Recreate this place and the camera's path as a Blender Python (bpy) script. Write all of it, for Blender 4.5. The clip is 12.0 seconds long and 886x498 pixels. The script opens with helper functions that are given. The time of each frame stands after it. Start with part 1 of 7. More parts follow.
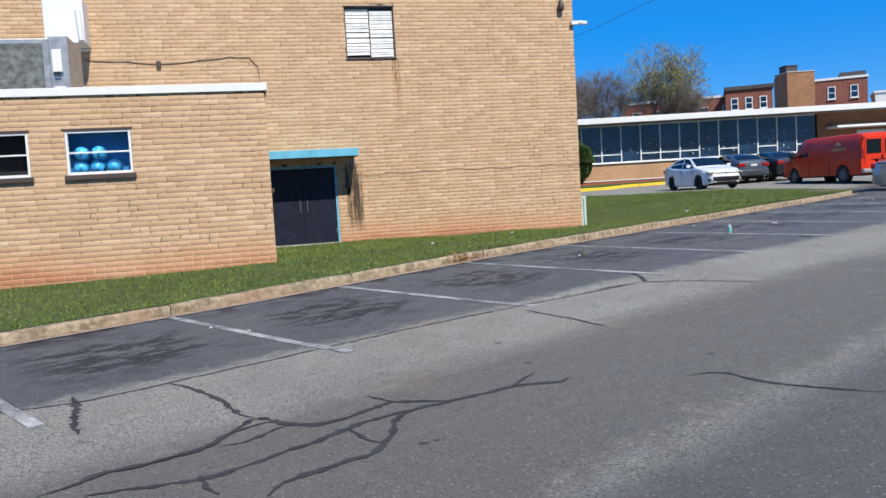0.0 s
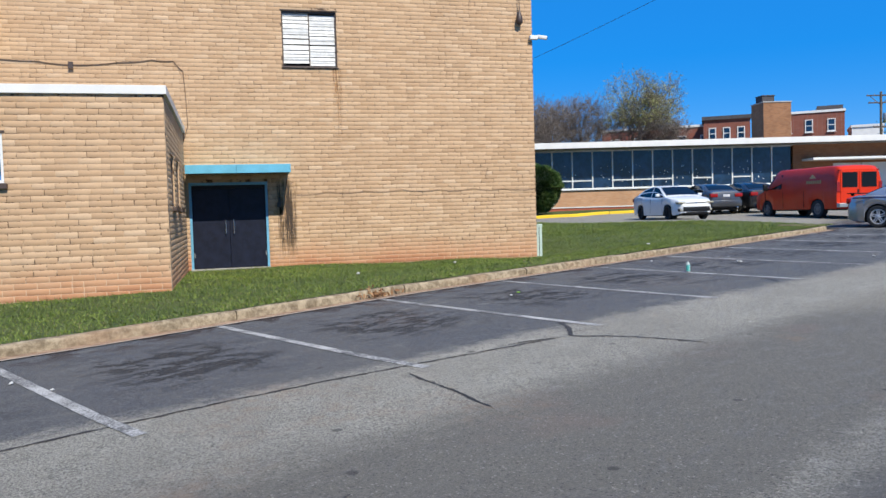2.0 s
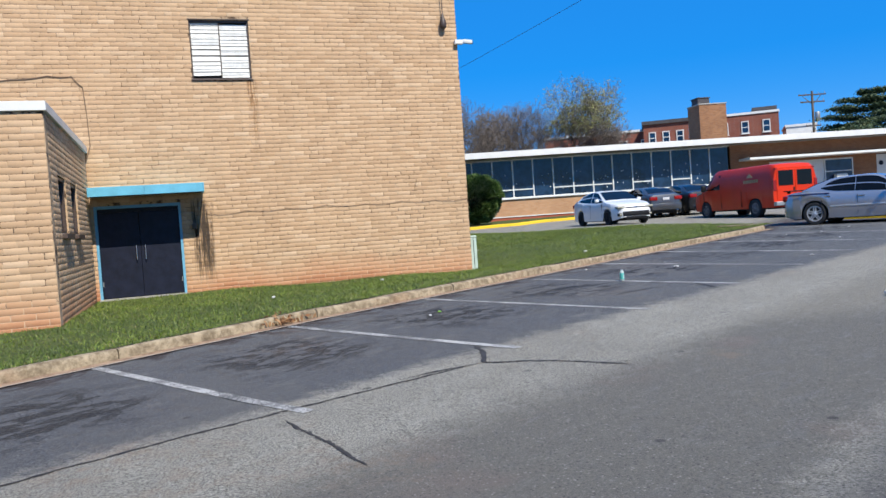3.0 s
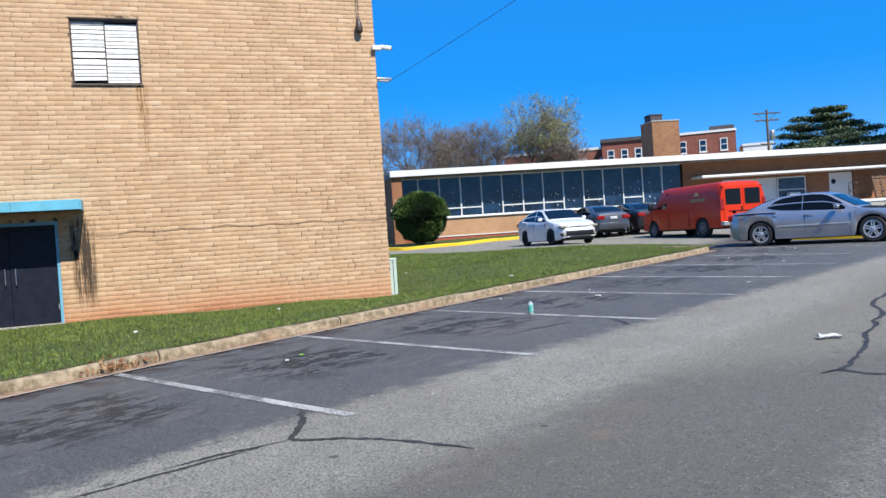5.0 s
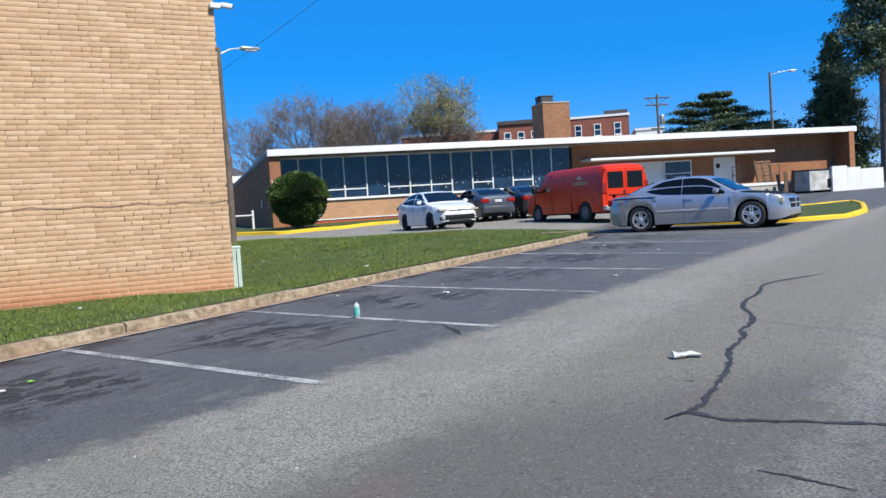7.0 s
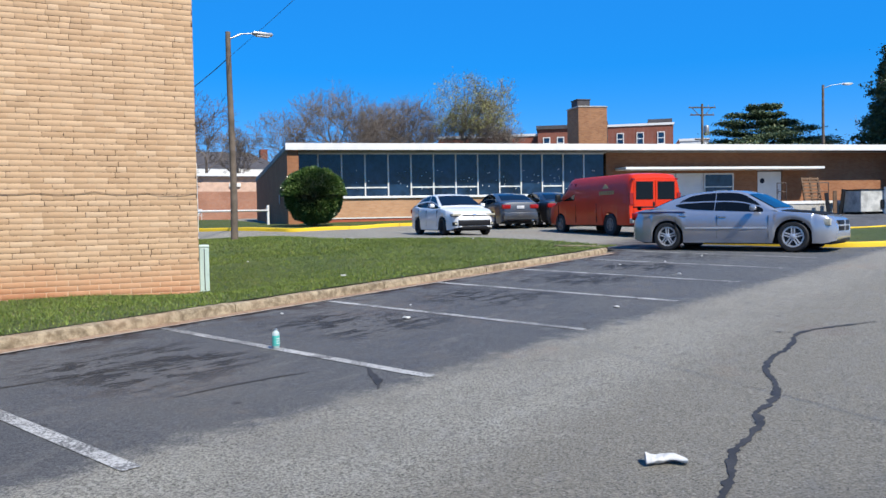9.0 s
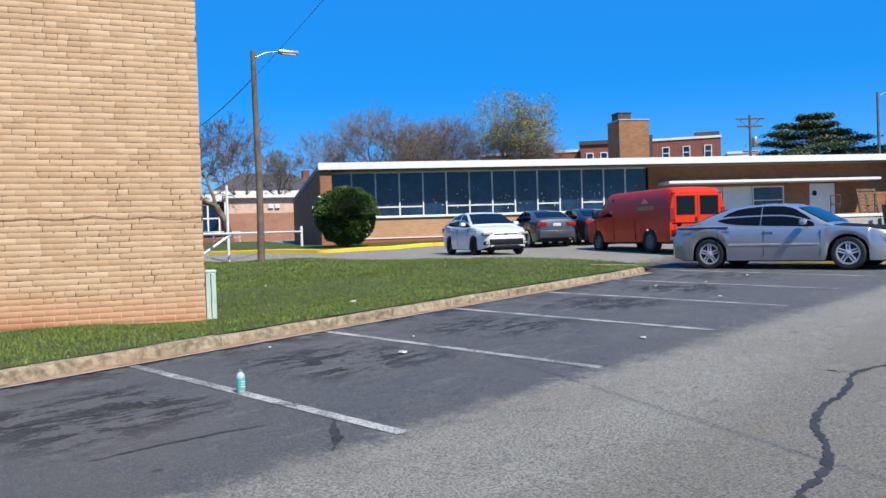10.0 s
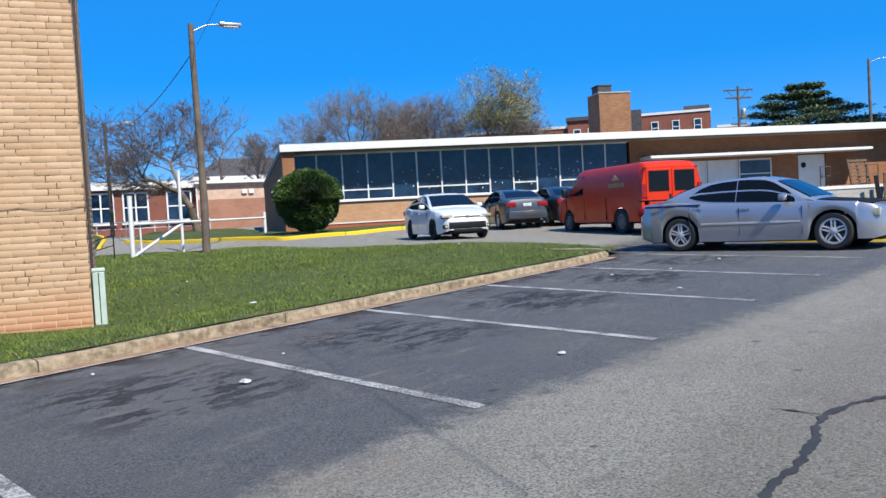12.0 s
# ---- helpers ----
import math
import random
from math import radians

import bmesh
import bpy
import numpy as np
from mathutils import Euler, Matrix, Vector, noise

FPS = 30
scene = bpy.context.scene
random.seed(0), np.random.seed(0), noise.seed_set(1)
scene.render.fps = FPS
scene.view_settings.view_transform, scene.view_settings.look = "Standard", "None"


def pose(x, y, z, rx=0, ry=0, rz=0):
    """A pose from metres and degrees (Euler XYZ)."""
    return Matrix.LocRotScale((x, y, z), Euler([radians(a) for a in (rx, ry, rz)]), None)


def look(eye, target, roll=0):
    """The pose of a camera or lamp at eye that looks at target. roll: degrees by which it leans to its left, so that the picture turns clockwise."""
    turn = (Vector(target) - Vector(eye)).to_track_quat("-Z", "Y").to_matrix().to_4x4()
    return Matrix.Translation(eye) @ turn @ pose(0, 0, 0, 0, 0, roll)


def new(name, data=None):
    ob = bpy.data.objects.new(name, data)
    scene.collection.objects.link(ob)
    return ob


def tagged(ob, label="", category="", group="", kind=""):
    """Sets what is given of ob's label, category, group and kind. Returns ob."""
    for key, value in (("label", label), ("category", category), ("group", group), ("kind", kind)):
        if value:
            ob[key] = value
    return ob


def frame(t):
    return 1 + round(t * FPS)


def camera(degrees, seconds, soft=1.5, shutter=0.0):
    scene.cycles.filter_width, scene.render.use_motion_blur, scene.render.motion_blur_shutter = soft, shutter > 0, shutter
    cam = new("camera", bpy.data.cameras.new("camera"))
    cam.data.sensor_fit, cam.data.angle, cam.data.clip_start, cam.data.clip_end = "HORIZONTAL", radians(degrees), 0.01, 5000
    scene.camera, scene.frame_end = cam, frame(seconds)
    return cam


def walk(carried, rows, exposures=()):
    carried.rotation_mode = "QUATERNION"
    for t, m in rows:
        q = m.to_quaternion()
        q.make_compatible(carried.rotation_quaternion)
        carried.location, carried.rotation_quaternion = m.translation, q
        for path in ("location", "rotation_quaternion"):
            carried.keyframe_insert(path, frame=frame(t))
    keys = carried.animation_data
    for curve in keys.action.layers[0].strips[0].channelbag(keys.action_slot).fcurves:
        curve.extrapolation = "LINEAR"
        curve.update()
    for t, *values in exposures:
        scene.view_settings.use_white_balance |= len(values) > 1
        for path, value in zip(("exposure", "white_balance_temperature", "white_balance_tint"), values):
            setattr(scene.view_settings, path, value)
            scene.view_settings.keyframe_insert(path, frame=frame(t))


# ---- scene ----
cam = camera(57.6, 12.0)
PATH = [
    (0, (1.538, -0.417, 2.196), (2.003, 1.523, 2.057), -3.4),
    (0.5, (1.902, 0.004, 2.212), (2.394, 1.94, 2.113), -3.3),
    (1, (2.312, 0.527, 2.242), (2.799, 2.464, 2.142), -1.8),
    (1.5, (2.659, 0.929, 2.179), (3.178, 2.858, 2.084), -2.2),
    (2, (3.021, 1.244, 2.225), (3.537, 3.175, 2.136), -1.7),
    (2.5, (3.461, 1.658, 2.221), (4.078, 3.559, 2.152), -4.1),
    (2.7, (3.602, 1.836, 2.215), (4.237, 3.732, 2.161), -4.0),
    (4.3, (4.971, 2.861, 2.212), (5.607, 4.751, 2.056), -4.8),
    (4.5, (5.153, 3.01, 2.22), (5.838, 4.884, 2.094), -4.3),
    (5, (5.563, 3.365, 2.242), (6.278, 5.233, 2.215), -3.9),
    (5.5, (6.03, 3.777, 2.245), (6.779, 5.631, 2.22), -3.1),
    (6, (6.489, 4.105, 2.248), (7.289, 5.938, 2.215), -3.7),
    (6.5, (6.907, 4.465, 2.242), (7.806, 6.25, 2.193), -3.7),
    (7, (7.34, 4.735, 2.25), (8.268, 6.504, 2.162), -3.7),
    (7.2, (7.54, 4.871, 2.249), (8.455, 6.646, 2.148), -3.4),
    (8.8, (8.961, 6.034, 2.291), (9.799, 7.848, 2.196), -1.2),
    (9, (9.13, 6.169, 2.297), (9.973, 7.981, 2.218), -1.0),
    (9.5, (9.571, 6.545, 2.338), (10.318, 8.399, 2.264), -0.5),
    (10, (10.044, 6.948, 2.321), (10.783, 8.806, 2.29), -1.8),
    (10.5, (10.468, 7.26, 2.359), (11.188, 9.126, 2.378), -0.1),
    (11, (10.97, 7.581, 2.368), (11.712, 9.438, 2.385), -0.8),
    (11.5, (11.454, 7.993, 2.362), (12.199, 9.849, 2.356), -0.8),
    (12, (11.886, 8.378, 2.359), (12.633, 10.231, 2.28), -3.1),
]
walk(cam, [(t, look(eye, target, roll)) for t, eye, target, roll in PATH], exposures=[(0, 0.40), (2, 0.41), (5, 0.60), (7, 0.53), (9.5, 0.55), (11, 0.51), (12, 0.56)])

# ---- light ----
SUN = Vector((0.12, -0.63, 0.74)).normalized()
world = bpy.data.worlds.new("sky")
scene.world = world
world.use_nodes = True
sky = world.node_tree.nodes.new("ShaderNodeTexSky")
sky.sky_type, sky.sun_disc = "NISHITA", False
sky.sun_elevation, sky.sun_rotation = math.asin(SUN.z), math.atan2(SUN.x, SUN.y)
sky.air_density, sky.dust_density, sky.ozone_density, sky.altitude = 1.0, 0.0, 3.0, 1500
backg = world.node_tree.nodes["Background"]
backg.inputs["Strength"].default_value = 0.08
vivid = world.node_tree.nodes.new("ShaderNodeHueSaturation")
vivid.inputs["Saturation"].default_value = 1.6
clear = world.node_tree.nodes.new("ShaderNodeMix")
clear.data_type = "RGBA"
clear.inputs[0].default_value = 0.56
clear.inputs[7].default_value = (0.26, 3.10, 10.2, 1.0)
world.node_tree.links.new(sky.outputs["Color"], vivid.inputs["Color"])
world.node_tree.links.new(vivid.outputs["Color"], clear.inputs[6])
world.node_tree.links.new(clear.outputs[2], backg.inputs["Color"])
sun = new("sun", bpy.data.lights.new("sun", "SUN"))
sun.data.energy, sun.data.angle, sun.data.color = 5.0, radians(0.5), (1.0, 0.95, 0.84)
sun.matrix_world = look(SUN * 80, (0, 0, 0))


# ---- materials ----
class Nodes:
    """Short forms for building a node material."""

    def __init__(self, name):
        self.mat = bpy.data.materials.new(name)
        self.mat.use_nodes = True
        self.tree = self.mat.node_tree
        self.bsdf = self.tree.nodes["Principled BSDF"]
        self.geo = self.tree.nodes.new("ShaderNodeNewGeometry")
        self.pos = self.geo.outputs["Position"]

    def node(self, kind, **sets):
        n = self.tree.nodes.new(kind)
        for k, v in sets.items():
            n.inputs[k].default_value = v
        return n

    def link(self, a, b):
        if hasattr(a, "node"):
            self.tree.links.new(a, b)
        else:
            b.default_value = a

    def math(self, op, a, b=0.0, c=0.0):
        n = self.tree.nodes.new("ShaderNodeMath")
        n.operation = op
        for k, v in enumerate((a, b, c)):
            self.link(v, n.inputs[k])
        return n.outputs[0]

    def noise(self, scale, detail=4.0, rough=0.55, stretch=None, vec=None):
        n = self.node("ShaderNodeTexNoise", Scale=scale, Detail=detail, Roughness=rough)
        v = vec or self.pos
        if stretch:
            m = self.tree.nodes.new("ShaderNodeMapping")
            m.inputs["Scale"].default_value = stretch
            self.tree.links.new(v, m.inputs["Vector"])
            v = m.outputs[0]
        self.tree.links.new(v, n.inputs["Vector"])
        return n.outputs["Fac"]

    def ramp(self, f, lo, hi, a=0.0, b=1.0):
        n = self.tree.nodes.new("ShaderNodeMapRange")
        n.interpolation_type = "SMOOTHSTEP"
        for k, v in zip(("Value", "From Min", "From Max", "To Min", "To Max"), (f, lo, hi, a, b)):
            self.link(v, n.inputs[k])
        return n.outputs[0]

    def mix(self, f, a, b):
        n = self.tree.nodes.new("ShaderNodeMix")
        n.data_type = "RGBA"
        for k, v in ((0, f), (6, a), (7, b)):
            if isinstance(v, tuple):
                v = (*v, 1.0)[:4]
            self.link(v, n.inputs[k])
        return n.outputs[2]

    def darkened(self, colour, share=0.80):
        """Every colour times one share, to deepen shadows against sunlight under the raised exposure."""
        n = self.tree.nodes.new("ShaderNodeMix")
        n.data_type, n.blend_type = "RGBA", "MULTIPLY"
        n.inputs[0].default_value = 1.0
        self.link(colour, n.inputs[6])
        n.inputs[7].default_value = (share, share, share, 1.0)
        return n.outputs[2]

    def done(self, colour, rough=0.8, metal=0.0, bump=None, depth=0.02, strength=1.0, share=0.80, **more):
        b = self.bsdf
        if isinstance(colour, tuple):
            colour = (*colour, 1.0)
        self.link(self.darkened(colour, share), b.inputs["Base Color"])
        self.link(rough, b.inputs["Roughness"])
        self.link(metal, b.inputs["Metallic"])
        for k, v in more.items():
            self.link(v, b.inputs[k])
        if bump is not None:
            n = self.node("ShaderNodeBump", Distance=depth, Strength=strength)
            self.tree.links.new(bump, n.inputs["Height"])
            self.tree.links.new(n.outputs[0], b.inputs["Normal"])
        return self.mat


def plain(name, c, rough=0.6, metal=0.0, vary=0.12, scale=3.0, fine=40.0, depth=0.004, **more):
    """A surface of one colour with patchy variation and fine grain."""
    n = Nodes(name)
    big, small = n.noise(scale), n.noise(fine, 3.0)
    dark = tuple(v * (1 - vary) for v in c)
    light = tuple(min(1.0, v * (1 + vary)) for v in c)
    col = n.mix(n.ramp(n.math("ADD", n.math("MULTIPLY", big, 0.65), n.math("MULTIPLY", small, 0.35)), 0.35, 0.65), dark, light)
    return n.done(col, n.ramp(small, 0.3, 0.7, rough * 0.9, min(1.0, rough * 1.1)), metal, small, depth, 0.5, **more)


def brick_material(name, base, tint, stain_z=None, stain=(0.56, 0.255, 0.12), relief=0.004):
    n = Nodes(name)
    info = n.tree.nodes.new("ShaderNodeObjectInfo")
    r = n.math("FRACT", n.math("ADD", n.math("MULTIPLY", info.outputs["Random"], 3.7), n.geo.outputs["Random Per Island"]))
    r2 = n.math("FRACT", n.math("MULTIPLY", r, 17.31))
    grain, cloud = n.noise(60.0, 5.0), n.noise(0.7, 4.0)
    streak = n.noise(1.0, 3.0, 0.5, (3.0, 3.0, 0.25))
    c = n.mix(r, base, tint)
    c = n.mix(n.ramp(r2, 0.84, 1.0, 0.0, 0.22), c, tuple(v * 0.66 for v in base))
    c = n.mix(n.ramp(r2, 0.0, 0.2, 0.45, 0.0), c, (0.74, 0.54, 0.36))
    c = n.mix(n.ramp(cloud, 0.35, 0.75, 0.0, 0.22), c, tuple(v * 0.75 for v in tint))
    c = n.mix(n.ramp(grain, 0.45, 0.75, 0.0, 0.25), c, tuple(v * 0.6 for v in base))
    c = n.mix(n.ramp(streak, 0.52, 0.8, 0.0, 0.22), c, tuple(v * 0.7 for v in base))
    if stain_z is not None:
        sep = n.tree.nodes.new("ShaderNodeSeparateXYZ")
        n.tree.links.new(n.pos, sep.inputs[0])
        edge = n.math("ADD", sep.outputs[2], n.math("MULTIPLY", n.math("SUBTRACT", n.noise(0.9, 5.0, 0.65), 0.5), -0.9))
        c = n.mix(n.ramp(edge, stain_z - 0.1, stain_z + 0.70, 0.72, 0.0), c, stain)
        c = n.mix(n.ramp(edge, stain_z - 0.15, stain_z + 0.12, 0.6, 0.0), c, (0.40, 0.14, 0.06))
    return n.done(c, 0.88, 0.0, grain, relief, 0.6)


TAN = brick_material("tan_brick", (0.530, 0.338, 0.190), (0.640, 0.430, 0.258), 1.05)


def mortar_material():
    n = Nodes("mortar")
    a, b = n.noise(2.2, 6.0, 0.75), n.noise(11.0, 4.0, 0.7)
    gap = n.ramp(n.math("ADD", n.math("MULTIPLY", a, 0.5), n.math("MULTIPLY", b, 0.5)), 0.49, 0.56)
    c = n.mix(gap, (0.56, 0.385, 0.235), (0.10, 0.060, 0.035))
    sep = n.tree.nodes.new("ShaderNodeSeparateXYZ")
    n.tree.links.new(n.pos, sep.inputs[0])
    foot = n.math("ADD", sep.outputs[2], n.math("MULTIPLY", n.math("SUBTRACT", n.noise(0.9, 5.0, 0.65), 0.5), -0.6))
    c = n.mix(n.ramp(foot, 1.15, 1.45, 0.9, 0.0), c, (0.66, 0.44, 0.28))
    return n.done(c, 0.95, 0.0, n.noise(90.0, 3.0), 0.004, 0.5)


MORTAR = mortar_material()


def far_brick(name, a, b, mortar, rot=0.0, course=0.075, length=0.23):
    """Brickwork too far off to tell apart singly."""
    n = Nodes(name)
    m = n.tree.nodes.new("ShaderNodeMapping")
    m.inputs["Rotation"].default_value = (0, 0, rot)
    n.tree.links.new(n.pos, m.inputs["Vector"])
    sep = n.tree.nodes.new("ShaderNodeSeparateXYZ")
    n.tree.links.new(m.outputs[0], sep.inputs[0])
    com = n.tree.nodes.new("ShaderNodeCombineXYZ")
    n.tree.links.new(n.math("ADD", sep.outputs[0], sep.outputs[1]), com.inputs[0])
    n.tree.links.new(sep.outputs[2], com.inputs[1])
    t = n.tree.nodes.new("ShaderNodeTexBrick")
    n.tree.links.new(com.outputs[0], t.inputs["Vector"])
    for k, v in (("Color1", a), ("Color2", b), ("Mortar", mortar)):
        t.inputs[k].default_value = (*v, 1)
    for k, v in (("Scale", 1.0), ("Mortar Size", 0.008), ("Brick Width", length), ("Row Height", course), ("Bias", 0.0)):
        t.inputs[k].default_value = v
    cloud = n.noise(0.8, 4.0)
    c = n.mix(n.ramp(cloud, 0.35, 0.7, 0.0, 0.3), t.outputs["Color"], tuple(v * 0.6 for v in a))
    return n.done(c, 0.9, 0.0, t.outputs["Fac"], -0.004, 0.5)


# kerb line: a point on it and its direction; u runs along it, v to the lawn's side
KERB_P, KERB_A = Vector((0.0, 10.80)), radians(29.0)
KU = Vector((math.cos(KERB_A), math.sin(KERB_A)))
KV = Vector((-KU.y, KU.x))


def at_kerb(u, v):
    return KERB_P + KU * u + KV * v


def asphalt_material():
    n = Nodes("asphalt")
    m = n.tree.nodes.new("ShaderNodeMapping")
    m.vector_type = "TEXTURE"
    m.inputs["Location"].default_value = (KERB_P.x, KERB_P.y, 0)
    m.inputs["Rotation"].default_value = (0, 0, KERB_A)
    n.tree.links.new(n.pos, m.inputs["Vector"])
    kp = m.outputs[0]
    sep = n.tree.nodes.new("ShaderNodeSeparateXYZ")
    n.tree.links.new(kp, sep.inputs[0])
    u, v = sep.outputs[0], n.math("MULTIPLY", sep.outputs[1], -1.0)
    stone, speck, cloud, wob = n.noise(140.0, 3.0, 0.75), n.noise(58.0, 6.0, 0.85), n.noise(0.55, 5.0, 0.6), n.noise(1.6, 6.0, 0.7)
    vor = n.node("ShaderNodeTexVoronoi", Scale=130.0)
    n.tree.links.new(n.pos, vor.inputs["Vector"])
    vv = n.math("ADD", v, n.math("MULTIPLY", n.math("SUBTRACT", wob, 0.5), 0.55))
    edge1 = n.math("ADD", 3.75, n.math("MULTIPLY", u, 0.075))
    vw = n.math("ADD", vv, n.math("MULTIPLY", n.math("SUBTRACT", n.noise(5.0, 8.0, 0.85), 0.5), 1.25))
    sealed = n.ramp(n.math("SUBTRACT", vw, edge1), -0.22, 0.22, 1.0, 0.0)
    north = n.ramp(v, -2.0, -1.0, 0.0, 1.0)
    sealed = n.math("MULTIPLY", sealed, north)
    strip = n.math("MULTIPLY", n.ramp(n.math("ADD", vw, n.math("MULTIPLY", u, -0.03)), 5.35, 6.15), n.ramp(vw, 7.9, 8.3, 1.0, 0.0))
    grey = n.mix(n.ramp(speck, 0.38, 0.62), (0.070, 0.066, 0.055), (0.46, 0.435, 0.365))
    grey = n.mix(n.ramp(cloud, 0.35, 0.7, 0.0, 0.40), grey, (0.15, 0.138, 0.115))
    grey = n.mix(n.ramp(u, 9.0, 17.0, 0.0, 0.35), grey, (0.185, 0.163, 0.130))
    grey = n.mix(n.math("MULTIPLY", n.ramp(vv, 7.9, 8.6), n.ramp(u, 6.0, 10.0, 0.85, 0.2)), grey, (0.078, 0.074, 0.070))
    grey = n.mix(n.ramp(n.noise(4.5, 6.0, 0.75), 0.56, 0.70, 0.0, 0.5), grey, (0.07, 0.066, 0.064))
    smooth = n.mix(n.ramp(speck, 0.37, 0.64), (0.088, 0.081, 0.066), (0.305, 0.280, 0.225))
    smooth = n.mix(n.ramp(n.math("SUBTRACT", u, n.math("MULTIPLY", n.math("SUBTRACT", vw, 5.95), 1.17)), 6.5, 8.3, 0.62, 0.0), smooth, (0.092, 0.087, 0.078))
    smooth = n.mix(n.ramp(n.noise(0.8, 3.0), 0.58, 0.75, 0.0, 0.5), smooth, (0.17, 0.125, 0.105))
    dark = n.mix(n.ramp(speck, 0.39, 0.61), (0.020, 0.023, 0.028), (0.128, 0.131, 0.139))
    dark = n.mix(n.ramp(cloud, 0.42, 0.68, 0.0, 0.45), dark, (0.115, 0.110, 0.102))
    dark = n.mix(n.ramp(n.noise(2.6, 6.0, 0.75, (0.5, 1.6, 1.0), kp), 0.54, 0.70, 0.0, 0.55), dark, (0.17, 0.162, 0.148))
    oil = n.noise(2.2, 8.0, 0.76, (1.0, 2.2, 1.0), kp)
    stall = n.math("ABSOLUTE", n.math("SUBTRACT", n.math("FRACT", n.math("DIVIDE", n.math("ADD", u, 24.4), 2.755)), 0.5))
    band = n.math("MULTIPLY", n.math("MULTIPLY", n.ramp(v, 0.6, 1.5), n.ramp(v, 2.5, 3.6, 1.0, 0.0)), n.ramp(stall, 0.16, 0.46, 1.0, 0.08))
    dark = n.mix(n.math("MULTIPLY", n.ramp(n.math("ADD", oil, n.math("MULTIPLY", band, 0.05)), 0.535, 0.565), n.math("ADD", 0.10, n.math("MULTIPLY", band, 0.9))), dark, (0.011, 0.011, 0.012))
    rim = n.noise(2.2, 5.0, 0.6)
    dark = n.mix(n.math("MULTIPLY", n.ramp(v, 0.25, 1.1, 1.0, 0.0), n.ramp(rim, 0.47, 0.55)), dark, (0.024, 0.014, 0.012))
    c = n.mix(strip, grey, smooth)
    c = n.mix(sealed, c, dark)
    c = n.mix(n.ramp(stone, 0.58, 0.70, 0.0, 0.6), c, (0.42, 0.40, 0.37))
    chip = n.node("ShaderNodeTexVoronoi", Scale=46.0)
    n.tree.links.new(n.pos, chip.inputs["Vector"])
    tone = n.tree.nodes.new("ShaderNodeSeparateColor")
    n.tree.links.new(chip.outputs["Color"], tone.inputs[0])
    chips = n.math("MULTIPLY", n.ramp(chip.outputs["Distance"], 0.20, 0.42, 1.0, 0.0), n.math("SUBTRACT", 1.0, n.math("MULTIPLY", sealed, 0.55)))
    c = n.mix(n.math("MULTIPLY", chips, n.ramp(tone.outputs[0], 0.80, 0.86, 0.0, 0.42)), c, (0.50, 0.47, 0.42))
    c = n.mix(n.math("MULTIPLY", chips, n.ramp(tone.outputs[1], 0.72, 0.78, 0.0, 0.8)), c, (0.026, 0.025, 0.025))
    clay = n.math("MULTIPLY", n.ramp(n.noise(0.42, 4.0, 0.6), 0.56, 0.70), n.ramp(n.noise(6.0, 5.0, 0.75), 0.42, 0.62, 0.0, 0.5))
    c = n.mix(n.math("MULTIPLY", clay, n.math("SUBTRACT", 1.0, n.math("MULTIPLY", sealed, 0.6))), c, (0.26, 0.175, 0.115))
    c = n.mix(n.ramp(vor.outputs["Distance"], 0.0, 0.25, 0.35, 0.0), c, (0.03, 0.03, 0.032))
    spots = n.node("ShaderNodeTexVoronoi", Scale=1.35)
    n.tree.links.new(n.pos, spots.inputs["Vector"])
    c = n.mix(n.ramp(n.math("ADD", spots.outputs["Distance"], n.math("MULTIPLY", n.math("SUBTRACT", n.noise(9.0, 3.0), 0.5), 0.05)), 0.04, 0.06, 0.7, 0.0), c, (0.022, 0.021, 0.021))
    h = n.math("ADD", n.math("MULTIPLY", stone, 0.6), n.math("MULTIPLY", speck, 0.8))
    return n.done(c, n.ramp(oil, 0.5, 0.65, 0.92, 0.7), 0.0, h, 0.014, 1.0, 0.93)


ASPHALT = asphalt_material()


def grass_soil_material():
    n = Nodes("lawn")
    a, b, c3 = n.noise(0.5, 4.0), n.noise(7.0, 5.0, 0.7), n.noise(60.0, 3.0)
    c = n.mix(n.ramp(b, 0.3, 0.7), (0.040, 0.066, 0.010), (0.100, 0.140, 0.022))
    c = n.mix(n.ramp(a, 0.45, 0.75, 0.0, 0.5), c, (0.15, 0.16, 0.045))
    c = n.mix(n.ramp(n.noise(1.1, 5.0, 0.65), 0.62, 0.75, 0.0, 0.6), c, (0.20, 0.15, 0.07))
    return n.done(c, 0.95, 0.0, n.math("ADD", b, c3), 0.05, 1.0)


def blade_material():
    n = Nodes("grass_blade")
    r = n.geo.outputs["Random Per Island"]
    c = n.mix(r, (0.080, 0.138, 0.012), (0.26, 0.33, 0.034))
    c = n.mix(n.ramp(r, 0.9, 0.94), c, (0.30, 0.25, 0.10))
    c = n.mix(n.ramp(n.noise(0.8, 5.0, 0.65), 0.42, 0.62, 0.0, 0.5), c, (0.060, 0.105, 0.012))
    c = n.mix(n.ramp(n.noise(1.3, 4.0), 0.58, 0.75, 0.0, 0.4), c, (0.20, 0.22, 0.05))
    c = n.mix(n.ramp(n.noise(7.0, 4.0, 0.7), 0.50, 0.60, 0.0, 0.72), c, (0.026, 0.052, 0.007))
    c = n.mix(n.ramp(n.noise(5.0, 4.0, 0.7), 0.56, 0.66, 0.0, 0.55), c, (0.29, 0.33, 0.05))
    return n.done(c, 0.6)


LAWN, BLADE = grass_soil_material(), blade_material()


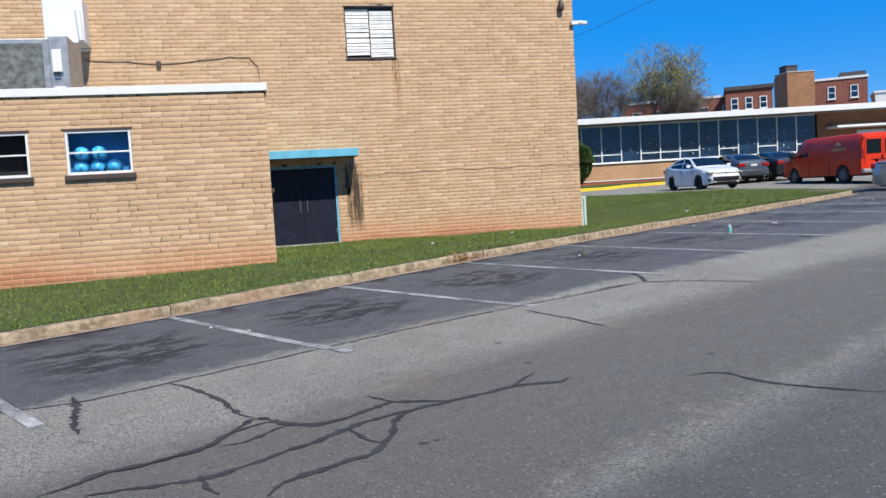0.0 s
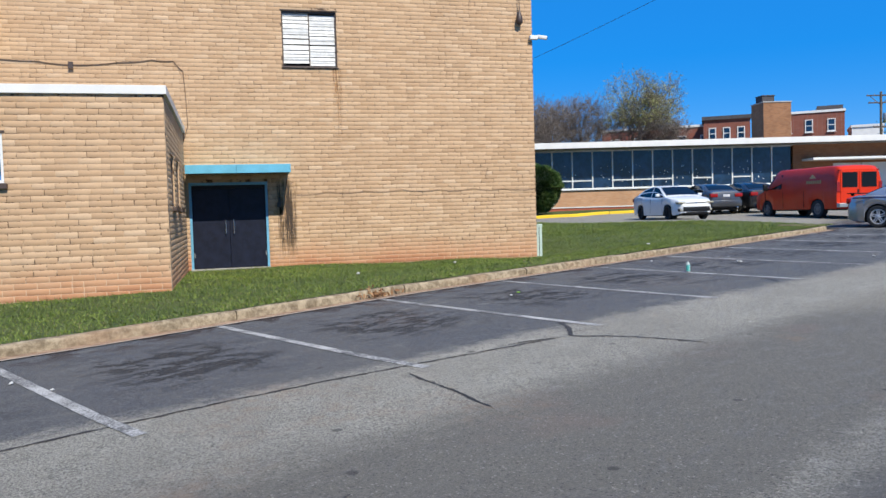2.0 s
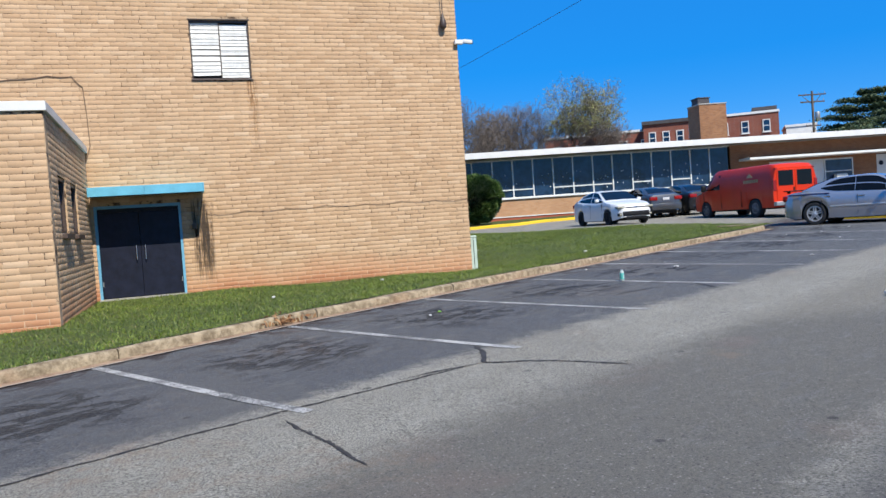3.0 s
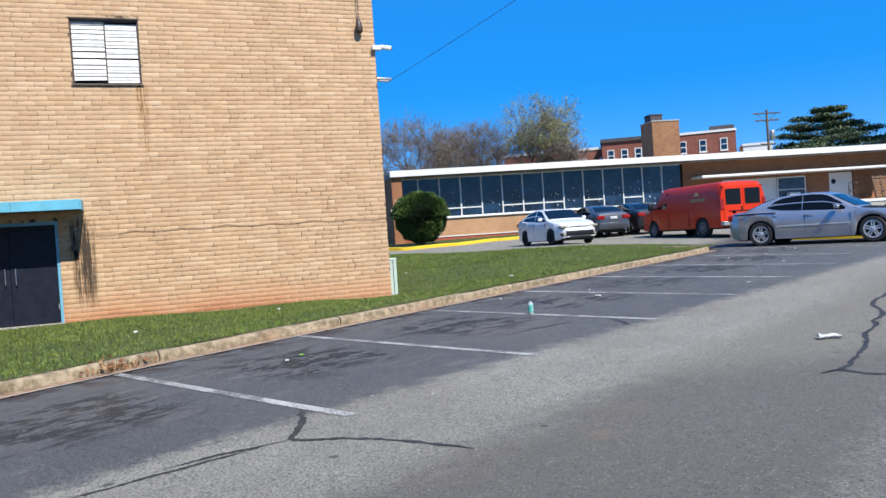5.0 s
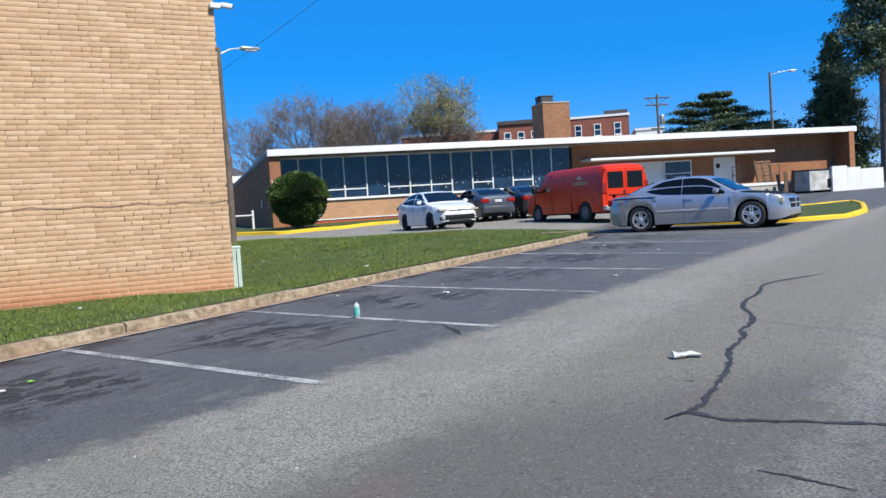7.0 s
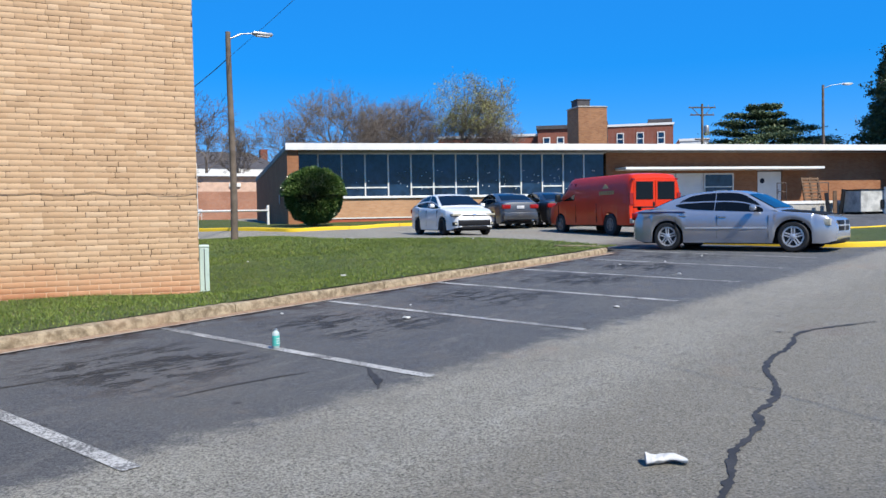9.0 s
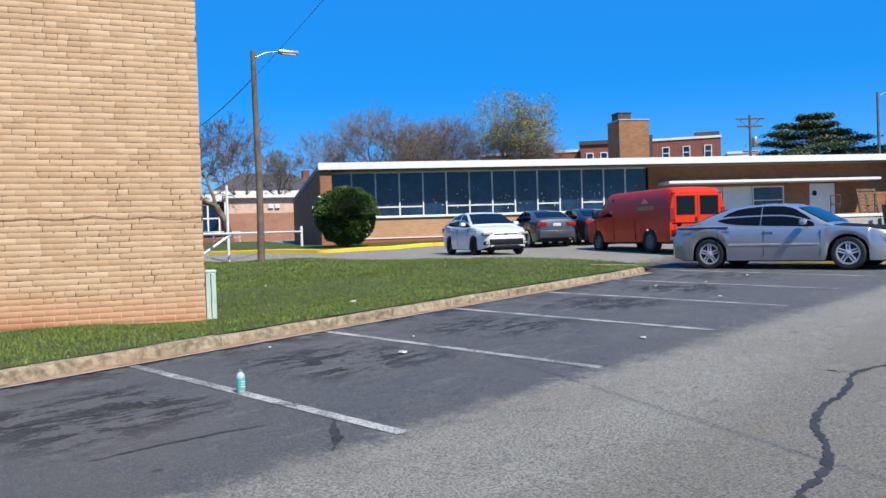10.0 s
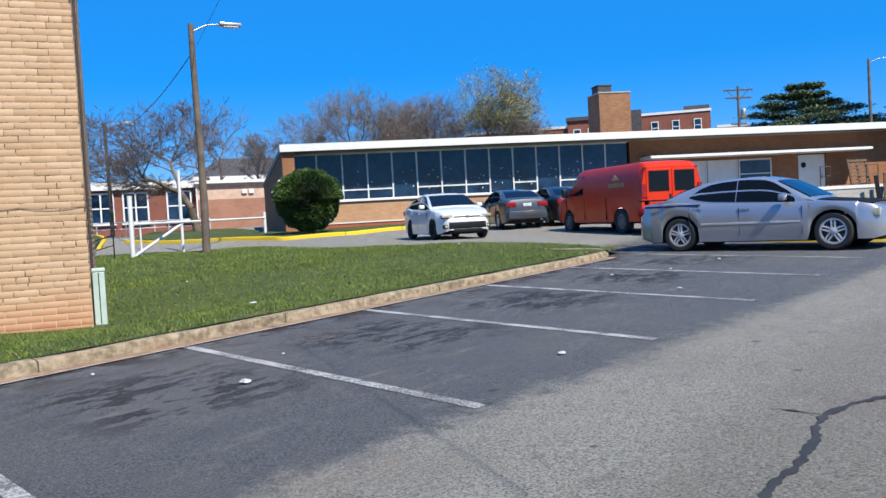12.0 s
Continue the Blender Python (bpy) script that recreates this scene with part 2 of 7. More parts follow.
def concrete_material(name, a, b, clay=0.0):
    n = Nodes(name)
    big, mid, small = n.noise(0.9, 5.0, 0.6), n.noise(8.0, 5.0, 0.7), n.noise(90.0, 3.0)
    c = n.mix(n.ramp(mid, 0.3, 0.7), a, b)
    c = n.mix(n.ramp(big, 0.48, 0.72, 0.0, 0.3 + clay * 0.5), c, (0.34, 0.20, 0.115) if clay else tuple(v * 0.6 for v in a))
    c = n.mix(n.ramp(small, 0.6, 0.8, 0.0, 0.4), c, tuple(v * 0.45 for v in a))
    c = n.mix(n.ramp(n.noise(3.0, 6.0, 0.7), 0.60, 0.72, 0.0, 0.6), c, tuple(v * 0.4 for v in a))
    return n.done(c, 0.93, 0.0, n.math("ADD", mid, small), 0.012, 0.7)


KERB = concrete_material("kerb_concrete", (0.16, 0.115, 0.066), (0.47, 0.375, 0.245), 0.45)
GUTTER = concrete_material("gutter_concrete", (0.20, 0.115, 0.065), (0.44, 0.30, 0.19), 0.8)
GUTTER_EDGE = concrete_material("gutter_edge_concrete", (0.42, 0.34, 0.28), (0.54, 0.46, 0.38), 0.2)
CONCRETE = concrete_material("concrete", (0.36, 0.34, 0.31), (0.50, 0.48, 0.44))


def worn_paint(name, paint, under, keep=0.5):
    n = Nodes(name)
    w = n.math("ADD", n.math("MULTIPLY", n.noise(48.0, 5.0, 0.8), 0.7), n.math("MULTIPLY", n.noise(2.5, 3.0), 0.3))
    c = n.mix(n.ramp(w, keep - 0.06, keep + 0.06, 1.0, 0.0), under, paint)
    return n.done(c, 0.85, 0.0, n.noise(90.0, 3.0), 0.008, 0.6)


LINE = worn_paint("worn_line_paint", (0.50, 0.495, 0.475), (0.10, 0.10, 0.10), 0.50)
YELLOW = worn_paint("yellow_kerb_paint", (0.78, 0.52, 0.02), (0.45, 0.36, 0.2), 0.62)
TAR = plain("crack_sealant", (0.034, 0.032, 0.031), 0.75, vary=0.4, scale=4, fine=60)
WHITE = plain("white_paint", (0.78, 0.77, 0.74), 0.5, vary=0.05, scale=2)
WHITE_METAL = plain("white_metal", (0.80, 0.80, 0.78), 0.4, vary=0.05)
CYAN = plain("light_blue_painted_metal", (0.14, 0.46, 0.62), 0.45, vary=0.1)
BLUE_FRAME = plain("blue_door_frame_paint", (0.16, 0.42, 0.60), 0.45)
BLACK = plain("black_paint", (0.008, 0.008, 0.010), 0.5, vary=0.3, **{"Specular IOR Level": 0.3})
DOOR_BLUE = plain("dark_navy_door_paint", (0.010, 0.013, 0.028), 0.5, vary=0.3, scale=5, **{"Specular IOR Level": 0.25})
BROWN_METAL = plain("brown_metal", (0.07, 0.045, 0.035), 0.5)
STEEL = plain("galvanised_steel", (0.46, 0.46, 0.45), 0.42, 0.7, vary=0.2, scale=6)
CHROME = plain("chrome", (0.8, 0.8, 0.8), 0.12, 1.0, vary=0.03)
RUST = plain("rust_stain", (0.20, 0.075, 0.02), 0.9, vary=0.4, scale=9)
CABLE = plain("cable", (0.20, 0.13, 0.08), 0.7)
RUBBER = plain("rubber", (0.018, 0.018, 0.019), 0.8, vary=0.2)
UNDER = plain("dark_underbody", (0.010, 0.010, 0.011), 0.8)
ROOFING = plain("flat_roofing", (0.30, 0.30, 0.29), 0.9, vary=0.2)
WOODPOLE = plain("weathered_wood", (0.145, 0.112, 0.086), 0.9, vary=0.35, scale=2, fine=25, depth=0.01)


def glass_material(name, tint=(0.02, 0.03, 0.04), rough=0.03):
    return plain(name, tint, rough, vary=0.1, depth=0.0, **{"Specular IOR Level": 0.22})


PANE = plain("window_glass", (0.010, 0.028, 0.062), 0.05, vary=0.7, scale=0.55, fine=3.0, depth=0.0, **{"Specular IOR Level": 0.5})
CARGLASS = glass_material("tinted_car_glass", (0.006, 0.007, 0.009), 0.03)


# ---- mesh helpers ----
def box(bm, x0, x1, y0, y1, z0, z1, m=None, bevel=0.0):
    """Adds a box, with its edges rounded where bevel is given."""
    r = bmesh.ops.create_cube(bm, size=1.0)["verts"]
    bmesh.ops.transform(bm, matrix=Matrix.LocRotScale(((x0 + x1) / 2, (y0 + y1) / 2, (z0 + z1) / 2), None, (x1 - x0, y1 - y0, z1 - z0)), verts=r)
    if bevel:
        es = list({e for q in r for e in q.link_edges})
        r = list({q for f in bmesh.ops.bevel(bm, geom=es, offset=bevel, segments=2, affect="EDGES", profile=0.5)["faces"] for q in f.verts} | {q for q in r if q.is_valid})
    if m is not None:
        bmesh.ops.transform(bm, matrix=m, verts=r)
    return bm


def boxes(*specs, bevel=0.0):
    bm = bmesh.new()
    for s in specs:
        box(bm, *s, bevel=bevel)
    return bm


def tube(bm, a, b, r0, r1=None, n=12, cap=True):
    a, b = Vector(a), Vector(b)
    d = b - a
    m = Matrix.Translation((a + b) / 2) @ d.to_track_quat("Z", "Y").to_matrix().to_4x4()
    bmesh.ops.create_cone(bm, cap_ends=cap, segments=n, radius1=r0, radius2=r0 if r1 is None else r1, depth=d.length, matrix=m)
    return bm


def tubes(*specs, n=12):
    bm = bmesh.new()
    for s in specs:
        tube(bm, *s, n=n)
    return bm


def lathe(profile, n=24, axis="Z"):
    """Turns (radius, height) pairs into a round solid."""
    bm = bmesh.new()
    rings = [[bm.verts.new((r * math.cos(2 * math.pi * k / n), r * math.sin(2 * math.pi * k / n), z)) for k in range(n)] for r, z in profile]
    for p, q in zip(rings, rings[1:]):
        for k in range(n):
            bm.faces.new((p[k], p[(k + 1) % n], q[(k + 1) % n], q[k]))
    bm.faces.new(rings[0][::-1])
    bm.faces.new(rings[-1])
    if axis == "Y":
        bmesh.ops.rotate(bm, verts=bm.verts, matrix=Euler((radians(90), 0, 0)).to_matrix())
    return bm


def to_mesh(name, bm, material, smooth=None):
    bmesh.ops.recalc_face_normals(bm, faces=bm.faces)
    me = bpy.data.meshes.new(name)
    bm.to_mesh(me)
    bm.free()
    me.materials.append(material)
    if smooth is not None:
        me.shade_smooth()
        me.set_sharp_from_angle(angle=radians(smooth))
    return me


def part(name, bm, material, parent=None, label="", smooth=None):
    """Links a bmesh as one mesh object, under a thing or part where one is given."""
    ob = new(name, to_mesh(name, bm, material, smooth))
    if parent is not None:
        ob.parent = parent
    return tagged(ob, label)


def thing(name, label, category, m=None, group="", kind=""):
    ob = new(name)
    if m is not None:
        ob.matrix_world = m
    return tagged(ob, label, category, group, kind)


def raw_mesh(name, verts, faces, material, smooth=False):
    """A mesh from numpy arrays: faces all with the same number of corners."""
    me = bpy.data.meshes.new(name)
    k = faces.shape[1]
    me.vertices.add(len(verts))
    me.vertices.foreach_set("co", np.ascontiguousarray(verts, dtype=np.float32).ravel())
    me.loops.add(faces.size)
    me.loops.foreach_set("vertex_index", np.ascontiguousarray(faces, dtype=np.int32).ravel())
    me.polygons.add(len(faces))
    me.polygons.foreach_set("loop_start", np.arange(0, faces.size, k, dtype=np.int32))
    me.update(calc_edges=True)
    me.validate()
    me.materials.append(material)
    if smooth:
        me.shade_smooth()
    return me


# ---- ground ----
def plane_z(x, y):
    x, y = max(-40.0, min(70.0, x)), max(-40.0, min(60.0, y))
    d = Vector((x, y)) - KERB_P
    u, v = d.dot(KU), d.dot(KV)
    dip = max(0.0, min(1.0, (6.5 - u) / 5)) * max(0.0, min(1.0, (v + 6.0) / 2.5)) * max(0.0, min(1.0, (3.5 - v) / 2.5))
    return 0.01718 * x + 0.01373 * y + 0.652 - 0.055 * dip


HEIGHTS = [(20, 29.5, 0.26), (24.7, 28.5, 0.14), (27, 37, 0.20), (14.6, 35.6, 0.19), (11.5, 22.4, -0.30), (8, 22.4, -0.2), (4, 22.4, -0.10), (2, 16, 0.05),
           (-3, 16, 0.03), (-9, 16, 0.0), (19, 46, 0.33), (28, 44, 0.30), (40, 41, 0.3), (52, 39, 0.3), (12.4, 42, -0.1), (24, 21, 0), (30, 20, 0), (40, 24, 0.08),
           (10, 60, 0.6), (25, 70, 0.6), (60, 60, 0.5), (-20, 60, 0.6)] + [(*at_kerb(u, 0.2), 0.0) for u in range(-14, 28, 3)]


def sheet_z(x, y):
    """Height of the paving: a tilted plane, swelling on the lawn's side of the kerb."""
    v = (Vector((x, y)) - KERB_P).dot(KV)
    f = max(0.0, min(1.0, v / 2.5))
    if f <= 0:
        return plane_z(x, y)
    w = [(1.0 / ((x - a) ** 2 + (y - b) ** 2 + 0.3) ** 1.4, o) for a, b, o in HEIGHTS]
    return plane_z(x, y) + f * f * (3 - 2 * f) * sum(p * o for p, o in w) / sum(p for p, o in w)


LAWN_EDGE = [at_kerb(-45, 0.16), at_kerb(25.4, 0.16), Vector((22.5, 25.4)), Vector((21.9, 27.0)), Vector((20.6, 28.0)), Vector((19.2, 28.6)), Vector((18.2, 30.5)),
             Vector((17.4, 34.0)), Vector((16.6, 38.0)), Vector((15.4, 42.0)), Vector((13.4, 45.0)), Vector((9.0, 47.0)), Vector((-40, 47.0))]


def inside(x, y, poly):
    c = False
    for p, q in zip(poly, poly[1:] + poly[:1]):
        if (p.y > y) != (q.y > y) and x < (q.x - p.x) * (y - p.y) / (q.y - p.y) + p.x:
            c = not c
    return c


def edge_distance(x, y, poly):
    best, w = 1e9, Vector((x, y))
    for p, q in zip(poly, poly[1:] + poly[:1]):
        d = q - p
        k = max(0.0, min(1.0, (w - p).dot(d) / d.length_squared))
        best = min(best, (p + d * k - w).length)
    return best


def lawn_z(x, y):
    v = max(0.0, (Vector((x, y)) - KERB_P).dot(KV))
    return sheet_z(x, y) + 0.11 * math.exp(-v / 1.6) + 0.035


def steps(*runs):
    out = []
    for a, b, s in runs:
        out += list(np.arange(a, b, s))
    return out + [runs[-1][1]]


def build_ground():
    xs = steps((-900, -100, 200), (-100, -20, 20), (-20, 40, 1.0), (40, 100, 10), (100, 900, 200))
    ys = steps((-900, -100, 200), (-100, -10, 15), (-10, 56, 1.0), (56, 100, 8), (100, 900, 200))
    verts = []
    for y in ys:
        for x in xs:
            z = sheet_z(x, y)
            if inside(x, y, LAWN_EDGE) and edge_distance(x, y, LAWN_EDGE) > 1.25:
                z -= 0.3
            verts.append((x, y, z))
    nx = len(xs)
    faces = [(j * nx + i, j * nx + i + 1, (j + 1) * nx + i + 1, (j + 1) * nx + i) for j in range(len(ys) - 1) for i in range(nx - 1)]
    g = new("ground", raw_mesh("ground", np.array(verts), np.array(faces), ASPHALT, True))
    return tagged(g, "worn grey asphalt car park with a dark sealed parking strip", "asphalt", kind="structure")


build_ground()


def build_lawn():
    """The lawn's soil sheet, cut to its outline."""
    bm = bmesh.new()
    outline = []
    for p, q in zip(LAWN_EDGE, LAWN_EDGE[1:] + LAWN_EDGE[:1]):
        k = max(1, int((q - p).length / 0.6)) if p.x > -25 or q.x > -25 else 1
        outline += [p.lerp(q, i / k) for i in range(k)]
    bm.faces.new([bm.verts.new((p.x, p.y, 0)) for p in outline])
    for axis, rng in ((0, [k * 0.5 for k in range(-18, 47)]), (1, [k * 0.5 for k in range(10, 93)])):
        for c in rng:
            co, no = [0, 0, 0], [0, 0, 0]
            co[axis], no[axis] = c, 1
            bmesh.ops.bisect_plane(bm, geom=bm.verts[:] + bm.edges[:] + bm.faces[:], plane_co=co, plane_no=no)
    for q in bm.verts:
        q.co.z = lawn_z(q.co.x, q.co.y)
    ob = part("lawn", bm, LAWN, smooth=60)
    return tagged(ob, "short green lawn sloping between kerb and brick wall", "lawn", kind="structure")


build_lawn()

# ---- main brick building and annex ----
COURSE, MODULE = 0.1045, 0.362
WALL_Y, CORNER_X, HALL_BACK = 22.5, 11.45, 26.6
ANNEX_Y, ANNEX_X = 16.1, 2.05


def wall_slab(name, axis, at, thick, a0, a1, z0, z1, holes, material, parent=None):
    """A wall with thickness, in pieces round its openings. axis 'y': it runs along x and faces -y at y = at; 'x': it runs along y and faces +x at x = at."""
    bm = bmesh.new()
    cuts_a = sorted({a0, a1, *[h[0] for h in holes], *[h[1] for h in holes]})
    cuts_z = sorted({z0, z1, *[h[2] for h in holes], *[h[3] for h in holes]})
    for p, q in zip(cuts_a, cuts_a[1:]):
        for s, t in zip(cuts_z, cuts_z[1:]):
            if any(h[0] <= (p + q) / 2 <= h[1] and h[2] <= (s + t) / 2 <= h[3] for h in holes):
                continue
            if axis == "y":
                box(bm, p, q, at, at + thick, s, t)
            else:
                box(bm, at - thick, at, p, q, s, t)
    bmesh.ops.remove_doubles(bm, verts=bm.verts, dist=0.0005)
    return part(name, bm, material, parent)


def brick_spots(a0, a1, z0, z1, holes, seed):
    """Running bond: centre along the wall, length, height of each brick's middle."""
    rnd = random.Random(seed)
    out = []
    for k in range(int((z1 - z0) / COURSE)):
        z = z0 + (k + 0.5) * COURSE
        a = a1 + (MODULE / 2 if k % 2 else 0.0) + (rnd.uniform(-0.03, 0.03) if k else 0.0)
        halves = False
        while a > a0:
            run = MODULE
            if halves or rnd.random() < 0.035:
                run, halves = MODULE / 2, not halves
            lo, hi = max(a0, a - run), min(a1, a)
            a -= run
            for h in holes:
                if h[2] < z + 0.03 and h[3] > z - 0.03:
                    if lo >= h[0] - 0.02 and hi <= h[1] + 0.02:
                        lo = hi
                    elif lo < h[1] < hi:
                        lo = h[1]
                    elif lo < h[0] < hi:
                        hi = h[0]
            if hi - lo > 0.05:
                out.append(((lo + hi) / 2, hi - lo - rnd.uniform(0.007, 0.011), z + rnd.uniform(-0.0012, 0.0012), rnd.uniform(0.002, 0.0055)))
    return out


def brick_mesh(spots, axis, at, material, name):
    """Many bricks as one mesh: each a box with a slightly narrower face, proud of the mortar."""
    v, f = [], []
    for a, length, z, proud in spots:
        hl, hh, e = length / 2, (COURSE - 0.0085) / 2, 0.0018
        k = len(v)
        for d, s in ((-0.02, 0.0), (proud - 0.0015, 0.0), (proud, e)):
            for p, q in ((-1, -1), (1, -1), (1, 1), (-1, 1)):
                c, zz = a + p * (hl - s), z + q * (hh - s)
                v.append((c, at - d, zz) if axis == "y" else (at + d, c, zz))
        f += [(k + i, k + (i + 1) % 4, k + 4 + (i + 1) % 4, k + 4 + i) for i in range(4)]
        f += [(k + 4 + i, k + 4 + (i + 1) % 4, k + 8 + (i + 1) % 4, k + 8 + i) for i in range(4)]
        f.append((k + 8, k + 9, k + 10, k + 11))
    f = np.array(f)
    return raw_mesh(name, np.array(v), f if axis == "y" else f[:, ::-1], material)


def brick_wall(name, label, axis, at, a0, a1, z0, z1, holes, near, seed, thick=0.3):
    """A brick wall of the setting: mortar slab, single bricks within the stretch near = (a0, a1, z0, z1), the rest joined."""
    wall = tagged(wall_slab(name, axis, at, thick, a0, a1, z0, z1, holes, MORTAR), label, "wall", kind="structure")
    spots = brick_spots(a0, a1, z0 + 0.02, z1, holes, seed)
    single = [s for s in spots if near and near[0] < s[0] < near[1] and near[2] < s[2] < near[3]][:300]
    chosen = set(single)
    rest = new("brickwork", brick_mesh([s for s in spots if s not in chosen], axis, at, TAN, "brickwork"))
    rest.parent = wall
    tagged(rest, kind="stuff")
    return wall, single


WINDOW = (4.58, 5.99, 6.11, 7.55)
DOOR = (2.13, 4.07, 0.97, 3.17)
MAIN, MAIN_NEAR = brick_wall("wall_main", "tan brick wall with clay-stained foot and rust streaks", "y", WALL_Y, -16.0, CORNER_X, 0.40, 10.6,
                             [WINDOW, DOOR], (8.6, CORNER_X, 0.6, 4.0), 1)
SIDE, SIDE_NEAR = brick_wall("wall_side", "tan brick side wall of the hall", "x", CORNER_X - 0.001, WALL_Y + 0.3, HALL_BACK, 0.40, 10.6, [], None, 2)
WIN_A = (-1.69, -0.52, 2.94, 3.77)
WIN_B = (-3.52, -2.33, 2.94, 3.77)
WIN_C = (-5.4, -4.2, 2.94, 3.77)
ANNEX, ANNEX_NEAR = brick_wall("wall_annex", "tan brick wall of the low annex", "y", ANNEX_Y, -14.0, ANNEX_X, 0.50, 4.42, [WIN_A, WIN_B, WIN_C], (-1.6, ANNEX_X, 0.6, 2.6), 3)
SIDE_WIN = [(17.2, 18.2, 2.5, 3.5), (19.0, 20.0, 2.5, 3.5)]
ANNEX_S, ANNEX_S_NEAR = brick_wall("wall_annex_side", "shaded tan brick side wall of the annex", "x", ANNEX_X - 0.001, ANNEX_Y + 0.3, WALL_Y - 0.012, 0.50, 4.42, SIDE_WIN, None, 4)
tagged(part("roof_main", boxes((-16, CORNER_X - 0.3, WALL_Y + 0.3, HALL_BACK, 10.2, 10.4)), ROOFING), "flat roof of the tall brick hall", "roof", kind="structure")
tagged(part("wall_back", boxes((-16, CORNER_X - 0.302, HALL_BACK - 0.3, HALL_BACK, 0.4, 10.198)), MORTAR), "plain back wall of the tall hall", "wall", kind="structure")
tagged(part("wall_west", boxes((-16.3, -16, WALL_Y, HALL_BACK, 0.4, 10.6)), MORTAR), "plain far side wall of the hall", "wall", kind="structure")
tagged(part("roof_annex", boxes((-14, ANNEX_X - 0.05, ANNEX_Y + 0.05, WALL_Y - 0.012, 4.422, 4.50)), ROOFING), "flat annex roof", "roof", kind="structure")
tagged(part("floor", boxes((-15.9, CORNER_X - 0.35, WALL_Y + 0.35, HALL_BACK - 0.35, 0.85, 0.95)), CONCRETE), "plain floor inside the hall", "floor", kind="structure")
tagged(part("trim", boxes((-14, ANNEX_X + 0.05, ANNEX_Y - 0.05, ANNEX_Y + 0.045, 4.424, 4.575), (ANNEX_X - 0.045, ANNEX_X + 0.05, ANNEX_Y + 0.045, WALL_Y - 0.012, 4.424, 4.575), bevel=0.006), WHITE),
       "white metal edge trim along the annex roof", "trim", kind="structure")

# ---- low glazed building ----
LOW = pose(19.97, 46.8, 0, 0, 0, -12.5)
PINK = far_brick("pink_brick", (0.50, 0.26, 0.13), (0.60, 0.34, 0.18), (0.50, 0.34, 0.22), radians(12.5))
BROWN = far_brick("brown_brick", (0.31, 0.115, 0.046), (0.39, 0.17, 0.075), (0.33, 0.19, 0.11), radians(12.5))
RED_BAND = plain("red_painted_plinth", (0.38, 0.09, 0.045), 0.8)


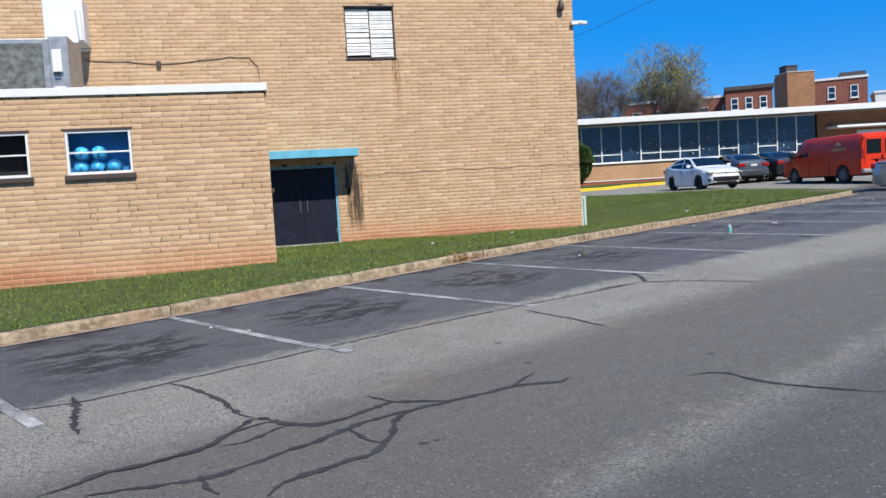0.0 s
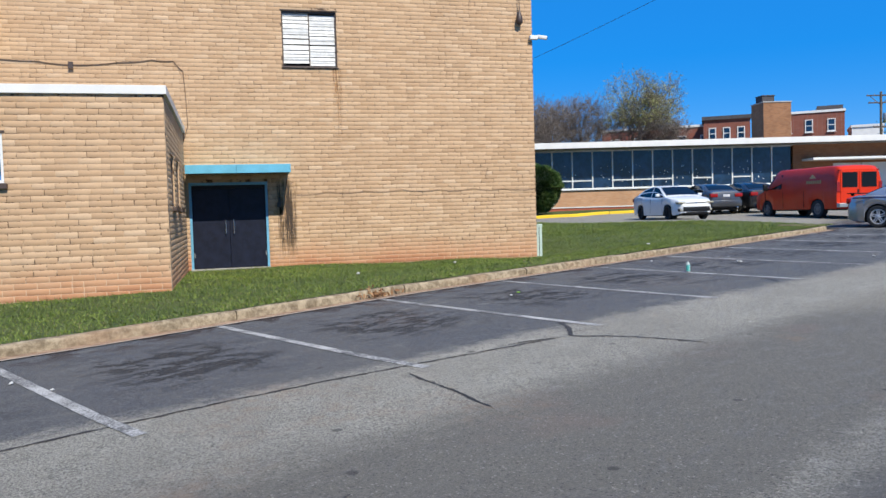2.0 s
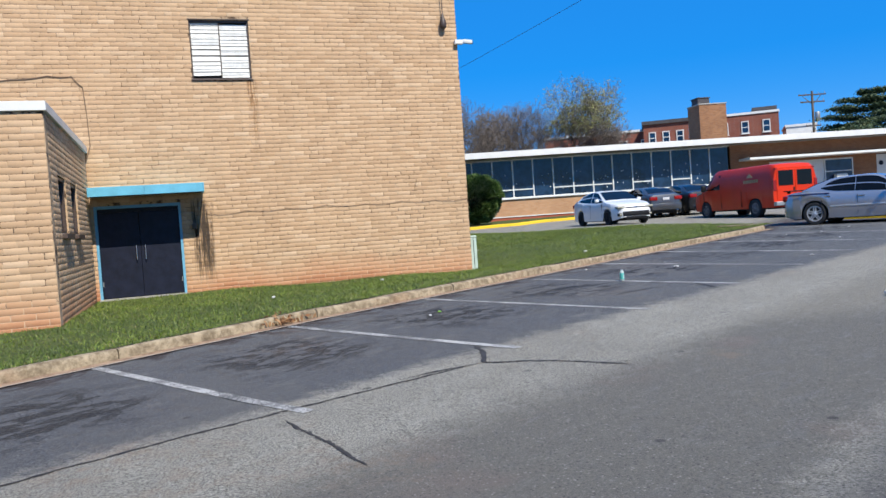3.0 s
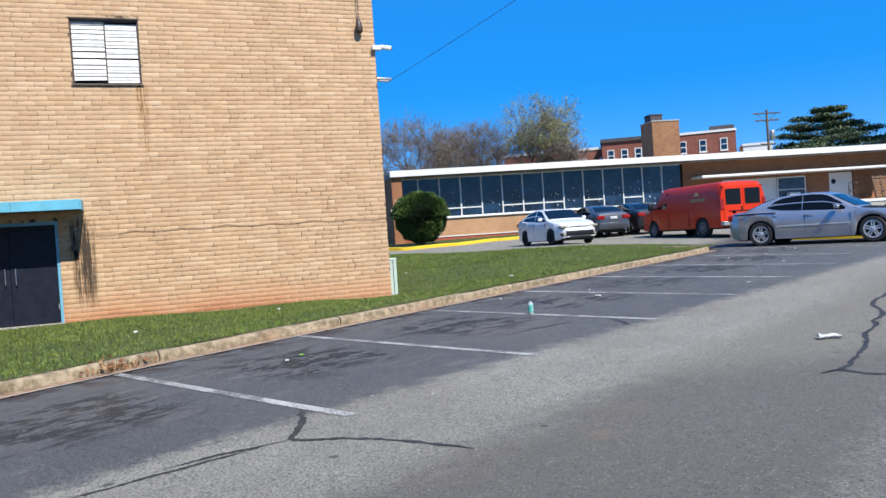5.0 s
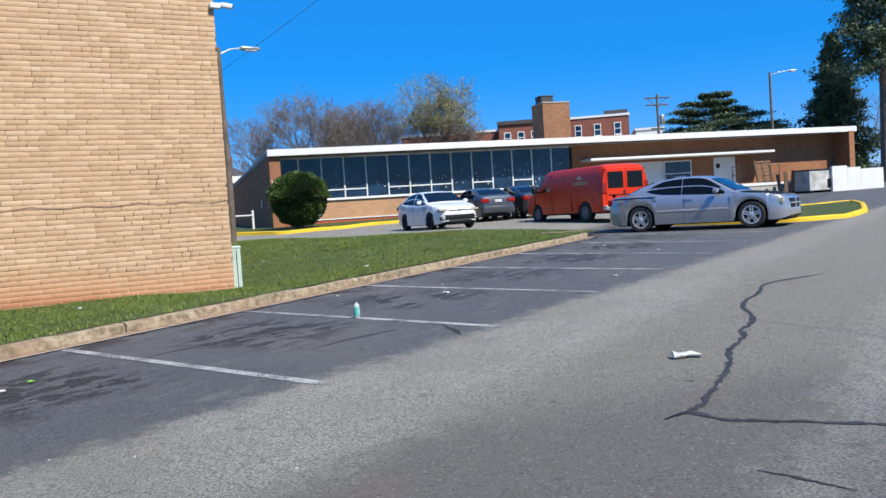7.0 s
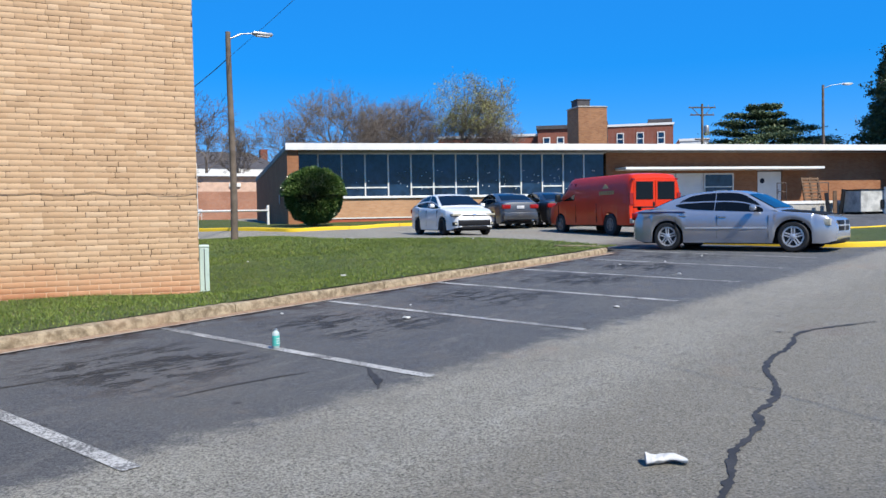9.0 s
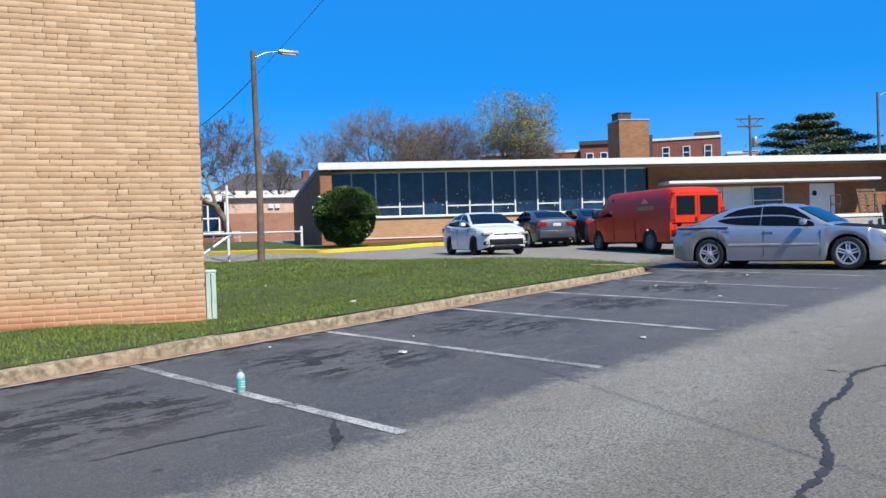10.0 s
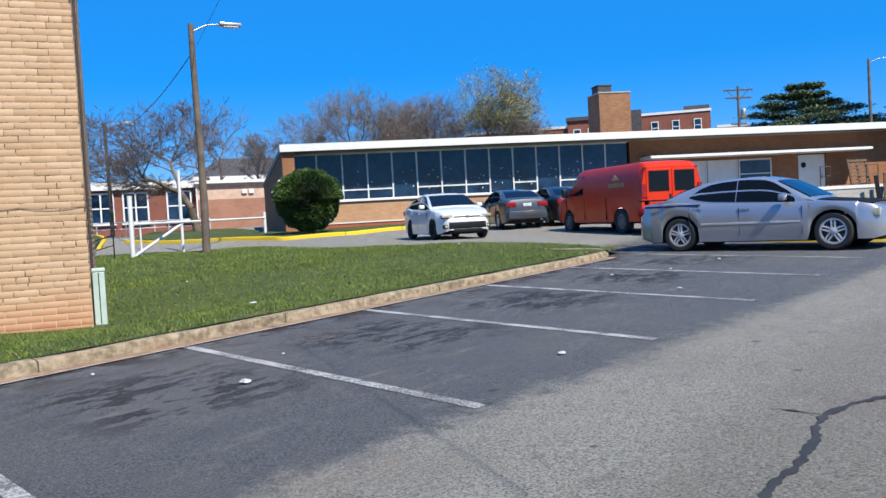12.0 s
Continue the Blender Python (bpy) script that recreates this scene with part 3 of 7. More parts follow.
def low_wall():
    """Front of the long low building, 1.3 m behind its roof's edge."""
    w = thing("facade_low", "long low brick building with a band of tall windows under a white roof edge", "building", LOW, kind="structure")
    n0, n1 = 1.3, 1.6
    part("wall", boxes((-0.45, 17.45, n0, n1, 2.36, 3.43)), PINK, w)
    part("plinth", boxes((-0.45, 17.45, n0 - 0.02, n1, 1.2, 2.30)), RED_BAND, w, "red painted plinth")
    part("pipe", boxes((1.2, 17.4, n0 - 0.06, n0 - 0.022, 2.30, 2.36)), WHITE, w, "white pipe along the wall")
    holes = [(20.0, 25.6, 3.05, 4.62), (27.2, 28.9, 2.5, 4.75)]
    bm = bmesh.new()
    for a, b, c, d in ((17.45, 20.0, 1.2, 5.9), (20.0, 25.6, 1.2, 3.05), (20.0, 25.6, 4.62, 5.9), (25.6, 27.2, 1.2, 5.9), (27.2, 28.9, 1.2, 2.5), (27.2, 28.9, 4.75, 5.9), (28.9, 36.4, 1.2, 5.9)):
        box(bm, a, b, n0, n1, c, d)
    part("wall", bm, BROWN, w)
    part("lintel", boxes((-0.45, 17.45, n0, n1, 5.80, 5.9)), WHITE, w)
    part("pier", boxes((-0.30, 0.0, 0.15, n0, 1.2, 5.9)), BROWN, w)
    part("pier", boxes((36.4, 36.8, -0.1, n1, 1.2, 5.9)), BROWN, w, "brick end wall")
    bm = boxes((-0.58, -0.30, 0.15, 16.0, 1.2, 5.88))
    for q in bm.verts:
        if q.co.y > 10:
            q.co.x -= 1.7
            if q.co.z > 3:
                q.co.z -= 0.93
    part("side_wall", bm, BROWN, w)
    part("back_wall", boxes((-0.5, 36.8, 15.7, 16.0, 1.2, 5.2)), BROWN, w)
    part("end_wall", boxes((36.5, 36.8, n1, 15.7, 1.2, 5.2)), BROWN, w)
    # roof: slab sloping gently to the back, with a white edge
    bm = boxes((-0.62, 37.0, 0.02, 16.2, 5.90, 6.14))
    for q in bm.verts:
        if q.co.y > 10:
            q.co.z -= 0.9
            if q.co.x < 0:
                q.co.x -= 1.7
    part("roof", bm, ROOFING, w)
    part("fascia", boxes((-0.66, 37.05, -0.08, 0.018, 5.86, 6.21), bevel=0.01), WHITE, w, "white roof edge")
    part("soffit", boxes((0.0, 36.4, 0.02, n0 - 0.004, 5.86, 5.896)), BROWN_METAL, w)
    # tall windows
    pitch = 1.252
    for k in range(14):
        a = -0.20 + k * pitch
        win = part("window", boxes((a - 0.035, a + 0.035, n0 - 0.05, n0 + 0.06, 3.43, 5.80), (a + 0.035, a + pitch - 0.035, n0 - 0.04, n0 + 0.05, 3.43, 3.50),
                                   (a + 0.035, a + pitch - 0.035, n0 - 0.04, n0 + 0.05, 5.74, 5.80), bevel=0.004), WHITE_METAL, w)
        part("pane", boxes((a + 0.037, a + pitch - 0.037, n0 + 0.01, n0 + 0.018, 3.502, 5.738)), PANE, win)
        rs = random.Random(200 + k)
        for _ in range(rs.randint(3, 7) if k > 3 else rs.randint(1, 3)):
            a2, z2, r2 = a + rs.uniform(0.15, 1.1), rs.uniform(3.75, 4.9), rs.uniform(0.014, 0.030)
            part("sticker", boxes((a2 - r2, a2 + r2, n0 + 0.004, n0 + 0.0085, z2 - r2, z2 + r2), bevel=0.0015), WHITE, win)
        if k % 2 == 1 or k in (2, 6):
            part("transom", boxes((a + 0.04, a + pitch - 0.04, n0 - 0.03, n0 + 0.008, 3.92, 3.99)), WHITE_METAL, win)
    part("window_sill", boxes((-0.2, 17.4, n0 - 0.1, n0 - 0.052, 3.38, 3.47), bevel=0.005), WHITE_METAL, w)
    # canopy, door and window on the plain stretch
    part("canopy", boxes((18.0, 30.7, -0.15, n0 - 0.004, 4.78, 4.92), bevel=0.01), WHITE, w, "thin white canopy slab")
    d = part("door", boxes((27.25, 28.85, n0 + 0.06, n0 + 0.11, 2.5, 4.70), bevel=0.005), WHITE, w, "white metal door")
    part("door_sign", lathe([(0.14, 0.0), (0.16, 0.006), (0.0, 0.008)], 18, "Y"), DOOR_BLUE, d).location = (27.55, n0 + 0.055, 4.15)
    part("door_handle", boxes((28.60, 28.66, n0, n0 + 0.058, 3.35, 3.65), bevel=0.01), STEEL, d)
    for a, b in ((20.0, 21.8), (21.86, 23.6), (23.66, 25.6)):
        win = part("window", boxes((a, a + 0.07, n0 - 0.02, n0 + 0.08, 3.05, 4.62), (b - 0.07, b, n0 - 0.02, n0 + 0.08, 3.05, 4.62), (a + 0.07, b - 0.07, n0 - 0.02, n0 + 0.08, 3.05, 3.13),
                                   (a + 0.07, b - 0.07, n0 - 0.02, n0 + 0.08, 4.54, 4.62), (a + 0.07, b - 0.07, n0 - 0.01, n0 + 0.05, 3.78, 3.84), bevel=0.004), WHITE_METAL, w)
        part("pane", boxes((a + 0.072, b - 0.072, n0 + 0.02, n0 + 0.028, 3.132, 4.538)), PANE if a > 23 else WHITE, win)
    return w


low_wall()

# ---- kerb, gutter, painted lines, cracks ----
def ribbon(points, width, lift, wobble=0.0, seed=0, z=sheet_z, taper=False):
    """A flat strip on the ground along points in plan."""
    rnd = random.Random(seed)
    pts = [Vector(p) for p in points]
    fine = []
    for p, q in zip(pts, pts[1:]):
        k = max(1, int((q - p).length / (0.035 if wobble else 0.3)))
        fine += [p.lerp(q, i / k) for i in range(k)]
    fine.append(pts[-1])
    if wobble:
        for _ in range(4):
            fine = fine[:1] + [(a + b + c) / 3 for a, b, c in zip(fine, fine[1:], fine[2:])] + fine[-1:]
    bm = bmesh.new()
    rows = []
    drift = 0.0
    for i, p in enumerate(fine):
        d = (fine[min(i + 1, len(fine) - 1)] - fine[max(i - 1, 0)]).normalized()
        nrm = Vector((-d.y, d.x))
        drift = 0.75 * drift + rnd.uniform(-wobble, wobble)
        c = p + nrm * drift
        w = width / 2 * (rnd.uniform(0.35, 1.55) if wobble else 1.0)
        if taper:
            w *= min(1.0, 0.2 + 0.1 * i, 0.2 + 0.1 * (len(fine) - 1 - i))
        rows.append([bm.verts.new((*(c + nrm * s * w), z(*(c + nrm * s * w)) + lift)) for s in (-1, 1)])
    for p, q in zip(rows, rows[1:]):
        bm.faces.new((p[0], p[1], q[1], q[0]))
    return bm


KERB_SECTION = [(0.0, -0.15), (0.0, 0.085), (0.012, 0.115), (0.04, 0.13), (0.14, 0.13), (0.165, 0.115), (0.165, -0.15)]


def kerb_run(path, section, parent, material, piece="kerb_stone", length=3.05, z=plane_z, top=None, seed=0):
    """Kerb stones laid end to end along a path in plan, with open joints between them."""
    rnd = random.Random(seed)
    pts = [Vector(p) for p in path]
    total = sum((q - p).length for p, q in zip(pts, pts[1:]))

    def spot(s):
        for p, q in zip(pts, pts[1:]):
            k = (q - p).length
            if s <= k + 1e-6:
                d = (q - p) / k
                return p + d * s, d
            s -= k
        d = (pts[-1] - pts[-2]).normalized()
        return pts[-1], d

    s = 0.0
    while s < total - 0.05:
        e = min(total, s + length)
        bm = bmesh.new()
        k = max(1, int((e - s) / 0.5))
        rows = []
        lift, side = rnd.uniform(-0.008, 0.008), rnd.uniform(-0.008, 0.008)
        for i in range(k + 1):
            p, d = spot(s + 0.011 + (e - s - 0.022) * i / k)
            nrm = Vector((-d.y, d.x))
            ring = []
            for v, h in section:
                c = p + nrm * (v + side + rnd.uniform(-0.008, 0.008))
                ring.append(bm.verts.new((c.x, c.y, z(p.x, p.y) + h + lift + rnd.uniform(-0.008, 0.006))))
            rows.append(ring)
        for p, q in zip(rows, rows[1:]):
            for j in range(len(section) - 1):
                bm.faces.new((p[j], p[j + 1], q[j + 1], q[j]))
        bm.faces.new(rows[0])
        bm.faces.new(rows[-1][::-1])
        part(piece, bm, material, parent, smooth=50)
        s = e


kerb = thing("kerb", "worn clay-stained concrete kerb between asphalt and lawn", "kerb", kind="structure")
kerb_path = [at_kerb(-30, 0), at_kerb(23.6, 0), at_kerb(24.5, 0.08), at_kerb(25.1, 0.35), at_kerb(25.4, 0.9), at_kerb(25.45, 2.0)]
kerb_run(kerb_path, KERB_SECTION, kerb, KERB)
gutter = part("gutter", ribbon([at_kerb(-30, -0.10), at_kerb(24.4, -0.10)], 0.21, 0.012), GUTTER)
tagged(gutter, "narrow clay-stained concrete gutter strip along the kerb", "gutter", kind="structure")

edge = part("gutter_edge", ribbon([at_kerb(-30, -0.225), at_kerb(24.2, -0.225)], 0.04, 0.014), GUTTER_EDGE)
tagged(edge, "pale outer edge of the concrete gutter", "gutter", kind="structure")

STALL, FIRST = 2.755, 3.15
for k in range(-3, 10):
    u = FIRST + STALL * k
    reach = 4.45 + 0.02 * (u - 3)
    ob = part("parking_line", ribbon([at_kerb(u, -0.25), at_kerb(u - (0.02 + 0.0088 * max(u, 0)) * reach, -reach)], 0.11, 0.006), LINE)
    tagged(ob, "worn white painted parking line on asphalt", "road marking", "parking lines", "structure")

def lay_crack(seed, width, *line):
    ob = part("crack", ribbon(line, width, 0.005, 0.009, seed, taper=True), TAR)
    tagged(ob, "tar-filled crack wandering over the asphalt", "crack", "cracks", "structure")


lay_crack(0, 0.05, (0.34, 4.17), (0.51, 4.25), (0.61, 4.41), (0.84, 4.44), (1.05, 4.55), (1.18, 4.6), (1.3, 4.82), (1.44, 4.94), (1.59, 4.98))
lay_crack(1, 0.04, (1.26, 4.62), (1.41, 4.58), (1.55, 4.73), (1.66, 4.84), (1.72, 4.88))
lay_crack(2, 0.05, (1.3, 4.82), (1.43, 5.02), (1.48, 5.17), (1.59, 5.07), (1.66, 4.88), (1.87, 4.74), (2.1, 4.82), (2.23, 4.92), (2.4, 5.05), (2.67, 4.96), (2.81, 4.9))
lay_crack(3, 0.04, (0.79, 6.77), (0.97, 6.43), (1.17, 6.0), (1.3, 5.6), (1.37, 5.31), (1.48, 5.17))
lay_crack(4, 0.045, (2.29, 5.33), (2.34, 5.19), (2.44, 5.05))
lay_crack(5, 0.045, (0.6, 4.06), (0.83, 4.06), (1.03, 4.05), (1.26, 4.06), (1.41, 4.15), (1.57, 4.27), (1.77, 4.37), (1.99, 4.55), (2.15, 4.68), (2.39, 4.76), (2.58, 4.83), (2.81, 4.88), (3.07, 4.95), (3.29, 5.03), (3.49, 5.04), (3.67, 4.96), (3.76, 5.07))
lay_crack(6, 0.045, (3.29, 5.03), (3.47, 5.24), (3.59, 5.33))
lay_crack(7, 0.05, (2.58, 4.83), (2.44, 4.71), (2.31, 4.51), (2.33, 4.38), (2.22, 4.2), (2.15, 4.04), (1.99, 4.0), (1.8, 3.9), (1.64, 3.84), (1.55, 3.64))
lay_crack(8, 0.05, (2.07, 4.6), (2.11, 4.37), (2.23, 4.2))
lay_crack(9, 0.06, (1.18, 4.12), (1.22, 4.03), (1.22, 3.88), (1.3, 3.78))
lay_crack(10, 0.06, (0.01, 6.74), (0.15, 6.22), (0.23, 5.67), (0.33, 5.4))
lay_crack(11, 0.035, (4.51, 4.69), (4.74, 4.69), (4.87, 4.23), (5.04, 4.01), (5.31, 3.75))
lay_crack(12, 0.03, (4.52, 8.19), (4.68, 7.42), (4.82, 6.69))
lay_crack(13, 0.035, (-1.2, 6.3), (-0.46, 6.5), (0.09, 6.44), (0.79, 6.78), (1.76, 7.26), (2.97, 7.89), (4.25, 8.4), (6.3, 9.07))
lay_crack(14, 0.048, (10.62, 8.33), (10.98, 8.39), (11.81, 8.94), (12.45, 9.49), (12.89, 9.74), (13.08, 9.96), (13.45, 10.13), (13.77, 10.43), (14.13, 10.88), (14.48, 11.16), (14.95, 11.38), (15.59, 11.86), (15.98, 11.98), (16.89, 11.95))
lay_crack(15, 0.04, (15.48, 12.17), (15.63, 11.9))
lay_crack(16, 0.05, (10.62, 8.33), (10.85, 8.37), (10.87, 8.1), (11.34, 7.57), (11.8, 7.1))
lay_crack(17, 0.045, (6.78, 10.17), (6.67, 9.5), (6.5, 9.12), (6.86, 8.9), (7.2, 8.54), (7.49, 8.09))
lay_crack(18, 0.035, (6.5, 9.12), (6.09, 9.08), (5.63, 8.96))
lay_crack(19, 0.06, (11.44, 12.71), (11.33, 12.2), (11.21, 11.84))
lay_crack(20, 0.03, (10.35, 7.42), (10.42, 7.24), (10.47, 6.98))
lay_crack(21, 0.03, (8.3, 13.4), (9.3, 13.7), (10.1, 13.85))
lay_crack(22, 0.03, (9.8, 12.4), (10.6, 12.7), (11.0, 12.75))

# yellow kerbs: along the low building's drive, and round the grass island
for name, path, lab in (("kerb_drive", [(12.2, 53.0), (14.6, 48.6), (17.0, 44.2), (18.3, 41.9), (21.5, 41.5), (23.0, 42.4), (34.0, 40.4)], "yellow painted kerb along the driveway"),
                        ("kerb_road", [(10.4, 62.0), (11.2, 55.0), (11.0, 49.5)], "yellow painted kerb beside the far drive")):
    kb = thing(name, lab, "kerb", kind="structure")
    kerb_run(path, [(a, b + 0.03) for a, b in KERB_SECTION], kb, YELLOW, z=sheet_z, seed=5)
ISLAND = [(25.3, 23.9), (25.9, 21.2), (26.5, 19.9), (27.8, 19.4), (30.2, 20.5), (34.0, 23.2), (36.5, 25.4), (32.0, 25.5), (27.6, 24.8)]
island_kerb = thing("kerb_island", "bright yellow painted kerb round a grass island", "kerb", kind="structure")
kerb_run(ISLAND + ISLAND[:1], [(a - 0.08, b) for a, b in KERB_SECTION], island_kerb, YELLOW, z=sheet_z, seed=6)


def lawn_patch(name, outline, label, lift=0.09):
    bm = bmesh.new()
    bm.faces.new([bm.verts.new((x, y, sheet_z(x, y) + lift)) for x, y in outline])
    bmesh.ops.triangulate(bm, faces=bm.faces)
    return tagged(part(name, bm, LAWN), label, "lawn", kind="structure")


lawn_patch("lawn_island", ISLAND, "small grass island in the car park")
lawn_patch("lawn_verge", [(12.5, 53.2), (14.8, 48.8), (17.2, 44.4), (18.5, 42.1), (21.5, 41.7), (23.0, 42.6), (34, 40.6), (34.3, 44.6), (19.0, 48.6), (19.0, 62), (14.0, 62)], "grass verge before the low building", 0.13)
lawn_patch("lawn_far", [(10.3, 62.0), (11.1, 55.0), (10.9, 49.5), (-40, 47.5), (-40, 70), (10, 70)], "far lawn beside the drive", 0.13)


def scatter(count, box4, keep, zf, length, width, lean, seed, material, name):
    """Short bent blades, scattered over a stretch of lawn."""
    rnd = np.random.default_rng(seed)
    x = rnd.uniform(box4[0], box4[1], count)
    y = rnd.uniform(box4[2], box4[3], count)
    ok = keep(x, y)
    x, y = x[ok], y[ok]
    z = zf(x, y)
    m = len(x)
    tuft = 0.5 + 0.25 * (np.sin(x * 13.0 + 2.1 * np.sin(y * 9.0)) + np.sin(y * 15.0 + 1.7 * np.sin(x * 11.0 + y * 3.0)))
    ang, ln = rnd.uniform(0, 2 * np.pi, m), rnd.uniform(*length, m) * (0.55 + 1.1 * tuft)
    w = rnd.uniform(*width, m)
    tip = rnd.uniform(0, lean, m) * ln
    ta = rnd.uniform(0, 2 * np.pi, m)
    dx, dy = np.cos(ang) * w, np.sin(ang) * w
    a = np.stack([x - dx, y - dy, z - 0.01], 1)
    b = np.stack([x + dx, y + dy, z - 0.01], 1)
    c = np.stack([x + np.cos(ta) * tip, y + np.sin(ta) * tip, z + ln], 1)
    v = np.stack([a, b, c], 1).reshape(-1, 3)
    ob = new(name, raw_mesh(name, v, np.arange(3 * m).reshape(-1, 3), material))
    return ob


GX, GY = np.arange(-16, 26.01, 0.5), np.arange(4, 48.01, 0.5)
GZ = np.array([[lawn_z(x, y) for x in GX] for y in GY])


def lawn_height(x, y):
    i, j = np.clip((x - GX[0]) / 0.5, 0, len(GX) - 2), np.clip((y - GY[0]) / 0.5, 0, len(GY) - 2)
    i0, j0 = i.astype(int), j.astype(int)
    p, q = i - i0, j - j0
    return GZ[j0, i0] * (1 - p) * (1 - q) + GZ[j0, i0 + 1] * p * (1 - q) + GZ[j0 + 1, i0] * (1 - p) * q + GZ[j0 + 1, i0 + 1] * p * q


def on_lawn(x, y):
    c = np.zeros(len(x), bool)
    for p, q in zip(LAWN_EDGE, LAWN_EDGE[1:] + LAWN_EDGE[:1]):
        if p.y != q.y:
            c ^= ((p.y > y) != (q.y > y)) & (x < (q.x - p.x) * (y - p.y) / (q.y - p.y) + p.x)
    c &= ~((y > WALL_Y) & (y < HALL_BACK) & (x < CORNER_X)) & ~((y > ANNEX_Y) & (x < ANNEX_X))
    patch = 0.5 + 0.5 * np.sin(x * 1.7 + np.sin(y * 2.3) * 1.4) * np.sin(y * 1.9 + np.sin(x * 1.3))
    return c & (np.random.default_rng(9).uniform(0, 1, len(x)) < 0.45 + 0.55 * patch)


near = scatter(760000, (-8, 23.5, 6, 29), on_lawn, lawn_height, (0.012, 0.050), (0.004, 0.008), 1.6, 3, BLADE, "grass")
tagged(near, "short mown green grass blades on the lawn", "grass", kind="stuff")
far = scatter(140000, (10, 20, 27, 46), on_lawn, lawn_height, (0.02, 0.05), (0.007, 0.012), 1.5, 4, BLADE, "grass")
tagged(far, "short mown grass further up the slope", "grass", kind="stuff")

# ---- openings of the brick building ----
BLIND = plain("white_metal_slats", (0.62, 0.62, 0.60), 0.45, vary=0.15, scale=5)


def slatted_window():
    x0, x1, z0, z1 = WINDOW
    w = thing("window_1", "dark framed high window with bent white slatted blinds", "window", kind="structure")
    y = WALL_Y + 0.10
    part("window_frame", boxes((x0, x0 + 0.035, y - 0.06, y + 0.06, z0, z1), (x1 - 0.035, x1, y - 0.06, y + 0.06, z0, z1), (x0 + 0.035, x1 - 0.035, y - 0.06, y + 0.06, z0, z0 + 0.035),
                               (x0 + 0.035, x1 - 0.035, y - 0.06, y + 0.06, z1 - 0.05, z1), ((x0 + x1) / 2 - 0.010, (x0 + x1) / 2 + 0.010, y - 0.05, y + 0.03, z0 + 0.05, z1 - 0.06)), BROWN_METAL, w)
    rnd = random.Random(7)
    for a, b in ((x0 + 0.038, (x0 + x1) / 2 - 0.012), ((x0 + x1) / 2 + 0.012, x1 - 0.038)):
        for k in range(17):
            z = z0 + 0.075 + k * 0.079
            bend = 0.010 if (k < 3 and a < 5) else 0.003
            bm = box(bmesh.new(), a, b, -0.0435, 0.0435, -0.003, 0.003, pose(0, y - 0.01, z, 80 + rnd.uniform(-5, 5), rnd.uniform(-1, 1) * (bend * 120), 0))
            part("slat", bm, BLIND, w)
    part("window_sill", boxes((x0 - 0.03, x1 + 0.03, WALL_Y - 0.045, y - 0.062, z0 - 0.028, z0 - 0.002), bevel=0.004), BROWN_METAL, w)
    part("lintel", boxes((x0 - 0.03, x1 + 0.03, WALL_Y - 0.014, y - 0.062, z1 + 0.002, z1 + 0.028), bevel=0.004), BROWN_METAL, w)
    part("backing", boxes((x0, x1, y + 0.07, y + 0.08, z0, z1)), UNDER, w)
    return w


slatted_window()


def rust_material():
    n = Nodes("rust_streak")
    s = n.noise(1.0, 5.0, 0.7, (26.0, 1.0, 2.2))
    sep = n.tree.nodes.new("ShaderNodeSeparateXYZ")
    n.tree.links.new(n.pos, sep.inputs[0])
    fade = n.math("ADD", n.ramp(sep.outputs[2], 5.2, 6.1, 0.0, 0.75), n.ramp(sep.outputs[2], 3.9, 5.6, 0.0, 0.3))
    side = n.ramp(n.math("ABSOLUTE", n.math("SUBTRACT", sep.outputs[0], 5.97)), 0.0, 0.16, 1.0, 0.0)
    a = n.math("MULTIPLY", n.math("MULTIPLY", n.ramp(s, 0.38, 0.62), fade), side)
    n.done((0.20, 0.085, 0.025), 0.9, Alpha=a)
    return n.mat


def soot_material():
    n = Nodes("mildew_streak")
    s = n.noise(1.0, 5.0, 0.7, (14.0, 1.0, 0.9))
    sep = n.tree.nodes.new("ShaderNodeSeparateXYZ")
    n.tree.links.new(n.pos, sep.inputs[0])
    fade = n.math("MULTIPLY", n.ramp(sep.outputs[2], 1.05, 1.9), n.ramp(sep.outputs[2], 3.0, 3.3, 1.0, 0.0))
    side = n.ramp(n.math("ABSOLUTE", n.math("SUBTRACT", sep.outputs[0], 4.55)), 0.10, 0.32, 1.0, 0.0)
    a = n.math("MULTIPLY", n.math("MULTIPLY", n.ramp(s, 0.40, 0.60), fade), side)
    n.done((0.05, 0.035, 0.025), 0.95, Alpha=n.math("MULTIPLY", a, 0.85))
    return n.mat


def stain_sheet(name, x0, x1, z0, z1, material, label):
    bm = boxes((x0, x1, WALL_Y - 0.0145, WALL_Y - 0.0135, z0, z1))
    ob = part(name, bm, material)
    ob.visible_shadow = False
    return tagged(ob, label, "stain", kind="structure")


stain_sheet("rust_stain", 5.7, 6.25, 3.9, 6.07, rust_material(), "rust streak running down from the window sill")
stain_sheet("mildew_stain", 4.2, 4.95, 1.05, 3.3, soot_material(), "dark mildew streaks on brick beside the door")


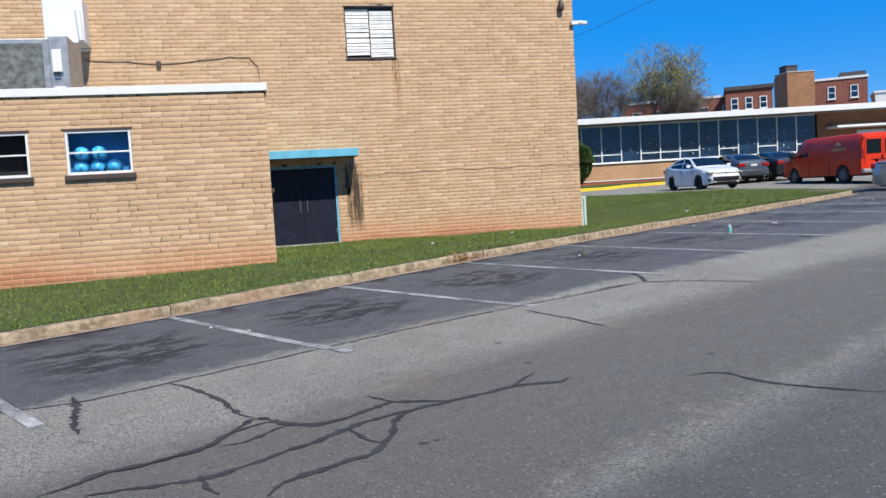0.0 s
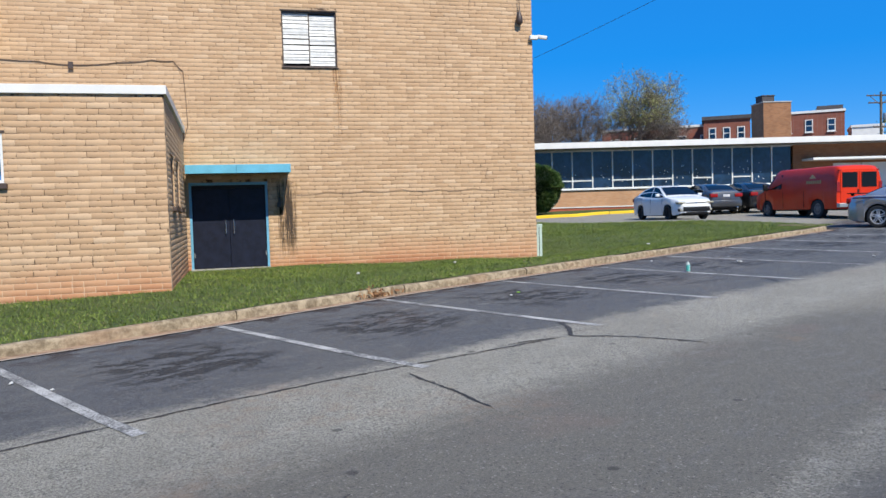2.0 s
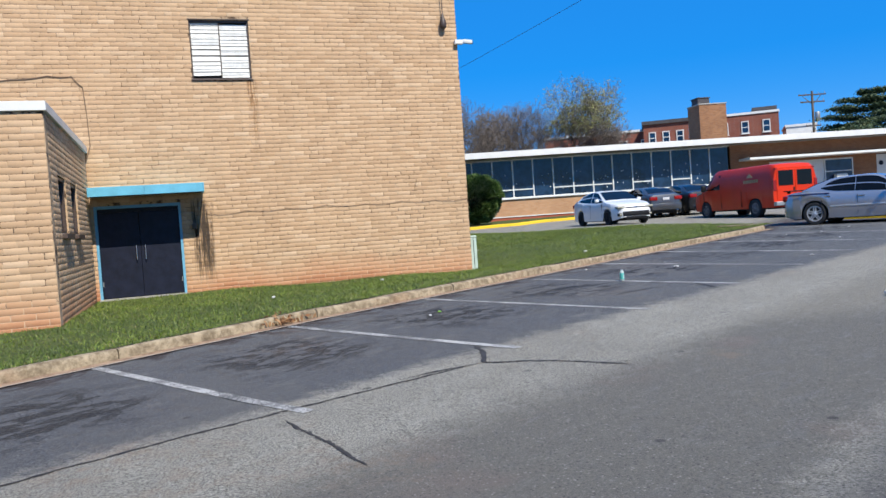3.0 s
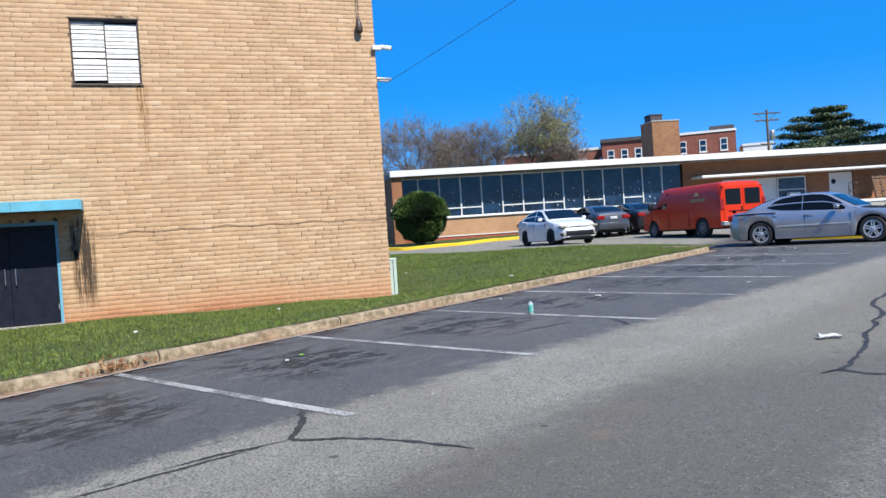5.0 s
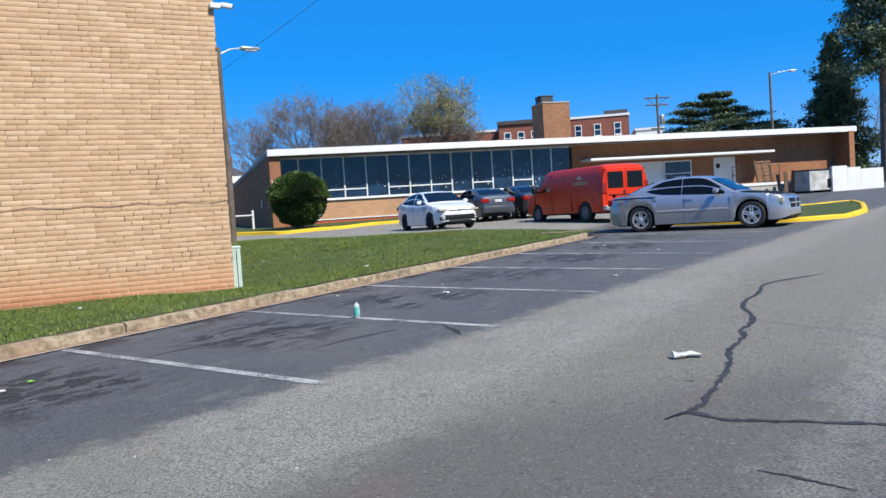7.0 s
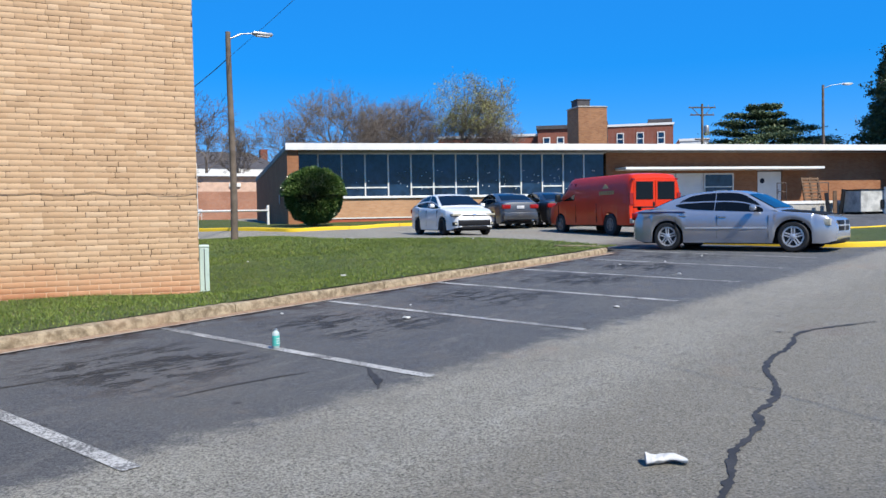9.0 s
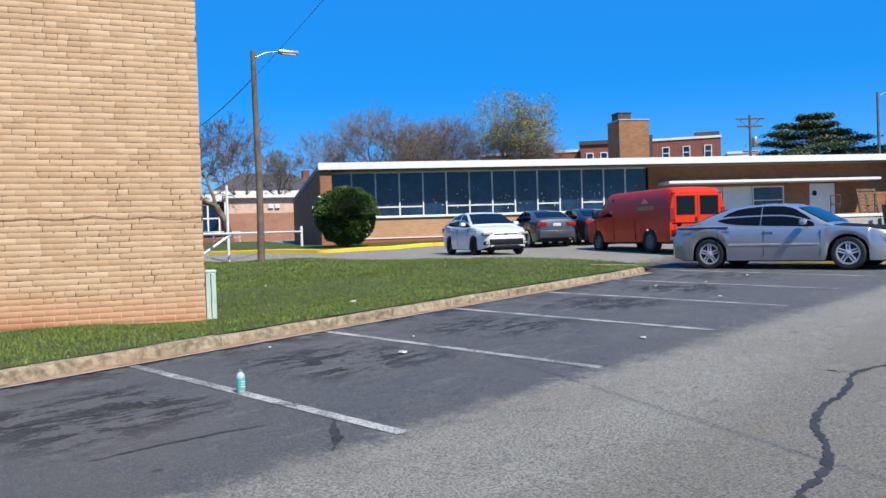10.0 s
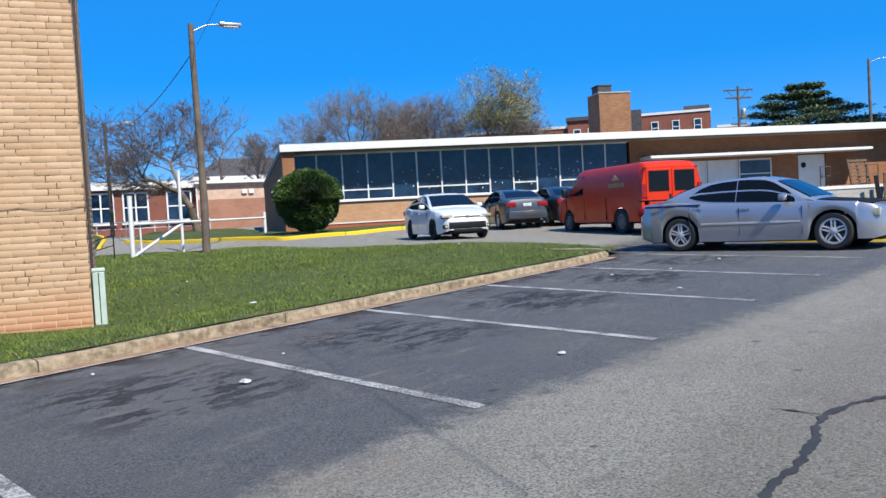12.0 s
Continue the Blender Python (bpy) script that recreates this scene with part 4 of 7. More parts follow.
def double_door():
    x0, x1, z0, z1 = DOOR
    d = thing("door_1", "dark navy double door in a light blue metal frame", "door", kind="structure")
    y = WALL_Y + 0.08
    part("door_frame", boxes((x0, x0 + 0.06, y - 0.07, y + 0.08, z0, z1), (x1 - 0.06, x1, y - 0.07, y + 0.08, z0, z1), (x0 + 0.06, x1 - 0.06, y - 0.07, y + 0.08, z1 - 0.07, z1), bevel=0.004), BLUE_FRAME, d)
    part("threshold", boxes((x0 - 0.02, x1 + 0.02, WALL_Y - 0.10, y + 0.1, z0 - 0.10, z0 + 0.012), bevel=0.005), CONCRETE, d)
    part("transom_panel", boxes((x0 + 0.062, x1 - 0.062, y, y + 0.05, z0 + 2.04, z1 - 0.072)), BLACK, d)
    mid = (x0 + x1) / 2
    for a, b, h in ((x0 + 0.065, mid - 0.004, mid - 0.10), (mid + 0.004, x1 - 0.065, mid + 0.10)):
        leaf = part("door_leaf", boxes((a, b, y - 0.01, y + 0.04, z0 + 0.02, z0 + 2.03), bevel=0.004), DOOR_BLUE, d)
        part("door_handle", tubes(((h, y - 0.07, z0 + 0.90), (h, y - 0.07, z0 + 1.24), 0.013), ((h, y - 0.07, z0 + 0.93), (h, y - 0.005, z0 + 0.93), 0.01), ((h, y - 0.07, z0 + 1.21), (h, y - 0.005, z0 + 1.21), 0.01), n=10), CHROME, leaf, "chrome pull handle", 40)
        part("hinge", boxes((a + 0.01, a + 0.03, y - 0.018, y - 0.009, z0 + 0.3, z0 + 0.42)) if h < mid else boxes((b - 0.03, b - 0.01, y - 0.018, y - 0.009, z0 + 0.3, z0 + 0.42)), STEEL, leaf)
    part("backing", boxes((x0, x1, y + 0.09, y + 0.12, z0, z1)), UNDER, d)
    return d


double_door()
can = thing("door_canopy", "flat light blue metal canopy over the double door", "canopy")
part("roof_slab", boxes((2.10, 4.58, 21.62, WALL_Y - 0.012, 3.40, 3.52)), CYAN, can)
part("front_edge", boxes((2.10, 3.30, 21.585, 21.618, 3.35, 3.56), bevel=0.005), CYAN, can)
part("front_edge", boxes((3.304, 4.58, 21.585, 21.618, 3.35, 3.56), bevel=0.005), CYAN, can)
part("side_edge", boxes((4.582, 4.612, 21.60, WALL_Y - 0.012, 3.35, 3.56), bevel=0.005), CYAN, can)
part("soffit", boxes((2.12, 4.56, 21.63, WALL_Y - 0.02, 3.37, 3.398)), BROWN_METAL, can)
wl = thing("wall_light", "small dark wall light beside the door", "light")
part("body", boxes((4.30, 4.40, WALL_Y - 0.11, WALL_Y - 0.012, 2.50, 2.64), bevel=0.02), BROWN_METAL, wl)
part("bracket", boxes((4.33, 4.37, WALL_Y - 0.05, WALL_Y - 0.012, 2.645, 2.72), bevel=0.006), BROWN_METAL, wl)
step = tagged(part("door_step", boxes((2.06, 4.3, 21.9, WALL_Y - 0.11, 0.70, 0.93), bevel=0.02), CONCRETE), "low concrete step at the door", "step", kind="structure")

BLUE_BIN = plain("blue_plastic", (0.05, 0.42, 0.80), 0.4, vary=0.15, scale=4)
CLEAR = Nodes("clear_glass").done((0.9, 0.95, 1.0), 0.02, **{"Transmission Weight": 1.0, "IOR": 1.1})
BLUE_BACK = plain("blue_interior_panel", (0.03, 0.30, 0.80), 0.7)


def annex_window(name, hole, things_inside, label):
    x0, x1, z0, z1 = hole
    w = thing(name, label, "window", kind="structure")
    y = ANNEX_Y + 0.05
    part("window_frame", boxes((x0, x0 + 0.045, y - 0.04, y + 0.05, z0, z1), (x1 - 0.045, x1, y - 0.04, y + 0.05, z0, z1), (x0 + 0.045, x1 - 0.045, y - 0.04, y + 0.05, z0, z0 + 0.05),
                               (x0 + 0.045, x1 - 0.045, y - 0.04, y + 0.05, z1 - 0.045, z1), (x0 + 0.045, x1 - 0.045, y - 0.03, y + 0.04, z0 + 0.40, z0 + 0.43), bevel=0.004), WHITE_METAL, w)
    p = part("pane", boxes((x0 + 0.047, x1 - 0.047, y, y + 0.006, z0 + 0.052, z1 - 0.047)), CLEAR, w)
    p.visible_shadow = False
    part("window_sill", boxes((x0 - 0.05, x1 + 0.05, ANNEX_Y - 0.07, y - 0.042, z0 - 0.10, z0 - 0.003), bevel=0.01), BROWN_METAL, w)
    part("lintel", boxes((x0 - 0.04, x1 + 0.04, ANNEX_Y - 0.014, y - 0.042, z1 + 0.003, z1 + 0.04)), BROWN_METAL, w)
    part("backing", boxes((x0 - 0.05, x1 + 0.05, y + 0.50, y + 0.52, z0 - 0.05, z1 + 0.05)), BLUE_BACK if things_inside else UNDER, w)
    return w


annex_window("window_2", WIN_A, True, "white framed annex window with blue jugs behind it")
annex_window("window_3", WIN_B, False, "white framed annex window with a dark room behind")
annex_window("window_4", WIN_C, False, "white framed annex window further along the wall")
jug_mesh = to_mesh("water_jug", lathe([(0.0, 0.0), (0.125, 0.005), (0.135, 0.03), (0.135, 0.12), (0.128, 0.14), (0.135, 0.16), (0.135, 0.26), (0.11, 0.32), (0.05, 0.35), (0.03, 0.36), (0.03, 0.40), (0.0, 0.401)], 20), BLUE_BIN, 50)
shelf = tagged(part("shelf", boxes((WIN_A[0] - 0.03, WIN_A[1] + 0.03, ANNEX_Y + 0.09, ANNEX_Y + 0.54, WIN_A[2] - 0.04, WIN_A[2] + 0.0), bevel=0.004), WHITE), "plain white shelf behind the annex window", "shelf")
for k, (a, row) in enumerate([(0.20, 0), (0.50, 0), (0.80, 0), (0.23, 1), (0.54, 1)]):
    j = new("water_jug", jug_mesh)
    j.matrix_world = pose(WIN_A[0] + a, ANNEX_Y + 0.51, WIN_A[2] + 0.143 + 0.272 * row, 90, 0, 0)
    tagged(j, "translucent blue plastic water jug lying on a shelf", "jug", "jugs behind the window")
for k, (a, b, c, d) in enumerate(SIDE_WIN):
    w = thing("window_%d" % (5 + k), "dark brown framed window in the annex side", "window", kind="structure")
    x = ANNEX_X - 0.08
    part("window_frame", boxes((x - 0.04, x + 0.05, a, a + 0.06, c, d), (x - 0.04, x + 0.05, b - 0.06, b, c, d), (x - 0.04, x + 0.05, a + 0.06, b - 0.06, c, c + 0.06), (x - 0.04, x + 0.05, a + 0.06, b - 0.06, d - 0.06, d)), BROWN_METAL, w)
    part("pane", boxes((x - 0.01, x, a + 0.062, b - 0.062, c + 0.062, d - 0.062)), PANE, w)
    part("window_sill", boxes((x + 0.052, x + 0.17, a - 0.05, b + 0.05, c - 0.09, c - 0.003), bevel=0.01), BROWN_METAL, w)

# ---- things fixed to the brick walls ----
def wire(name, points, radius, material, label, category, sag=0.0, kind="", res=10):
    """A cable as a swept curve made into a mesh."""
    pts = [Vector(p) for p in points]
    fine = []
    for p, q in zip(pts, pts[1:]):
        for i in range(res):
            f = i / res
            fine.append(p.lerp(q, f) - Vector((0, 0, sag * 4 * f * (1 - f))))
    fine.append(pts[-1])
    bm = bmesh.new()
    rings = []
    for i, p in enumerate(fine):
        d = (fine[min(i + 1, len(fine) - 1)] - fine[max(i - 1, 0)]).normalized()
        q = d.to_track_quat("Z", "Y")
        rings.append([bm.verts.new(p + q @ Vector((radius * math.cos(a), radius * math.sin(a), 0))) for a in (k * math.pi / 3 for k in range(6))])
    for p, q in zip(rings, rings[1:]):
        for k in range(6):
            bm.faces.new((p[k], p[(k + 1) % 6], q[(k + 1) % 6], q[k]))
    bm.faces.new(rings[0][::-1])
    bm.faces.new(rings[-1])
    return tagged(part(name, bm, material, smooth=60), label, category, kind=kind)


wy = WALL_Y - 0.022
wire("wall_cable", [(-2.3, wy, 6.20), (-1.2, wy, 6.14), (-0.4, wy, 6.06), (0.6, wy, 6.14), (1.4, wy, 6.22), (1.9, wy, 6.2), (2.12, wy, 5.95), (2.16, wy, 5.3), (2.18, wy, 4.6), (2.05, wy, 4.2)], 0.011, CABLE, "thin brown cable looping along the brick wall", "cable", 0.02)
wire("wall_cable", [(4.66, wy, 2.84), (5.6, wy, 2.88), (6.6, wy, 2.88), (7.6, wy, 2.9), (8.6, wy, 2.87), (9.6, wy, 2.89), (10.5, wy, 2.86), (11.44, wy, 2.85)], 0.005, CABLE, "slack brown cable strung low along the brick wall", "cable", 0.05)
wire("wall_conduit", [(11.475, WALL_Y + 0.5, 1.0), (11.475, WALL_Y + 0.5, 9.8)], 0.02, BROWN_METAL, "dark conduit up the side wall", "conduit")
jb = thing("junction_box", "small rusty box on the brick wall", "box")
part("body", boxes((-0.50, -0.40, WALL_Y - 0.075, WALL_Y - 0.012, 5.98, 6.12), bevel=0.008), RUST, jb)
part("cover", boxes((-0.51, -0.39, WALL_Y - 0.082, WALL_Y - 0.0755, 5.97, 6.13), bevel=0.003), BROWN_METAL, jb)


# Dark teardrop and line on the wall, modelled as a solid hanging shape.
def hanging_drop():
    w = thing("hanging_drop", "dark brown teardrop shape hanging from a rod on the wall", "light")
    part("rod", tubes(((11.05, WALL_Y - 0.11, 7.78), (11.05, WALL_Y - 0.11, 8.75), 0.012)), BROWN_METAL, w, smooth=40)
    part("arm", tubes(((11.05, WALL_Y - 0.11, 8.73), (11.05, WALL_Y - 0.004, 8.73), 0.014)), BROWN_METAL, w, smooth=40)
    bm = lathe([(0.0, 7.36), (0.05, 7.365), (0.085, 7.41), (0.09, 7.50), (0.07, 7.60), (0.035, 7.70), (0.02, 7.78), (0.0, 7.79)], 20)
    bmesh.ops.translate(bm, verts=bm.verts, vec=(11.05, WALL_Y - 0.11, 0))
    part("drop_body", bm, BROWN_METAL, w, smooth=50)


hanging_drop()


def security_camera():
    c = thing("security_camera", "white security camera on a bracket at the building corner", "camera")
    x, y, z = CORNER_X, WALL_Y - 0.0, 7.02
    part("mount", boxes((x - 0.10, x + 0.14, y - 0.13, y - 0.012, z - 0.05, z + 0.06), bevel=0.012), WHITE_METAL, c)
    part("arm", tubes(((x + 0.10, y - 0.07, z), (x + 0.20, y - 0.12, z - 0.0), 0.025)), WHITE_METAL, c, smooth=40)
    bm = box(bmesh.new(), -0.13, 0.13, -0.055, 0.055, -0.05, 0.05, pose(x + 0.25, y - 0.15, z, 0, 12, -25), bevel=0.02)
    b = part("housing", bm, WHITE_METAL, c, smooth=40)
    bm = tube(bmesh.new(), (0.13, 0, 0), (0.137, 0, 0), 0.035)
    bmesh.ops.transform(bm, matrix=pose(x + 0.25, y - 0.15, z, 0, 12, -25), verts=bm.verts)
    part("lens", bm, BLACK, b)


security_camera()
ub = thing("utility_pedestal", "pale green metal utility pedestal against the wall corner", "utility box")
PALE = plain("pale_green_metal", (0.50, 0.60, 0.52), 0.5, vary=0.12)
gz = lawn_z(11.6, 22.75)
part("body", boxes((11.475, 11.66, 22.62, 22.88, gz - 0.05, gz + 0.86), bevel=0.012), PALE, ub)
part("cap", boxes((11.465, 11.67, 22.61, 22.89, gz + 0.862, gz + 0.92), bevel=0.015), PALE, ub)
part("seam", boxes((11.56, 11.575, 22.612, 22.619, gz + 0.02, gz + 0.85)), UNDER, ub)


def rooftop_unit():
    """Air handler on the annex roof, with the white duct hood on the wall behind."""
    u = thing("rooftop_air_unit", "grey metal rooftop air unit with a mesh side", "air conditioner")
    z = 4.502
    part("casing", boxes((-4.6, -2.13, 17.6, 19.4, z + 0.06, 5.80), bevel=0.02), STEEL, u)
    part("base", boxes((-4.5, -1.8, 17.7, 19.3, z, z + 0.058)), BROWN_METAL, u)
    part("grille", boxes((-4.45, -2.25, 17.575, 17.597, z + 0.15, 5.7)), plain("dirty_coil_mesh", (0.13, 0.14, 0.13), 0.8, vary=0.6, scale=7, fine=90), u, "dirty condenser mesh")
    cab = part("cabinet", boxes((-2.126, -1.76, 17.55, 19.0, z + 0.06, 5.84), bevel=0.015), STEEL, u)
    part("control_box", boxes((-2.06, -1.88, 17.47, 17.548, 5.10, 5.55), bevel=0.01), WHITE_METAL, cab)
    part("label_plate", boxes((-2.04, -1.92, 17.462, 17.469, 5.05, 5.09)), BLACK, cab)
    part("warning_plate", boxes((-2.06, -1.86, 17.543, 17.549, 4.72, 4.82)), WHITE, cab)
    h = thing("duct_hood", "white metal duct hood on the brick wall", "duct")
    bm = boxes((-3.05, -2.1, 21.75, WALL_Y - 0.012, 6.5, 7.62), bevel=0.03)
    part("hood", bm, WHITE_METAL, h)
    part("elbow", tubes(((-2.22, 21.70, 7.3), (-2.18, 21.70, 6.55), 0.07)), WHITE_METAL, h, smooth=40)
    part("flange", boxes((-3.22, -2.13, WALL_Y - 0.03, WALL_Y - 0.0125, 6.42, 6.49)), WHITE_METAL, h)


rooftop_unit()

# ---- vehicles ----
def paint(name, c, metal=0.0, rough=0.3, coat=0.6):
    return plain(name, c, rough, metal, vary=0.06, scale=1.5, fine=200, depth=0.0005, **{"Coat Weight": coat, "Coat Roughness": 0.08})


SILVER = paint("silver_paint", (0.47, 0.48, 0.52), 0.62, 0.24, 0.8)
WHITE_CAR = paint("white_car_paint", (0.78, 0.79, 0.80), 0.0, 0.3)
GREY_CAR = paint("grey_car_paint", (0.10, 0.105, 0.115), 0.5, 0.3)
DARK_CAR = paint("dark_car_paint", (0.03, 0.028, 0.028), 0.3, 0.3)
RED_VAN = plain("red_van_paint", (0.66, 0.034, 0.006), 0.35, 0.0, vary=0.08, scale=1.5, fine=200, depth=0.0005, **{"Coat Weight": 0.2, "Coat Roughness": 0.1, "Specular IOR Level": 0.2})
HOOD_BLACK = plain("matte_black_hood", (0.012, 0.012, 0.013), 0.75, **{"Specular IOR Level": 0.15})
ALLOY = plain("alloy_wheel", (0.74, 0.74, 0.75), 0.3, 0.55, vary=0.08)
LAMP_CLEAR = plain("headlamp_lens", (0.45, 0.43, 0.34), 0.12, vary=0.2, scale=9)
LAMP_RED = plain("tail_lamp_lens", (0.30, 0.012, 0.010), 0.15)
PLATE = plain("number_plate", (0.65, 0.65, 0.66), 0.4)
NAVY = plain("dark_blue_stripe", (0.015, 0.02, 0.09), 0.35)


def curve(points):
    xs, ys = zip(*points)
    return lambda x: float(np.interp(x, xs, ys))


def make_wheel(parent, x, y, radius, width, side, spokes=5, rim_share=0.70, rim_material=None):
    w = new("wheel")
    w.parent = parent
    w.location = (x, y, radius)
    rr = radius * rim_share
    h = width / 2
    part("tyre", lathe([(rr, -h * 0.75), (rr + 0.02, -h), (radius - 0.03, -h), (radius, -h * 0.7), (radius, h * 0.7), (radius - 0.03, h), (rr + 0.02, h), (rr, h * 0.75)], 32, "Y"), RUBBER, w, smooth=35)
    s = -side
    rim = part("rim", lathe([(rr, -h * 0.6 * 1), (rr, h * 0.6)], 32, "Y"), UNDER, w, smooth=35)
    rm = rim_material or ALLOY
    ring = bmesh.new()
    ya, yb = side * h * 0.62, side * h * 0.86
    n = 32
    loops = []
    for r, yy in ((rr - 0.035, ya), (rr - 0.03, yb), (rr + 0.004, yb), (rr + 0.004, ya)):
        loops.append([ring.verts.new((r * math.cos(2 * math.pi * k / n), yy, r * math.sin(2 * math.pi * k / n))) for k in range(n)])
    for p, q in zip(loops, loops[1:]):
        for k in range(n):
            ring.faces.new((p[k], p[(k + 1) % n], q[(k + 1) % n], q[k]))
    part("rim_edge", ring, rm, rim, smooth=40)
    for k in range(spokes):
        a = 2 * math.pi * k / spokes + math.pi / 2
        for off in (-0.030, 0.030):
            bm = box(bmesh.new(), 0.05, rr - 0.02, -0.02, 0.02, -0.017, 0.017, None, 0.005)
            bmesh.ops.transform(bm, matrix=Matrix.Translation((0, side * h * 0.70, 0)) @ Matrix.Rotation(-a, 4, "Y") @ Matrix.Translation((0, 0, off)), verts=bm.verts)
            part("spoke", bm, rm, rim)
    hub = lathe([(0.0, 0.0), (0.07, 0.0), (0.07, 0.03), (0.03, 0.045), (0.0, 0.046)], 16, "Y")
    bmesh.ops.transform(hub, matrix=Matrix.Translation((0, side * h * 0.62, 0)) @ Matrix.Diagonal((1, -side, 1, 1)), verts=hub.verts)
    part("hub", hub, rm, rim, smooth=40)


def loft(rows, close=False):
    bm = bmesh.new()
    rings = [[bm.verts.new(p) for p in r] for r in rows]
    for p, q in zip(rings, rings[1:]):
        for k in range(len(p) - 1):
            bm.faces.new((p[k], p[k + 1], q[k + 1], q[k]))
    if close:
        bm.faces.new(rings[0][::-1])
        bm.faces.new(rings[-1])
    return bm


def mirror(half):
    """Half section from the left foot to the middle, made whole."""
    return half + [(x, -y, z) for x, y, z in half[::-1] if abs(y) > 1e-6]


def make_car(name, label, m, spec, body, group=""):
    """A car of lofted sections: x ahead, y to its left, z up, standing on z = 0."""
    L, W = spec["L"], spec["W"]
    deck, plan, roof = curve(spec["deck"]), curve(spec["plan"]), curve(spec["roof"])
    rw, wr, xw = spec["arch"], spec["wheel"], spec["axles"]
    sill = spec.get("sill", 0.20)
    car = thing(name, label, spec.get("category", "car"), m, group)
    xs = sorted({round(v, 3) for v in list(np.linspace(spec["deck"][0][0], spec["deck"][-1][0], 49)) + [a + rw * math.cos(t) for a in xw for t in np.linspace(0, math.pi, 15)] + [p[0] for p in spec["deck"]]})

    def low(x):
        z = sill + spec.get("tuck", 0.10) * max(0.0, (abs(x) - L / 2 + 0.35) / 0.35)
        for a in xw:
            d = abs(x - a)
            if d < rw:
                z = max(z, wr + math.sqrt(rw * rw - d * d) * 0.98)
        return z

    rows = []
    for x in xs:
        hw, zt, zl = plan(x), deck(x), low(x)
        zl = min(zl, zt - 0.1)
        f = zt - zl
        rows.append(mirror([(x, hw * 0.965, zl), (x, hw * 0.995, zl + f * 0.25), (x, hw, zl + f * 0.5), (x, hw * 0.985, zl + f * 0.74), (x, hw * 0.968, zl + f * 0.90), (x, hw * 0.92, zt - 0.010), (x, hw * 0.76, zt + 0.008), (x, hw * 0.36, zt + 0.022), (x, 0.0, zt + 0.027)]))
    part("body", loft(rows, True), body, car, smooth=38)
    part("underbody", boxes((-L / 2 + 0.25, L / 2 - 0.25, -W / 2 + 0.28, W / 2 - 0.28, sill - 0.03, 0.62)), UNDER, car)
    # cabin
    c0, c1 = spec["roof"][0][0], spec["roof"][-1][0]
    ztop = max(p[1] for p in spec["roof"])
    hb, hr = spec.get("belt", 0.90) * W / 2, spec.get("roof_width", 0.66) * W / 2

    def width(x):
        f = max(0.0, min(1.0, (roof(x) - deck(x)) / (ztop - deck(x))))
        return hb * plan(x) / (W / 2) + (hr - hb * plan(x) / (W / 2)) * f

    cx = sorted({round(v, 3) for v in list(np.linspace(c0, c1, 31)) + [p[0] for p in spec["roof"]]})
    rows = []
    for x in cx:
        zb, zr, b, r = deck(x) - 0.03, roof(x), hb * plan(x) / (W / 2), width(x)
        rows.append(mirror([(x, b, zb), (x, b + (r - b) * 0.5 + 0.012, zb + (zr - zb) * 0.5), (x, r + 0.006, max(zb, zr - 0.055)), (x, r * 0.95, max(zb, zr - 0.018)), (x, r * 0.8, zr), (x, r * 0.4, zr + 0.012), (x, 0.0, zr + 0.016)]))
    cabin = part("cabin", loft(rows, True), body, car, smooth=38)

    def pane(name, xa, xb, share, steps_=8):
        rws = []
        for i in range(steps_ + 1):
            x = xa + (xb - xa) * i / steps_
            r = width(x) * share
            rws.append([(x, r * k / 4, roof(x) + 0.012 + 0.016 * (1 - abs(k) / 4)) for k in range(-4, 5)])
        part(name, loft(rws), CARGLASS, cabin, smooth=40)

    if "hood" in spec:
        a, b = spec["hood"]
        rws = [[(x, plan(x) * 0.87 * k / 5, deck(x) + 0.036 - 0.026 * (abs(k) / 5) ** 1.5) for k in range(-5, 6)] for x in np.linspace(a, b, 12)]
        part("hood_panel", loft(rws), HOOD_BLACK, car, "matte black hood", 40)
    pane("windshield", *spec["front_glass"], 0.92)
    pane("rear_window", *spec["rear_glass"], 0.84)
    for side in (1, -1):
        for win in spec["windows"]:
            lo, hi = curve([(x, f) for x, f, g in win]), curve([(x, g) for x, f, g in win])
            outer = []
            for x in np.linspace(win[0][0], win[-1][0], 15):
                b, r, zb, zr = hb * plan(x) / (W / 2), width(x) + 0.006, deck(x) - 0.03, roof(x) - 0.055
                col = []
                for i in range(6):
                    f = lo(x) + (hi(x) - lo(x)) * i / 5
                    col.append((x, side * (b + (r - b) * f + 0.012 * min(1.0, 2 * f, 2 - 2 * f) + 0.009), zb + (zr - zb) * f))
                outer.append(col)
            part("side_window", loft(outer), CARGLASS, cabin, smooth=40)
        mx = spec["mirror"]
        hwm = plan(mx)
        part("mirror", box(bmesh.new(), mx - 0.07, mx + 0.07, side * (hwm + 0.08) - 0.09, side * (hwm + 0.08) + 0.09, deck(mx) + 0.02, deck(mx) + 0.15, None, 0.04), body, car, smooth=40)
        for hx in spec["handles"]:
            z = deck(hx) - 0.14
            part("door_handle", boxes((hx - 0.10, hx + 0.10, side * plan(hx) * 0.975 - 0.018, side * plan(hx) * 0.975 + 0.018, z - 0.018, z + 0.018), bevel=0.008), spec.get("handle_material", body), car)
        for sx in spec["seams"]:
            part("door_seam", boxes((sx - 0.004, sx + 0.004, side * plan(sx) * 0.985 - 0.012, side * plan(sx) * 0.985 + 0.0165, 0.32, deck(sx) - 0.10)), UNDER, car)
